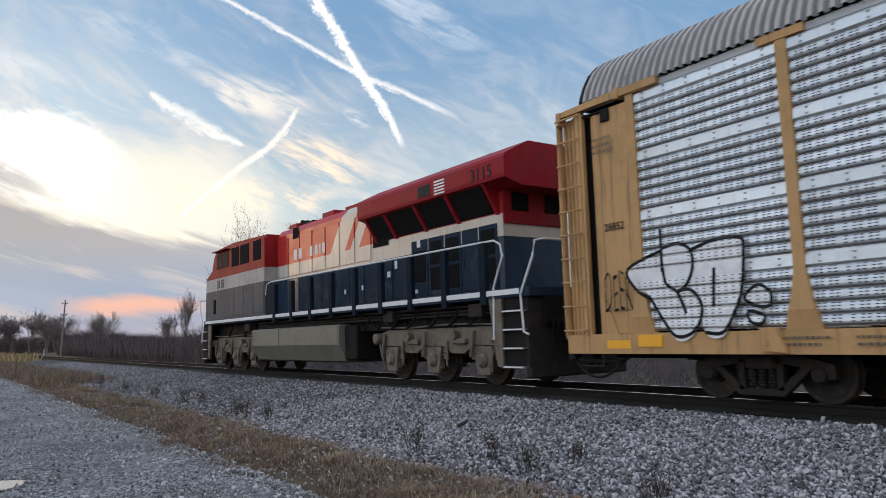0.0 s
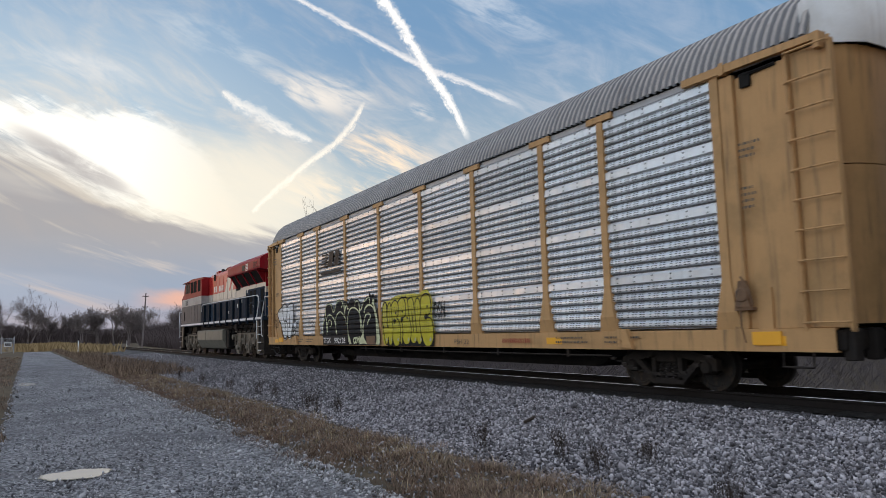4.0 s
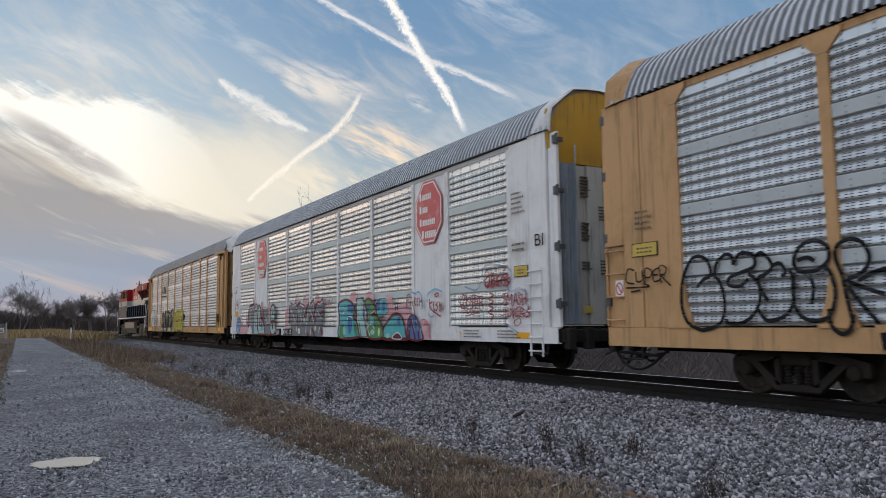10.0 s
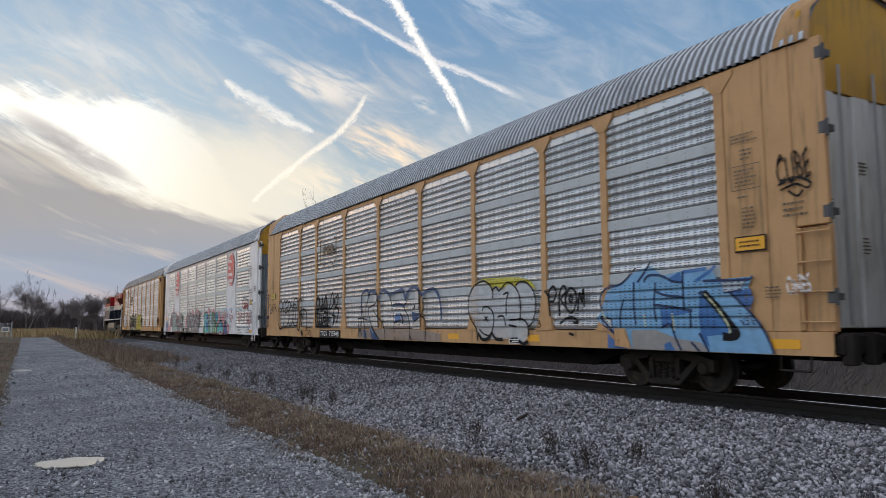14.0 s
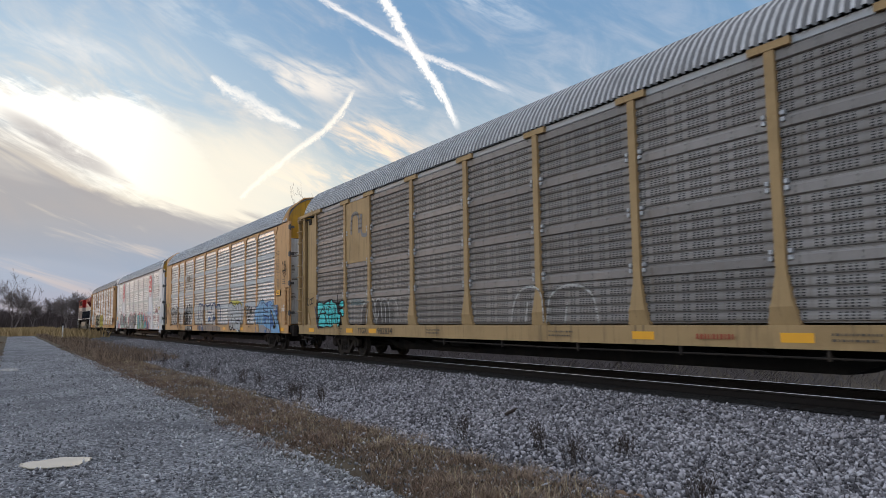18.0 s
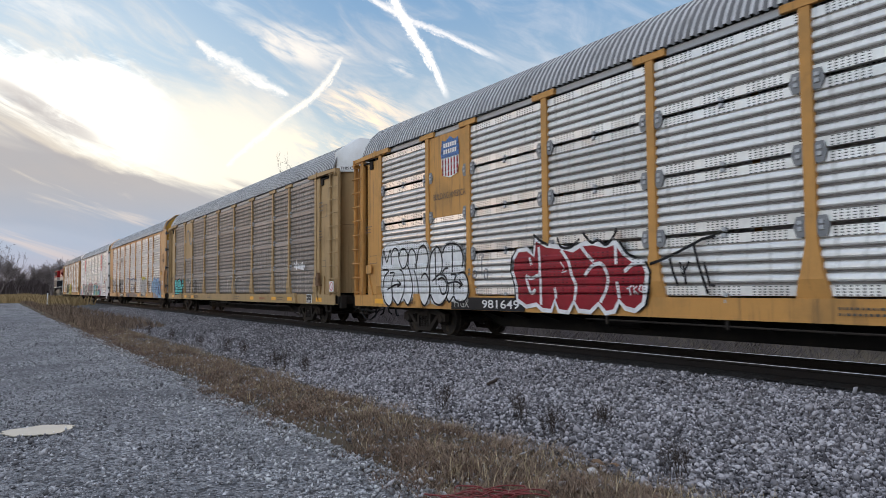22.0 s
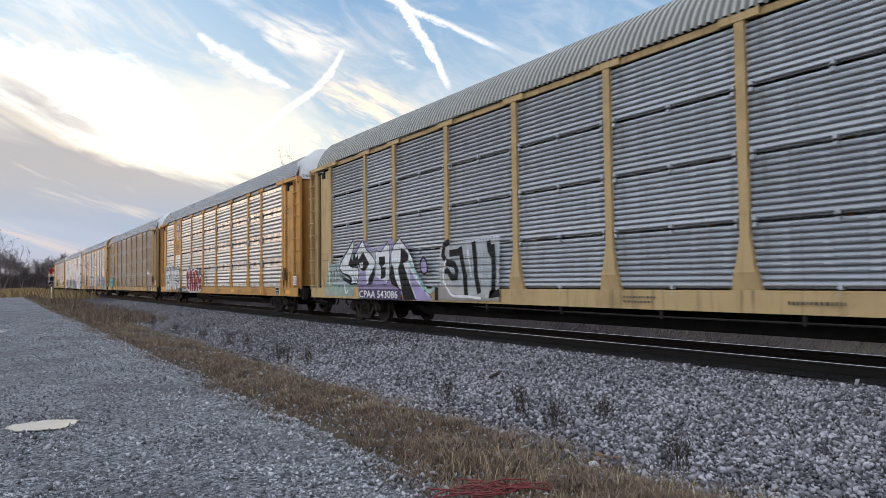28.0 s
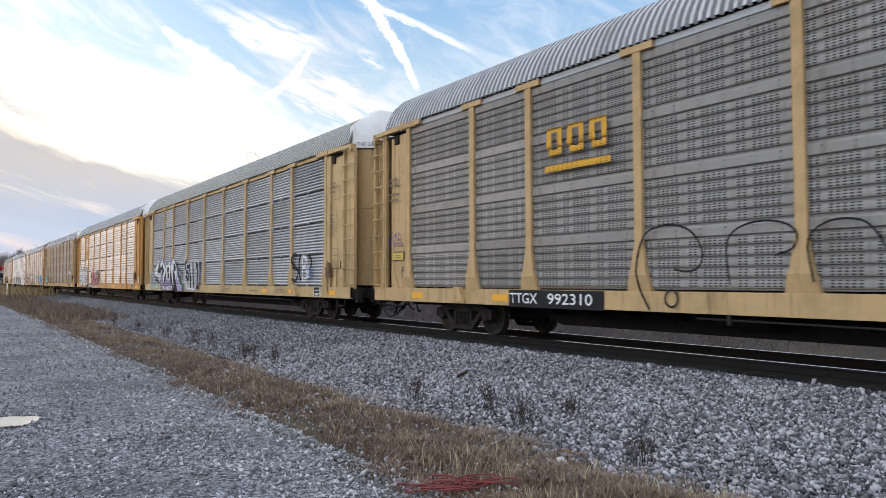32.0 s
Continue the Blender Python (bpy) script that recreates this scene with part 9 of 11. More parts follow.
    lines(c2, (((-7.65, 1.23), (-7.87, 1.26), (-8.01, 1.2), (-8.13, 1), (-8.2, 0.74)),), 0.06, ROSE, 0.004)
    lines(c2, (((-7.14, 2.06), (-7.38, 2.01), (-7.57, 2.05), (-7.74, 1.92), (-7.82, 1.64), (-7.68, 1.55)), ((-8.07, 1.74), (-8.1, 1.95), (-8.33, 2.04), (-8.56, 2.08), (-8.91, 1.99)), ((-8.13, 1.43), (-8.28, 1.35), (-8.44, 1.42)),), 0.05, SKY, 0.003)
    lines(c2, (((-6.84, 1.63), (-6.88, 1.98), (-7.04, 2)), ((-6.87, 1.82), (-7.01, 1.85)), ((-7.08, 1.66), (-7.15, 1.94), (-7.23, 1.67)), ((-7.31, 1.65), (-7.32, 1.92), (-7.41, 1.88), (-7.33, 1.78), (-7.42, 1.66)), ((-7.59, 1.87), (-7.5, 1.85), (-7.49, 1.67), (-7.58, 1.69)), ((-7.65, 1.9), (-7.65, 1.64)), ((-7.77, 1.89), (-7.77, 1.63)), ((-7.64, 1.77), (-7.78, 1.77)),), 0.045, SCARLET, 0.006, False, "dark red spray tag")
    lines(c2, (((-8.2, 1.82), (-8.25, 1.5)), ((-8.37, 1.76), (-8.22, 1.66), (-8.37, 1.5)), ((-8.44, 1.77), (-8.45, 1.53), (-8.53, 1.54)), ((-8.68, 1.73), (-8.57, 1.66), (-8.65, 1.61), (-8.59, 1.49)), ((-8.75, 1.74), (-8.76, 1.49)), ((-8.79, 1.47), (-8.84, 1.71), (-8.88, 1.51)), ((-8.48, 1.91), (-8.63, 1.97), (-8.7, 1.92), (-8.57, 1.88), (-8.48, 1.91)), ((-8.37, 1.5), (-8.6, 1.42), (-8.81, 1.34)),), 0.05, SCARLET, 0.006, label="dark red spray tag")
    lines(c2, (((-6.1, 1.75), (-6.16, 1.52)), ((-6.08, 1.75), (-6.26, 1.78), (-6.27, 1.56)), ((-6.1, 1.64), (-6.32, 1.65)), ((-7.29, 1.66), (-7.38, 1.28), (-7.4, 1.04)),), 0.04, MAROON, 0.012, False)
    for body, a, b, z0, z1 in (("SPONE", -0.2, -1.1, 1.75, 2.05), ("CLSER", -9.8, -10.9, 1.5, 1.85), ("SMASH", -11.75, -12.6, 1.55, 1.85), ("JUNERS", -11.75, -12.75, 1.2, 1.5), ("OBLIS", -10.9, -11.85, 2.0, 2.4)):
        words(c2, body, a, b, z0, z1, SCARLET, bold=-0.008, proud=0.006, wave=0.10, label="dark red spray tag")
    for ya, yb in ((5.85, 4.95), (4.6, 3.35)):
        plate(c2, ya, yb, 0.74, 1.0, M["black"], proud=0.012)
    words(c2, "TTGX", 5.75, 5.05, 0.78, 0.96, M["white"], bold=0.008, name="lettering", proud=0.02)
    words(c2, "697115", 4.5, 3.45, 0.78, 0.96, M["white"], bold=0.008, name="lettering", proud=0.02)
    for y in (11.9, -10.4, -11.9):
        bars(c2, y + 0.45, y - 0.45, 0.80, 1.02, 3, STENCIL, seed=int(y * 3 + 90))
    bars(c2, -12.1, -12.6, 3.6, 4.15, 5, STENCIL, seed=52)
    bars(c2, -12.1, -12.6, 2.75, 3.0, 2, STENCIL, seed=53)
    plate(c2, 12.65, 12.15, 1.62, 1.86, M["yellow"])
    words(c2, "BI", -12.95, -13.25, 2.82, 3.08, M["black"], name="lettering")
    words(c2, "GZ", 12.55, 12.15, 2.86, 3.10, SCARLET, bold=-0.012, wave=0.08)
    words(c2, "DAKS", 12.58, 11.9, 2.1, 2.46, SCARLET, bold=-0.012, wave=0.12)
    lines(c2, (((12.6, 2.05), (12.3, 1.98), (11.95, 2.08)),), 0.03, SCARLET, 0.0)
    bars(c2, 12.7, 12.2, 2.75, 2.9, 1, STENCIL, seed=5)
    lines(c2, (((-10.88, 2.27), (-10.89, 2.49), (-11.29, 2.54), (-11.95, 2.4), (-12.05, 2.18), (-11.9, 1.99), (-12.01, 1.88), (-12.34, 1.92), (-12.6, 1.85), (-12.65, 1.65), (-12.67, 1.41)), ((-11.74, 1.17), (-12.02, 1.05), (-12.28, 0.93)), ((-10.03, 2.08), (-10.54, 1.96), (-10.81, 2.16)), ((-10.69, 1.51), (-10.88, 1.39), (-10.83, 1.16)),), 0.055, MIST, 0.0)
    lines(c2, (((-10.98, 2.2), (-11.14, 2.27), (-11.16, 2.08), (-11, 2.04), (-10.98, 2.2)), ((-11.22, 2.05), (-11.26, 2.26), (-11.38, 2.21), (-11.26, 2.13), (-11.4, 2.04)), ((-11.59, 2.26), (-11.47, 2.2), (-11.56, 2.11), (-11.43, 2.04)), ((-11.64, 2.02), (-11.71, 2.25), (-11.82, 2.03)), ((-11.82, 2.2), (-11.94, 2.25), (-11.88, 2.11), (-11.99, 2.09), (-11.81, 1.99)), ((-11.03, 2), (-11.5, 2.12), (-12.01, 2.19)), ((-11.15, 1.87), (-11.33, 1.81), (-11.11, 1.73), (-11.33, 1.66), (-11.11, 1.58), (-11.32, 1.51), (-11.1, 1.41), (-11.31, 1.34), (-11.18, 1.22)),), 0.045, SCARLET, 0.003, label="dark red spray tag")
    lines(c2, (((-9.84, 1.86), (-9.74, 1.72), (-9.94, 1.62), (-10.02, 1.82), (-9.91, 1.9)), ((-10.11, 1.64), (-10.09, 1.87)), ((-10.26, 1.81), (-10.15, 1.73), (-10.29, 1.65), (-10.18, 1.57)), ((-10.39, 1.56), (-10.4, 1.83), (-10.53, 1.8), (-10.43, 1.69), (-10.59, 1.62)), ((-10.67, 1.82), (-10.63, 1.64), (-10.79, 1.68)), ((-9.97, 1.48), (-10.11, 1.55), (-10.17, 1.39), (-10.35, 1.52), (-10.45, 1.38)), ((-10.07, 1.34), (-10.68, 1.42)),), 0.03, SCARLET, 0.003)
    lines(c2, (((-11.81, 1.83), (-11.66, 1.79), (-11.77, 1.67), (-11.62, 1.59)), ((-11.85, 1.54), (-11.89, 1.8), (-11.97, 1.66), (-12.06, 1.82), (-12.07, 1.55)), ((-12.13, 1.55), (-12.22, 1.81), (-12.29, 1.55)), ((-12.16, 1.65), (-12.27, 1.67)), ((-12.44, 1.8), (-12.33, 1.74), (-12.43, 1.66), (-12.32, 1.56)), ((-12.46, 1.8), (-12.48, 1.54)), ((-12.59, 1.81), (-12.61, 1.56)), ((-12.47, 1.68), (-12.6, 1.69)), ((-11.73, 1.48), (-11.72, 1.32), (-11.61, 1.36)), ((-11.82, 1.5), (-11.84, 1.31), (-11.92, 1.33), (-11.93, 1.5)), ((-11.98, 1.31), (-12.01, 1.49), (-12.12, 1.31), (-12.15, 1.49)), ((-12.31, 1.51), (-12.21, 1.47), (-12.2, 1.31), (-12.33, 1.33)), ((-12.2, 1.4), (-12.31, 1.42)), ((-12.38, 1.29), (-12.39, 1.48), (-12.5, 1.46), (-12.41, 1.38), (-12.54, 1.3)), ((-12.73, 1.47), (-12.6, 1.42), (-12.7, 1.36), (-12.56, 1.26)), ((-12.16, 1.21), (-12.33, 1.27), (-12.38, 1.17), (-12.24, 1.09), (-12.13, 1.15), (-12.16, 1.21)), ((-12.05, 1.67), (-12.16, 1.07)),), 0.028, SCARLET, 0.003, label="dark red spray tag")
    framed(c2, -12.13, -12.64, 2.19, 2.44, PLATE_YELLOW)
    bm = bmesh.new()
    for k in range(5):
        prism(bm, [(-1.34 + 0.115 * k, -13.46), (-1.285 + 0.115 * k, -13.535), (-1.225 + 0.115 * k, -13.46)], 2, SILL1 + 0.06, EAVE - 0.58)
    part("end_curtain", bm, DOOR_BLUE, c2, "pleated blue-grey sheet over the end door")
    rng = random.Random(65)
    bm = bmesh.new()
    for x, w, z0, n in ((-0.62, 0.24, 3.9, 7), (-0.62, 0.20, 2.95, 6), (-0.62, 0.28, 2.3, 3), (-0.14, 0.26, 3.4, 5), (-0.14, 0.2, 2.2, 5)):
        for k in range(n):
            box(bm, x, x + w * rng.uniform(0.6, 1.0), -13.485, -13.41, z0 + k * 0.07, z0 + k * 0.07 + 0.03)
    tagged(part("small_print", bm, STENCIL, c2), kind="stuff")
    part("panel_plate", boxed(-0.58, -0.40, -13.482, -13.41, 1.35, 1.50), PLATE_YELLOW, c2, "small yellow plate")
    # third car
    framed(c3, 12.92, 12.31, 2.33, 2.58, PLATE_YELLOW)
    bars(c3, 12.8, 12.4, 2.8, 3.2, 4, STENCIL, seed=54)
    lines(c3, (((11.42, 1.02), (11.68, 1.15), (11.79, 1.44), (11.75, 1.84), (11.58, 2.15), (11.41, 2.23), (11.23, 2.15), (11.16, 1.92), (11.31, 1.84), (11.45, 1.72)), ((11.31, 1.84), (11.11, 1.9), (10.96, 1.7), (10.92, 1.37), (11.02, 1.13), (11.29, 1.03), (11.42, 1.02)), ((11.08, 1.9), (11.04, 2.08), (10.87, 2.21), (10.75, 2.17), (10.73, 2.04)), ((10.73, 2.04), (10.59, 2.2), (10.36, 2.16), (10.35, 1.99), (10.58, 1.91), (10.8, 1.84), (10.83, 1.73), (10.62, 1.7), (10.46, 1.8)), ((10.89, 1.2), (10.87, 1.13), (10.62, 1.13), (10.4, 1.26), (10.28, 1.46), (10.29, 1.72), (10.46, 1.89)), ((10.36, 2.09), (10.24, 2.18), (10.1, 2.09), (10.05, 1.95), (10.17, 1.85), (10.29, 1.79), (10.21, 1.56), (10.13, 1.46)), ((10.05, 1.97), (9.91, 2), (9.83, 1.87), (9.89, 1.8)), ((10.31, 1.33), (10.18, 1.17), (9.92, 1.21), (9.75, 1.37), (9.7, 1.7), (9.76, 1.89)), ((9.69, 1.95), (9.67, 2.09), (9.54, 2.24), (9.35, 2.28), (9.18, 2.19), (9.16, 2.01), (9.3, 1.88), (9.48, 1.85), (9.64, 1.88), (9.69, 2)), ((9.64, 2.02), (9.47, 2.05), (9.37, 1.99)), ((9.25, 1.9), (9.15, 1.82), (9.09, 1.53), (9.18, 1.24), (9.36, 1.16), (9.57, 1.19), (9.7, 1.35), (9.73, 1.65), (9.69, 1.85)), ((9.46, 1.78), (9.4, 1.63), (9.45, 1.39)), ((9.2, 1.32), (9.18, 1.1), (9.05, 0.98), (8.92, 1.03), (8.86, 1.24)), ((8.87, 1.14), (8.93, 1.43), (8.98, 1.76), (9.06, 2), (9.03, 2.17), (8.85, 2.25), (8.69, 2.19), (8.6, 2.02), (8.64, 1.86), (8.76, 1.76), (8.91, 1.7), (8.72, 1.6), (8.43, 1.49)), ((8.91, 1.61), (8.74, 1.37), (8.52, 1.09), (8.49, 0.87)), ((8.77, 1.68), (8.55, 1.78), (8.37, 1.81), (8.17, 1.75), (8.03, 1.56), (8, 1.31), (8.09, 0.96)),), 0.062, BLACK, 0.0, label="black outlined throw-up")
    lines(c3, (((6.95, 1.09), (7, 1.46), (6.98, 1.78), (6.9, 2.11), (6.75, 2.22), (6.62, 2.13), (6.58, 1.92), (6.68, 1.76), (6.81, 1.85)), ((7.02, 1.73), (6.69, 1.75), (6.57, 1.79)), ((6.27, 2.21), (6.31, 1.91), (6.46, 1.88)), ((6.52, 1.82), (6.19, 1.89), (6.02, 2.09), (5.91, 2.28), (5.83, 2.09), (5.78, 1.84), (5.88, 1.81)), ((6.88, 1.6), (6.75, 1.64), (6.74, 1.33), (6.65, 1.19), (6.55, 1.32), (6.52, 1.61)), ((6.37, 1.57), (6.36, 1.2)), ((6.24, 1.19), (6.18, 1.47), (6.22, 1.62)), ((6.14, 1.62), (5.97, 1.66), (5.87, 1.58), (5.92, 1.46), (6.09, 1.43), (6.07, 1.3), (5.9, 1.36), (5.63, 1.47)), ((6.51, 1.74), (6.28, 1.74), (6.11, 1.81), (5.81, 1.8)), ((5.78, 1.86), (5.75, 1.63), (5.65, 1.34)),), 0.12, BLACK, 0.0, label="heavy black angular tag")
    shape(c3, ((6.98, 1.24), (6.65, 1.19), (6.35, 1.29), (6.24, 1.2), (6, 1.2), (5.64, 1.3), (5.66, 1.09), (6.97, 1.08)), BLACK, 0.0, None, round_=False)
    lines(c3, (((7.9, 1.05), (7.82, 0.88), (7.81, 0.81), (7.72, 0.86)), ((7.76, 0.96), (7.68, 0.98), (7.66, 0.88), (7.75, 0.86), (7.76, 0.96)), ((7.57, 1.01), (7.64, 0.93), (7.56, 0.88), (7.63, 0.78)), ((7.52, 0.98), (7.49, 0.81)), ((7.44, 1), (7.52, 0.88), (7.38, 0.73)),), 0.03, BLACK, 0.02)
    lines(c3, (((12.86, 2.09), (13.02, 2.12), (13.07, 1.9), (12.87, 1.85)), ((12.82, 2.06), (12.81, 1.89), (12.67, 1.91), (12.67, 2.08)), ((12.6, 1.82), (12.59, 2.1), (12.44, 2.06), (12.48, 1.95), (12.59, 1.95)), ((12.27, 2.1), (12.4, 2.04), (12.39, 1.87), (12.24, 1.89)), ((12.4, 1.98), (12.29, 1.98)), ((12.22, 1.83), (12.25, 2.12), (12.1, 2.09), (12.14, 1.98), (12.22, 1.96), (12.01, 1.77)), ((13.08, 1.78), (12.52, 1.78), (12.64, 1.84)), ((12.96, 1.7), (12.72, 1.73)),), 0.03, BLACK, 0.0, label="black spray tag")
    lines(c3, (((8.44, 1), (8.41, 0.78)), ((8.33, 0.96), (8.3, 0.74)),), 0.09, BLACK, 0.08, False)
    lines(c3, (((5.57, 1.72), (5.28, 2.35), (5.14, 1.97), (5.45, 1.76)), ((5.04, 2.14), (5.14, 1.22)), ((4.94, 2.13), (4.69, 2.24), (4.75, 1.94), (4.96, 1.81), (4.64, 1.72), (4.85, 1.25)), ((5.33, 1.56), (4.98, 1.48), (5.23, 1.15)),), 0.085, BLACK, 0.001)
    plate(c3, 6.57, 4.55, 0.72, 1.0, M["black"])
    words(c3, "TTGX", 6.45, 5.75, 0.78, 0.96, M["white"], bold=0.008, name="lettering", proud=0.006)
    words(c3, "715948", 5.55, 4.62, 0.78, 0.96, M["white"], bold=0.008, name="lettering", proud=0.006)
    bm = bmesh.new()
    for s in (-1, 1):
        stroke(bm, [(s * 0.6, 0.0), (s * 0.8, 0.0), (s * 0.8, 0.85), (s * 0.6, 0.85)], 0.09)
    for x in (-0.36, 0.0, 0.36):
        fill(bm, [(x - 0.14, 0.25), (x + 0.12, 0.25), (x + 0.16, 0.62), (x - 0.10, 0.62)])
    for x in (-0.5, -0.32, 0.32, 0.5):
        fill(bm, [(x + math.cos(a * math.pi / 4) * 0.06, -0.1 + math.sin(a * math.pi / 4) * 0.06) for a in range(8)])
    drawing(c3, "company_mark", bm, STENCIL, 5.75, 3.5, 0.0, "black bracketed company mark")
    shape(c3, ((-4.17, 1.48), (-4.15, 1.84), (-4.34, 2.11), (-4.82, 2.23), (-5.2, 2.03), (-5.38, 2.07), (-5.61, 1.96), (-5.91, 2.11), (-6.12, 2.02), (-6.35, 2.15), (-6.7, 2.04), (-6.91, 1.75), (-6.9, 1.41), (-6.64, 1.12), (-6.58, 0.86), (-6.37, 0.77), (-6.17, 0.9), (-5.72, 0.85), (-5.37, 0.84), (-4.75, 0.83), (-4.5, 1.07), (-4.37, 1.28)), PALE, 0.0, None, round_=False, label="pale throw-up outlined in black")
    shape(c3, ((-4.42, 2.18), (-4.83, 2.3), (-5.57, 2.27), (-6.25, 2.25), (-6.75, 2.14), (-6.95, 1.92), (-6.7, 2.05), (-6.35, 2.17), (-6.13, 2.04), (-5.89, 2.11), (-5.62, 2), (-5.38, 2.09), (-5.17, 2.05), (-4.82, 2.23)), YEL, 0.003, None, round_=False)
    lines(c3, (((-4.55, 0.78), (-4.5, 1.07), (-4.23, 1.32), (-4.12, 1.59), (-4.18, 1.89), (-4.39, 2.12), (-4.8, 2.23), (-5.08, 2.14), (-5.22, 1.97), (-5.23, 1.8)), ((-5.22, 1.99), (-5.37, 2.06), (-5.48, 1.97), (-5.59, 2.01), (-5.82, 2.14), (-6.06, 2.08), (-6.29, 1.87), (-6.35, 1.56), (-6.32, 1.25)), ((-5.67, 1.87), (-5.87, 1.91), (-5.8, 1.72), (-5.78, 1.37)), ((-6.17, 2.06), (-6.35, 2.13), (-6.65, 2.07), (-6.87, 1.85), (-6.91, 1.54), (-6.8, 1.25), (-6.64, 1.13)), ((-4.75, 1.51), (-4.84, 1.6), (-5.05, 1.59), (-5.24, 1.44), (-5.25, 1.17), (-5.09, 0.93), (-4.82, 0.96), (-4.63, 1.07)), ((-4.86, 1.39), (-5, 1.25)), ((-5.01, 1.38), (-4.85, 1.27)), ((-5.43, 1.36), (-5.66, 1.37), (-5.76, 1.15)), ((-5.91, 1.28), (-6.19, 1.29), (-6.4, 1.3), (-6.6, 1.18), (-6.63, 0.91)), ((-5.88, 1.17), (-6.18, 1.13)),), 0.045, BLACK, 0.006)
    lines(c3, (((-4.57, 0.98), (-4.77, 0.82), (-5.08, 0.88), (-5.16, 0.98), (-5.33, 0.85), (-5.63, 0.84)), ((-6.27, 0.82), (-6.43, 0.75), (-6.61, 0.81)),), 0.08, BLACK, 0.006)
    lines(c3, (((-7.23, 1.9), (-7.37, 1.73), (-7.4, 1.36)), ((-7.38, 1.73), (-7.4, 1.9), (-7.54, 1.97), (-7.62, 1.84), (-7.54, 1.67), (-7.38, 1.66)), ((-7.72, 1.35), (-7.73, 1.79), (-7.86, 1.97), (-7.95, 1.85), (-7.78, 1.7), (-7.96, 1.5)), ((-8.07, 1.92), (-8.22, 1.86), (-8.27, 1.64), (-8.13, 1.42), (-7.96, 1.5), (-7.93, 1.74), (-8.07, 1.92)), ((-8.07, 1.77), (-8.15, 1.73), (-8.11, 1.63), (-8.04, 1.68), (-8.07, 1.77)), ((-8.3, 1.45), (-8.37, 1.82), (-8.42, 1.63), (-8.49, 1.89), (-8.5, 1.52)), ((-7.73, 1.19), (-7.95, 1.3), (-8.18, 1.31), (-8.3, 1.21), (-8.15, 1.22)), ((-8.01, 1), (-8.16, 0.96)),), 0.055, BLACK, 0.0, label="black spray tag")
    lines(c3, (((-6.95, 1.25), (-7.03, 1.26), (-6.99, 1.2), (-7.06, 1.18), (-7.02, 1.11), (-6.94, 1.13)), ((-4.36, 1.17), (-4.4, 1.27), (-4.51, 1.31)),), 0.025, BLACK, 0.0)
    shape(c3, ((2.88, 1.01), (0.73, 1.07), (-0.94, 1.05), (-2.1, 1), (-2.68, 0.93), (-2.7, 0.73), (-1.39, 0.74), (0.75, 0.74), (2.9, 0.76)), HAZE, 0.0, None, round_=False)
    shape(c3, ((1.61, 2.22), (1.39, 2.16), (1.39, 1.65), (1.31, 1.09), (1.76, 1.09), (1.68, 1.56)), POST_PALE, 0.001, None, round_=False)
    shape(c3, ((-1.25, 2.21), (-1.43, 2.14), (-1.47, 1.54), (-1.53, 1.07), (-1.06, 1.07), (-1.17, 1.38)), POST_PALE, 0.001, None, round_=False)
    lines(c3, (((2.6, 1.48), (2.6, 2.08), (2.45, 2.24), (2.13, 2.3), (1.99, 2.12)), ((2.07, 2.06), (1.94, 2.22), (1.68, 2.24), (1.42, 2.16)), ((1.31, 2), (1.13, 2.16), (0.93, 2.23), (0.67, 2.19), (0.45, 2.07)), ((0.47, 2.11), (0.18, 2.14), (-0.17, 2.18), (-0.47, 2.24)), ((-0.47, 2.23), (-0.52, 2.07), (-0.63, 1.93)), ((0.23, 1.75), (-0.03, 1.78), (-0.36, 1.76), (-0.57, 1.71)), ((-0.61, 1.95), (-0.75, 2.11), (-0.96, 2.21), (-1.21, 2.25), (-1.44, 2.15), (-1.59, 2.03)), ((-1.64, 1.97), (-1.84, 2.09), (-2.1, 2.14), (-2.34, 2.15), (-2.53, 2.03), (-2.67, 1.83), (-2.73, 1.6), (-2.75, 1.31)),), 0.10, INDIGO, 0.003, label="blue outlined throw-up shaded in black")
    shape(c3, ((0.1, 1.46), (-0.01, 1.51), (-0.24, 1.52), (-0.35, 1.4), (-0.33, 1.3), (0.09, 1.25)), BLUE, 0.003, None, round_=False)
    shape(c3, ((-1.02, 1.56), (-1.21, 1.53), (-1.53, 1.5), (-1.39, 1.38), (-1.15, 1.28), (-1.04, 1.35)), INDIGO, 0.003, None, round_=False)
    shape(c3, ((1.94, 1.09), (1.7, 1.12), (1.41, 0.83), (1.28, 0.73), (1.78, 0.73)), INDIGO, 0.003, None, round_=False)
    shape(c3, ((2.46, 1.04), (2.3, 1.04), (2.15, 0.73), (2.38, 0.73)), INDIGO, 0.003, None, round_=False)
    shape(c3, ((-1.16, 1.72), (-1.23, 1.8), (-1.22, 1.62), (-1.07, 1.62)), BLACK, 0.004, None, round_=False)
    lines(c3, (((-0.26, 1.51), (-0.41, 1.39), (-0.45, 1.21)),), 0.10, DEEP, 0.005)
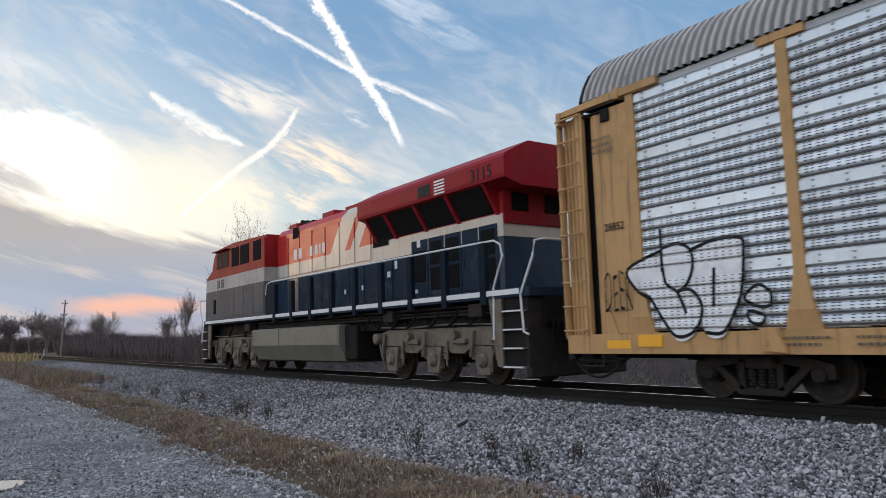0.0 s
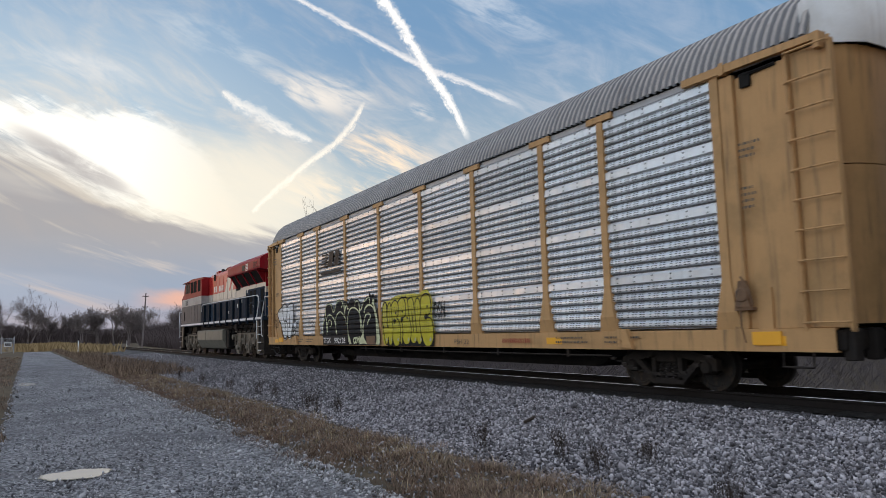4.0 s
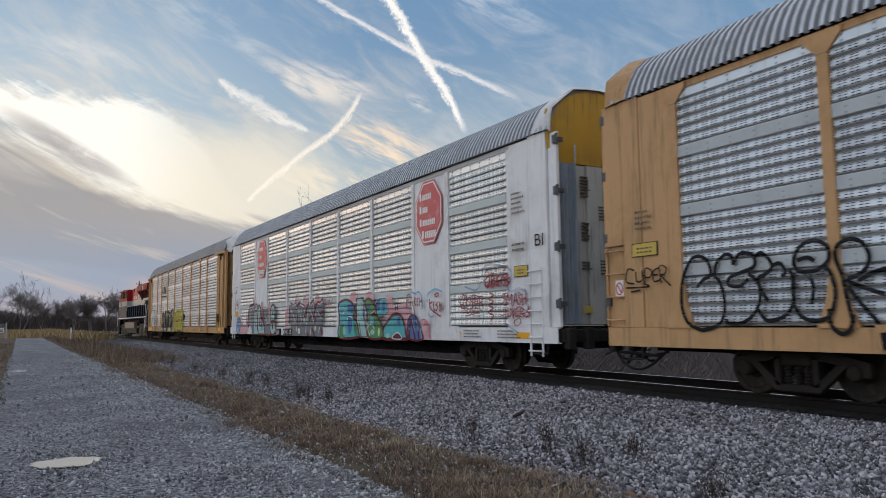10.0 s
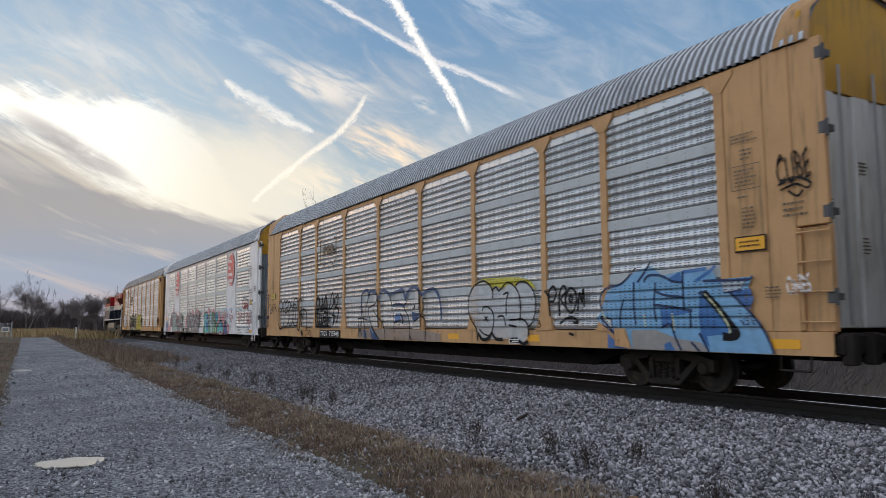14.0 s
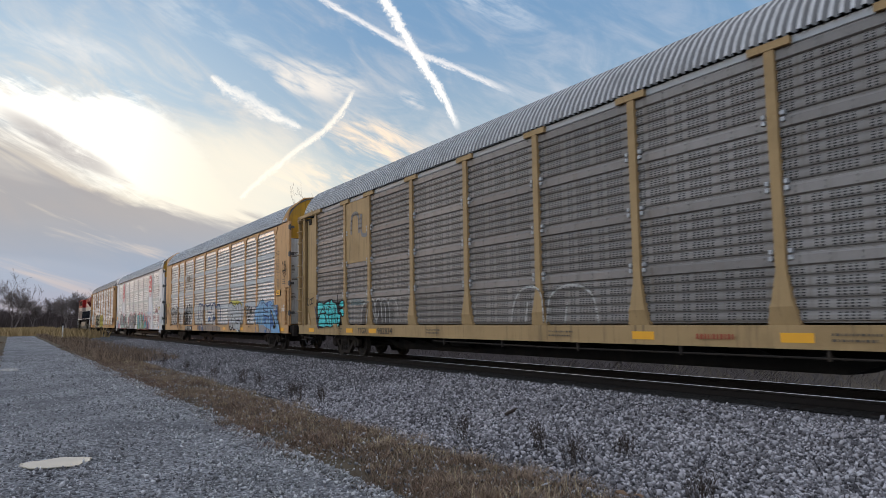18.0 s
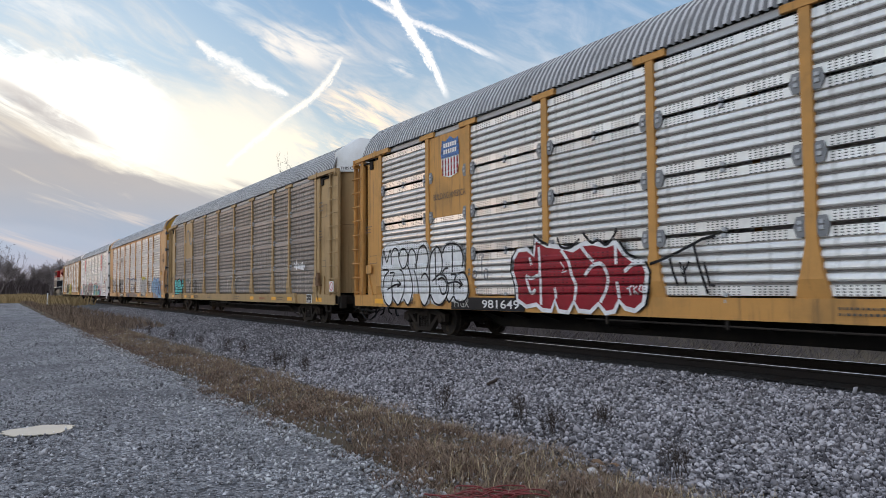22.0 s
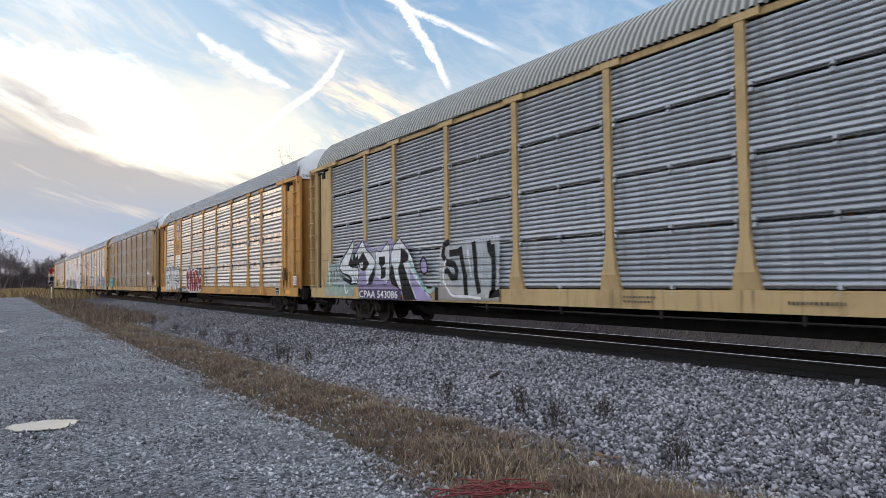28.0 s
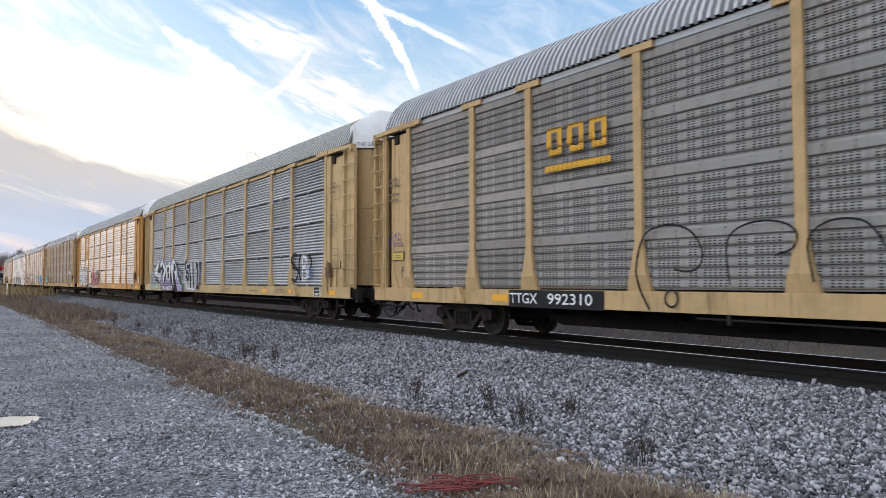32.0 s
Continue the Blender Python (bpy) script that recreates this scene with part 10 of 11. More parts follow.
    lines(c3, (((2.6, 2.14), (2.52, 1.7), (2.39, 1.26), (2.2, 0.73)), ((2.2, 1.77), (2.07, 2), (1.91, 2.2)), ((1.42, 2.16), (1.38, 2.04), (1.49, 1.86), (1.87, 1.76), (2.03, 1.68), (1.92, 1.36), (1.68, 1.05), (1.21, 0.73)), ((1.67, 1.66), (1.37, 1.45), (0.98, 1.24), (0.79, 0.95), (0.8, 0.73)), ((1.34, 2), (1.33, 1.55), (1.28, 1.1)), ((0.48, 2.07), (0.37, 1.94), (0.28, 1.75), (0.17, 1.42), (0.13, 1.09), (0.14, 0.94)), ((-0.61, 1.93), (-0.69, 1.85), (-0.55, 1.74), (-0.59, 1.62), (-0.75, 1.48), (-0.86, 1.31), (-0.89, 0.96), (-0.88, 0.74)), ((0.12, 1.23), (-0.17, 1.3), (-0.36, 1.32)), ((0.12, 0.82), (0.03, 0.73)), ((-1.59, 2.03), (-1.69, 1.9), (-1.72, 1.77), (-1.72, 1.61), (-1.6, 1.45), (-1.4, 1.36), (-1.15, 1.26)), ((-1.45, 2.15), (-1.47, 1.71), (-1.49, 1.46)), ((-1.53, 1.44), (-1.71, 1.39), (-1.83, 1.29), (-1.86, 1.05), (-1.82, 0.75)), ((-0.88, 0.88), (-1.04, 0.73)), ((2.9, 1.38), (2.57, 1.4), (2.13, 1.34)), ((2.84, 1.26), (2.79, 0.91), (2.67, 1.28)), ((2.57, 1.32), (2.66, 0.94)), ((2.89, 0.82), (2.72, 1.04), (2.57, 0.83)),), 0.045, BLACK, 0.006)
    lines(c3, (((1.45, 1.86), (1.5, 1.6)), ((2.11, 1.3), (1.68, 0.94)), ((-0.25, 1.49), (-0.38, 1.29)), ((0.87, 1.83), (0.78, 1.53), (0.7, 1.28)), ((-1.65, 1.9), (-1.75, 2)),), 0.025, WHITE, 0.008)
    lines(c3, (((3.61, 1.85), (3.69, 1.44)), ((3.46, 2.04), (3.46, 1.64)), ((3.22, 2.02), (3.27, 1.63)), ((2.96, 2.05), (3.04, 1.64)), ((0.86, 1.83), (0.74, 1.69), (0.7, 1.24)),), 0.03, CHALK, 0.0)
    shape(c3, ((-8.96, 1.39), (-9.17, 1.81), (-9.57, 1.96), (-9.9, 2.12), (-10.29, 2.22), (-10.58, 2.02), (-11, 2.07), (-11.65, 2.05), (-11.73, 1.89), (-12.39, 1.9), (-12.3, 1.68), (-11.98, 1.65), (-12.26, 1.42), (-12.5, 1.21), (-12.63, 0.95), (-12.72, 0.73), (-9.63, 0.73), (-9.29, 1.01), (-8.84, 1.28)), SKY, 0.0, None, 0.05, round_=False, label="pale blue and dark blue angular graffiti piece")
    shape(c3, ((-11.98, 1.67), (-12.36, 1.72), (-12.42, 1.55), (-12.34, 1.4), (-12.18, 1.47)), BLUE, 0.004, None, round_=False)
    shape(c3, ((-11.38, 1.68), (-11.52, 1.65), (-11.83, 1.3), (-11.98, 1.08), (-11.82, 1.01), (-11.5, 0.98), (-11.56, 0.78), (-11.39, 0.94), (-11.34, 1.31)), BLUE, 0.004, None, round_=False)
    shape(c3, ((-10.5, 1.46), (-11.03, 1.42), (-11.25, 1.38), (-10.8, 1.31), (-10.77, 1.17), (-10.54, 1.12)), BLUE, 0.004, None, round_=False)
    shape(c3, ((-10.73, 1.97), (-10.99, 2.07), (-11.01, 1.9), (-10.81, 1.91)), BLUE, 0.004, None, round_=False)
    shape(c3, ((-9.16, 1.01), (-9.37, 0.85), (-9.66, 0.73), (-9.15, 0.73)), BLUE, 0.004, None, round_=False)
    shape(c3, ((-10.57, 0.83), (-10.71, 0.88), (-10.82, 0.73), (-10.59, 0.73)), BLUE, 0.004, None, round_=False)
    shape(c3, ((-11.82, 1.86), (-12.28, 1.85), (-12.19, 1.7), (-11.87, 1.67)), PALE, 0.006, DEEP, 0.03, round_=False)
    shape(c3, ((-9.79, 1.07), (-10.38, 1.08), (-10.88, 0.93), (-11.36, 0.88), (-11.53, 0.73), (-9.8, 0.73)), SMOKE, 0.003, None, round_=False)
    shape(c3, ((-8.99, 1.33), (-9.27, 1.28), (-9.32, 1.01), (-9.04, 1.17)), PALE, 0.005, DEEP, 0.03, round_=False)
    lines(c3, (((-9.02, 1.44), (-8.97, 1.66), (-9.14, 1.85), (-9.57, 1.93), (-9.96, 2.2)), ((-9.98, 1.93), (-10.15, 2.09), (-10.32, 2.28)), ((-10.14, 1.93), (-10.26, 2.04), (-10.55, 2.02), (-10.81, 1.91), (-11.03, 1.88)), ((-10.38, 1.77), (-10.62, 1.68), (-11.02, 1.63)), ((-10.34, 1.52), (-10.78, 1.47), (-11.22, 1.4)), ((-11.04, 2.07), (-11.04, 1.69), (-11.05, 1.4)), ((-9.53, 1.01), (-9.51, 1.33), (-9.62, 1.64)), ((-9.89, 1.94), (-9.87, 1.53), (-9.91, 1.17)), ((-10.42, 1.91), (-10.37, 1.51), (-10.41, 1.22)), ((-11.18, 1.4), (-11.18, 1.12)), ((-10.78, 1.36), (-10.81, 1.02), (-10.95, 0.74)), ((-10.54, 1.12), (-10.72, 1.18), (-10.81, 1.02)), ((-8.96, 1.33), (-9.29, 1.05), (-9.66, 0.73)), ((-11.36, 1.68), (-11.52, 1.71)), ((-11.46, 1.88), (-11.86, 1.87), (-12.33, 1.86), (-12.41, 1.91)), ((-11.96, 1.69), (-12.26, 1.43), (-12.51, 1.16), (-12.65, 0.92), (-12.72, 0.73)), ((-11.35, 1.03), (-11.53, 0.73)), ((-11.17, 0.88), (-11.34, 0.73)),), 0.045, DEEP, 0.008)
    lines(c3, (((-11.47, 1.69), (-11.73, 1.44), (-11.93, 1.21), (-12.08, 1.03), (-11.99, 0.98), (-11.81, 0.98)),), 0.13, BLACK, 0.009)
    lines(c3, (((-11.49, 1.67), (-11.73, 1.43), (-11.93, 1.16), (-11.95, 1.03)), ((-10.12, 1.36), (-10.14, 1.22), (-10.16, 1.12)), ((-10.78, 1.36), (-10.82, 1.07)), ((-9.02, 1.46), (-9.08, 1.33), (-9.23, 1.22)),), 0.035, LIME, 0.011)
    lines(c3, (((-11.3, 1.88), (-11.65, 2.05), (-11.72, 2.12)), ((-11.04, 2.05), (-11.54, 2.08)),), 0.06, BLUE, 0.006, False)
    lines(c3, (((-12.15, 1.24), (-12.23, 1.17)), ((-12.25, 1.28), (-12.2, 1.16), (-12.31, 1.17), (-12.29, 1.26)), ((-12.35, 1.26), (-12.41, 1.17)),), 0.02, DEEP, 0.011, False)
    words(c3, "CUBE", -12.92, -13.46, 3.24, 3.66, BLACK, bold=0.012, wave=0.10, label="black spray tag", lean=6)
    lines(c3, (((-12.92, 3.22), (-13.10, 3.30), (-13.28, 3.28), (-13.44, 3.18), (-13.38, 3.12), (-13.20, 3.20), (-12.95, 3.14)), ((-13.08, 3.12), (-13.22, 3.02), (-13.32, 3.10))), 0.035, BLACK, 0.0)
    words(c3, "ONES", -13.02, -13.40, 1.60, 1.86, WHITE, bold=0.02, wave=0.12, lean=8, proud=0.045)
    plate(c3, -12.10, -12.66, 2.29, 2.53, M["black"])
    plate(c3, -12.12, -12.64, 2.31, 2.51, M["yellow"], "panel_sign", "small yellow warning plate with black print", 0.004)
    bars(c3, -12.2, -12.56, 2.35, 2.48, 2, M["black"], ragged=False, seed=61).location.x -= 0.003
    bars(c3, -12.12, -12.62, 4.0, 4.17, 3, STENCIL, seed=56)
    bars(c3, -12.28, -12.5, 3.72, 3.92, 3, STENCIL, seed=57)
    bars(c3, -12.16, -12.56, 3.30, 3.60, 5, STENCIL, seed=58)
    lines(c3, (((-12.10, 3.26), (-12.62, 3.26), (-12.62, 3.64), (-12.10, 3.64), (-12.10, 3.26)),), 0.014, STENCIL, 0.0, False)
    bars(c3, -12.2, -12.5, 3.12, 3.18, 1, STENCIL, seed=59)
    bars(c3, -12.28, -12.52, 2.64, 3.0, 6, STENCIL, seed=60)
    bars(c3, -12.98, -13.40, 2.72, 2.98, 3, STENCIL, seed=62)
    rng = random.Random(64)
    bm = bmesh.new()
    for x, w, z0, n in ((-1.33, 0.28, 3.85, 4), (-1.32, 0.16, 3.2, 6), (-1.30, 0.24, 2.9, 2), (-1.33, 0.22, 2.1, 5), (-1.32, 0.26, 1.5, 3), (-0.40, 0.26, 3.4, 4), (-0.40, 0.2, 2.2, 5)):
        for k in range(n):
            box(bm, x, x + w * rng.uniform(0.6, 1.0), -13.48, -13.41, z0 + k * 0.055, z0 + k * 0.055 + 0.022)
    tagged(part("small_print", bm, STENCIL, c3), kind="stuff")
    bars(c3, -12.62, -12.9, 1.55, 1.75, 4, STENCIL, seed=63)
    stencil_box(c3, -6.1)
    part("warning_plate", boxed(-1.445, -1.425, 13.24, 13.46, 1.62, 1.94, 0.004), M["white"], c3, "white plate with a red crossed circle")
    bm = bmesh.new()
    stroke(bm, [(math.cos(a) * 0.085, math.sin(a) * 0.11) for a in np.linspace(0, 2 * math.pi, 17)], 0.024)
    stroke(bm, [(-0.06, 0.08), (0.06, -0.08)], 0.024, 0.001)
    drawing(c3, "warning_mark", bm, M["red"], 13.35, 1.78, -0.092)
    # fourth car
    bm = bmesh.new()
    stroke(bm, spline([(-0.70, 0.25, 0), (-0.62, 0.85, 0), (-0.15, 0.85, 0), (-0.05, 0.25, 0)], 5), 0.13)
    stroke(bm, spline([(0.10, 0.85, 0), (0.15, 0.2, 0), (0.60, 0.2, 0), (0.70, 0.85, 0)], 5), 0.13)
    drawing(c4, "company_mark", bm, GREY, 7.85, 3.8, -0.05, "dark grey looping company mark")
    shape(c4, ((11.63, 1.86), (11.34, 1.93), (10.93, 1.86), (10.61, 1.92), (10.38, 1.97), (10.12, 1.97), (10.02, 1.9), (9.74, 1.83), (9.41, 1.87), (9.21, 1.92), (9.05, 1.87), (9.03, 1.7), (9.22, 1.61), (9.04, 1.51), (9.05, 1.37), (9.2, 1.32), (9.36, 1.4), (9.37, 1.23), (9.5, 1.01), (9.72, 0.95), (10.06, 1.01), (10.42, 0.98), (10.73, 1), (11.12, 0.95), (11.4, 0.97), (11.53, 1.18), (11.63, 1.33), (11.49, 1.52), (11.62, 1.69)), BLACK, 0.0, None, round_=False)
    shape(c4, ((11.48, 1.74), (11.41, 1.86), (11.09, 1.85), (10.85, 1.77), (10.69, 1.83), (10.46, 1.88), (10.32, 1.84), (10.15, 1.92), (10.01, 1.82), (9.79, 1.81), (9.68, 1.68), (9.59, 1.43), (9.38, 1.4), (9.41, 1.18), (9.55, 1.03), (9.82, 0.99), (10.02, 1.06), (10.28, 1), (10.57, 1.04), (10.88, 1), (11.2, 1.02), (11.43, 1.06), (11.32, 1.35), (11.49, 1.46)), TURQ, 0.003, None, round_=False, label="turquoise lettered graffiti outlined in black")
    shape(c4, ((9.44, 1.72), (9.36, 1.81), (9.23, 1.86), (9.1, 1.84), (9.08, 1.71), (9.28, 1.69)), TURQ, 0.003, None, label="turquoise lettered graffiti outlined in black")
    shape(c4, ((9.42, 1.52), (9.24, 1.59), (9.09, 1.55), (9.09, 1.4), (9.2, 1.38), (9.29, 1.48)), TURQ, 0.003, None)
    lines(c4, (((10.94, 1.67), (11.19, 1.51), (11.32, 1.32)), ((11.01, 1.78), (10.86, 1.69), (10.92, 1.56)), ((10.9, 1.47), (10.71, 1.34), (10.79, 1.04)), ((10.82, 1.72), (10.74, 1.47), (10.54, 1.76)), ((10.68, 1.34), (10.57, 1.13)), ((10.49, 1.65), (10.41, 1.34), (10.3, 1.04)), ((10.21, 1.87), (10.17, 1.44), (10.13, 1.05)), ((10.47, 1.72), (10.19, 1.66)), ((10.33, 1.82), (10.43, 1.55)), ((9.91, 1.76), (9.89, 1.43), (9.93, 1.09)), ((9.74, 1.71), (9.81, 1.33), (9.71, 1.09)), ((11.39, 1.43), (10.86, 1.48), (10.41, 1.41), (9.94, 1.45)), ((10.05, 1.54), (10.01, 1.13)), ((9.67, 1.33), (9.57, 1.28), (9.65, 1.23), (9.55, 1.13)), ((10.63, 1.23), (10.48, 1.06)),), 0.045, BLACK, 0.006)
    lines(c4, (((11.43, 1.09), (10.72, 1.11), (9.99, 1.1), (9.41, 1.12)),), 0.03, BLACK, 0.007, False)
    lines(c4, (((9.62, 2.09), (9.61, 1.81)), ((9.88, 0.93), (9.72, 0.81)),), 0.07, BLACK, 0.0, False)
    lines(c4, (((11.79, 1.75), (11.69, 1.52), (11.57, 1.13), (11.41, 0.93)),), 0.09, DEEP, 0.0)
    shape(c4, ((8.47, 1.87), (8.2, 1.89), (7.77, 1.88), (7.5, 1.83), (7.55, 1.72), (7.88, 1.68), (8.21, 1.71), (8.43, 1.68)), FAINT, -0.004, None, label="faint teal haze of spray paint")
    shape(c4, ((7.64, 1.11), (7.58, 1.52), (7.39, 1.71), (7.1, 1.75), (7.19, 1.11)), SHADE, -0.003, None, round_=False)
    shape(c4, ((6.85, 1.83), (6.65, 1.72), (6.5, 1.81), (6.37, 1.85), (6.19, 1.73), (6.05, 1.8), (5.85, 1.8), (5.67, 1.63), (5.61, 1.32), (5.61, 1.11), (6.8, 1.11)), SHADE, -0.003, None, round_=False)
    lines(c4, (((7.66, 1.1), (7.63, 1.35), (7.56, 1.6), (7.41, 1.74), (7.22, 1.79), (7.08, 1.77)), ((7.26, 1.1), (7.22, 1.34), (7.17, 1.55)), ((6.84, 1.87), (6.73, 1.83), (6.65, 1.73), (6.59, 1.53), (6.54, 1.29), (6.53, 1.1)), ((6.58, 1.67), (6.5, 1.81), (6.37, 1.86), (6.25, 1.8), (6.2, 1.71)), ((6.73, 1.49), (6.69, 1.37), (6.59, 1.28), (6.49, 1.24), (6.4, 1.33), (6.35, 1.48)), ((6.18, 1.75), (6.04, 1.82), (5.89, 1.82), (5.76, 1.76), (5.66, 1.61), (5.62, 1.39), (5.6, 1.1)), ((6.21, 1.73), (6.16, 1.52), (6.13, 1.29), (6.1, 1.1)), ((5.93, 1.7), (5.89, 1.51), (5.88, 1.28), (5.87, 1.1)), ((5.71, 1.71), (5.59, 1.79), (5.44, 1.83), (5.24, 1.77), (5.1, 1.59), (5.06, 1.27)),), 0.055, CHALK, 0.0, label="chalky outlined bubble letters")
    lines(c4, (((12.61, 2.08), (12.56, 1.77)), ((12.44, 2.07), (12.6, 1.91), (12.39, 1.77)), ((12.33, 2.01), (12.3, 1.82), (12.18, 1.84), (12.18, 2.06)), ((12.08, 2.09), (12.13, 1.84), (11.95, 1.88)), ((12.29, 1.99), (11.92, 2.08)),), 0.035, BLACK, 0.0, label="black spray tag")
    lines(c4, (((-9.97, 2.14), (-9.95, 2.1), (-9.91, 2.08), (-9.86, 2.09), (-9.83, 2.13), (-9.83, 2.18), (-9.87, 2.21), (-9.92, 2.21), (-9.96, 2.18), (-9.97, 2.14)), ((-10.93, 2.09), (-10.91, 2.06), (-10.88, 2.04), (-10.85, 2.05), (-10.83, 2.08), (-10.84, 2.11), (-10.86, 2.13), (-10.89, 2.13), (-10.92, 2.12), (-10.93, 2.09)),), 0.055, WHITE, 0.0)
    shape(c4, ((-10, 2.32), (-10.16, 2.34), (-10.2, 2.09), (-10.12, 1.95), (-10.03, 1.99), (-10.09, 2.16)), WHITE, 0.0, None, round_=False, label="white spray tag")
    shape(c4, ((-10.26, 2.05), (-10.28, 2.18), (-10.38, 2.19), (-10.42, 2.12), (-10.51, 2.17), (-10.55, 2.04), (-10.42, 2)), WHITE, 0.001, None)
    shape(c4, ((-10.57, 2.04), (-10.61, 2.21), (-10.75, 2.25), (-10.76, 2), (-10.66, 1.97)), WHITE, 0.001, None, round_=False)
    lines(c4, (((-9.98, 2.06), (-10.25, 2.05), (-10.58, 2), (-10.86, 1.96)),), 0.07, WHITE, 0.003)
    lines(c4, (((-0.49, 1.11), (-0.62, 1.57), (-0.94, 1.84), (-1.35, 1.87), (-1.59, 1.66), (-1.64, 1.1)), ((-1.02, 1.13), (-1.11, 1.55)), ((-1.75, 1.1), (-1.85, 1.59), (-2.19, 1.81), (-2.71, 1.84), (-3.16, 1.64), (-3.32, 1.1)), ((-2.33, 1.1), (-2.42, 1.52)),), 0.05, CHALK, 0.0)
    words(c4, "TTGX", 7.95, 7.25, 0.79, 0.98, LETTER, bold=0.012, name="lettering")
    words(c4, "982834", 6.46, 5.46, 0.79, 0.98, LETTER, bold=0.012, name="lettering")
    bars(c4, -5.6, -6.35, 0.80, 1.0, 1, RUST_RED, "company_mark", False, 6)
    # fifth car
    bm = bmesh.new()
    fill(bm, [(-0.40, 0.52), (0.40, 0.52), (0.41, 0.3), (0.33, 0.08), (0.0, 0.0), (-0.33, 0.08), (-0.41, 0.3)])
    drawing(c5, "shield", bm, M["white"], 7.98, 4.0, -0.055, "red, white and blue shield")
    bm = bmesh.new()
    fill(bm, [(-0.42, 0.52), (0.42, 0.52), (0.44, 0.66), (0.38, 0.98), (0.2, 0.94), (0.0, 1.05), (-0.2, 0.94), (-0.38, 0.98), (-0.44, 0.66)])
    drawing(c5, "shield_top", bm, BLUE, 7.98, 4.0, -0.052)
    bm = bmesh.new()
    for k in range(6):
        x = -0.34 + k * 0.136
        lo = 0.02 + 0.35 * abs(x) ** 2
        fill(bm, [(x - 0.034, lo + 0.03), (x + 0.034, lo + 0.03), (x + 0.034, 0.51), (x - 0.034, 0.51)])
    drawing(c5, "shield_stripes", bm, CRIMSON, 7.98, 4.0, -0.050)
    for zz in (0.62, 0.78):
        bm = bmesh.new()
        for k in range(6):
            fill(bm, [(-0.30 + k * 0.105, zz), (-0.225 + k * 0.105, zz), (-0.225 + k * 0.105, zz + 0.11), (-0.30 + k * 0.105, zz + 0.11)])
        drawing(c5, "shield_bars", bm, M["white"], 7.98, 4.0, -0.048)
    words(c5, "BUILDING AMERICA", 8.8, 7.3, 3.50, 3.66, STENCIL, name="lettering", proud=-0.055, lean=0)
    shape(c5, ((11.65, 1.92), (11.56, 2.33), (11.33, 2.49), (10.91, 2.54), (10.55, 2.45), (10.31, 2.49), (9.91, 2.48), (9.55, 2.41), (9.31, 2.48), (9.12, 2.45), (8.99, 2.27), (8.95, 1.99), (9.02, 1.7), (8.93, 1.48), (8.89, 1.12), (9, 0.89), (9.21, 0.81), (9.47, 0.92), (9.65, 0.84), (9.87, 0.97), (10.11, 0.8), (10.35, 0.94), (10.65, 0.81), (10.97, 0.93), (11.18, 0.75), (11.49, 0.87), (11.66, 1.26)), WHITE, 0.0, None, 0.07, CHALK, round_=False, label="white bubble-letter throw-up outlined in black")
    shape(c5, ((8.91, 1.99), (8.78, 2.26), (8.54, 2.31), (8.33, 2.15), (8.14, 2.33), (7.85, 2.38), (7.51, 2.29), (7.33, 2.05), (7.29, 1.74), (7.35, 1.61), (7.18, 1.46), (7.11, 1.17), (7.21, 0.98), (7.63, 0.91), (7.95, 0.95), (8.18, 0.98), (8.52, 0.83), (8.82, 0.89), (8.93, 1.16)), WHITE, 0.001, None, 0.07, CHALK, round_=False, label="white bubble-letter throw-up outlined in black")
    lines(c5, (((11.61, 1.91), (11.53, 2.33), (11.34, 1.99), (11.12, 2.34), (11.05, 1.91)), ((11.05, 2.21), (10.88, 2.37), (10.65, 2.29), (10.59, 2.03), (10.41, 1.8), (10.19, 1.86), (10.09, 2.13), (10.26, 2.32), (10.48, 2.3), (10.6, 2.12)), ((10.07, 1.87), (10.02, 2.21), (9.84, 2.3), (9.66, 2.15), (9.61, 1.78), (9.69, 1.91)), ((9.57, 1.97), (9.49, 2.25), (9.25, 2.37), (9.06, 2.24), (8.98, 1.97), (9.09, 1.7)), ((11.62, 1.78), (11.21, 1.76), (11.48, 1.58), (11.58, 1.26), (11.52, 0.94), (11.21, 0.75), (11, 0.95), (11.04, 1.36)), ((11.15, 1.68), (10.88, 1.68), (11.03, 1.42), (11.01, 1.03)), ((11.31, 1.21), (10.86, 1.34), (10.5, 1.36)), ((10.7, 1.47), (10.49, 1.36), (10.71, 1.3)), ((10.56, 1.77), (10.36, 1.66), (10.27, 1.36), (10.36, 1.08), (10.65, 0.79), (10.85, 0.89), (11, 1.03)), ((10.11, 1.89), (9.91, 1.57), (9.83, 1.16), (10.08, 0.8), (10.33, 0.96)), ((9.75, 1.74), (9.57, 1.45), (9.52, 1.05), (9.66, 0.84), (9.84, 1)), ((9.36, 1.52), (9.17, 1.63), (8.98, 1.49), (8.9, 1.16), (9.18, 0.79), (9.49, 1.01)),), 0.05, BLACK, 0.006)
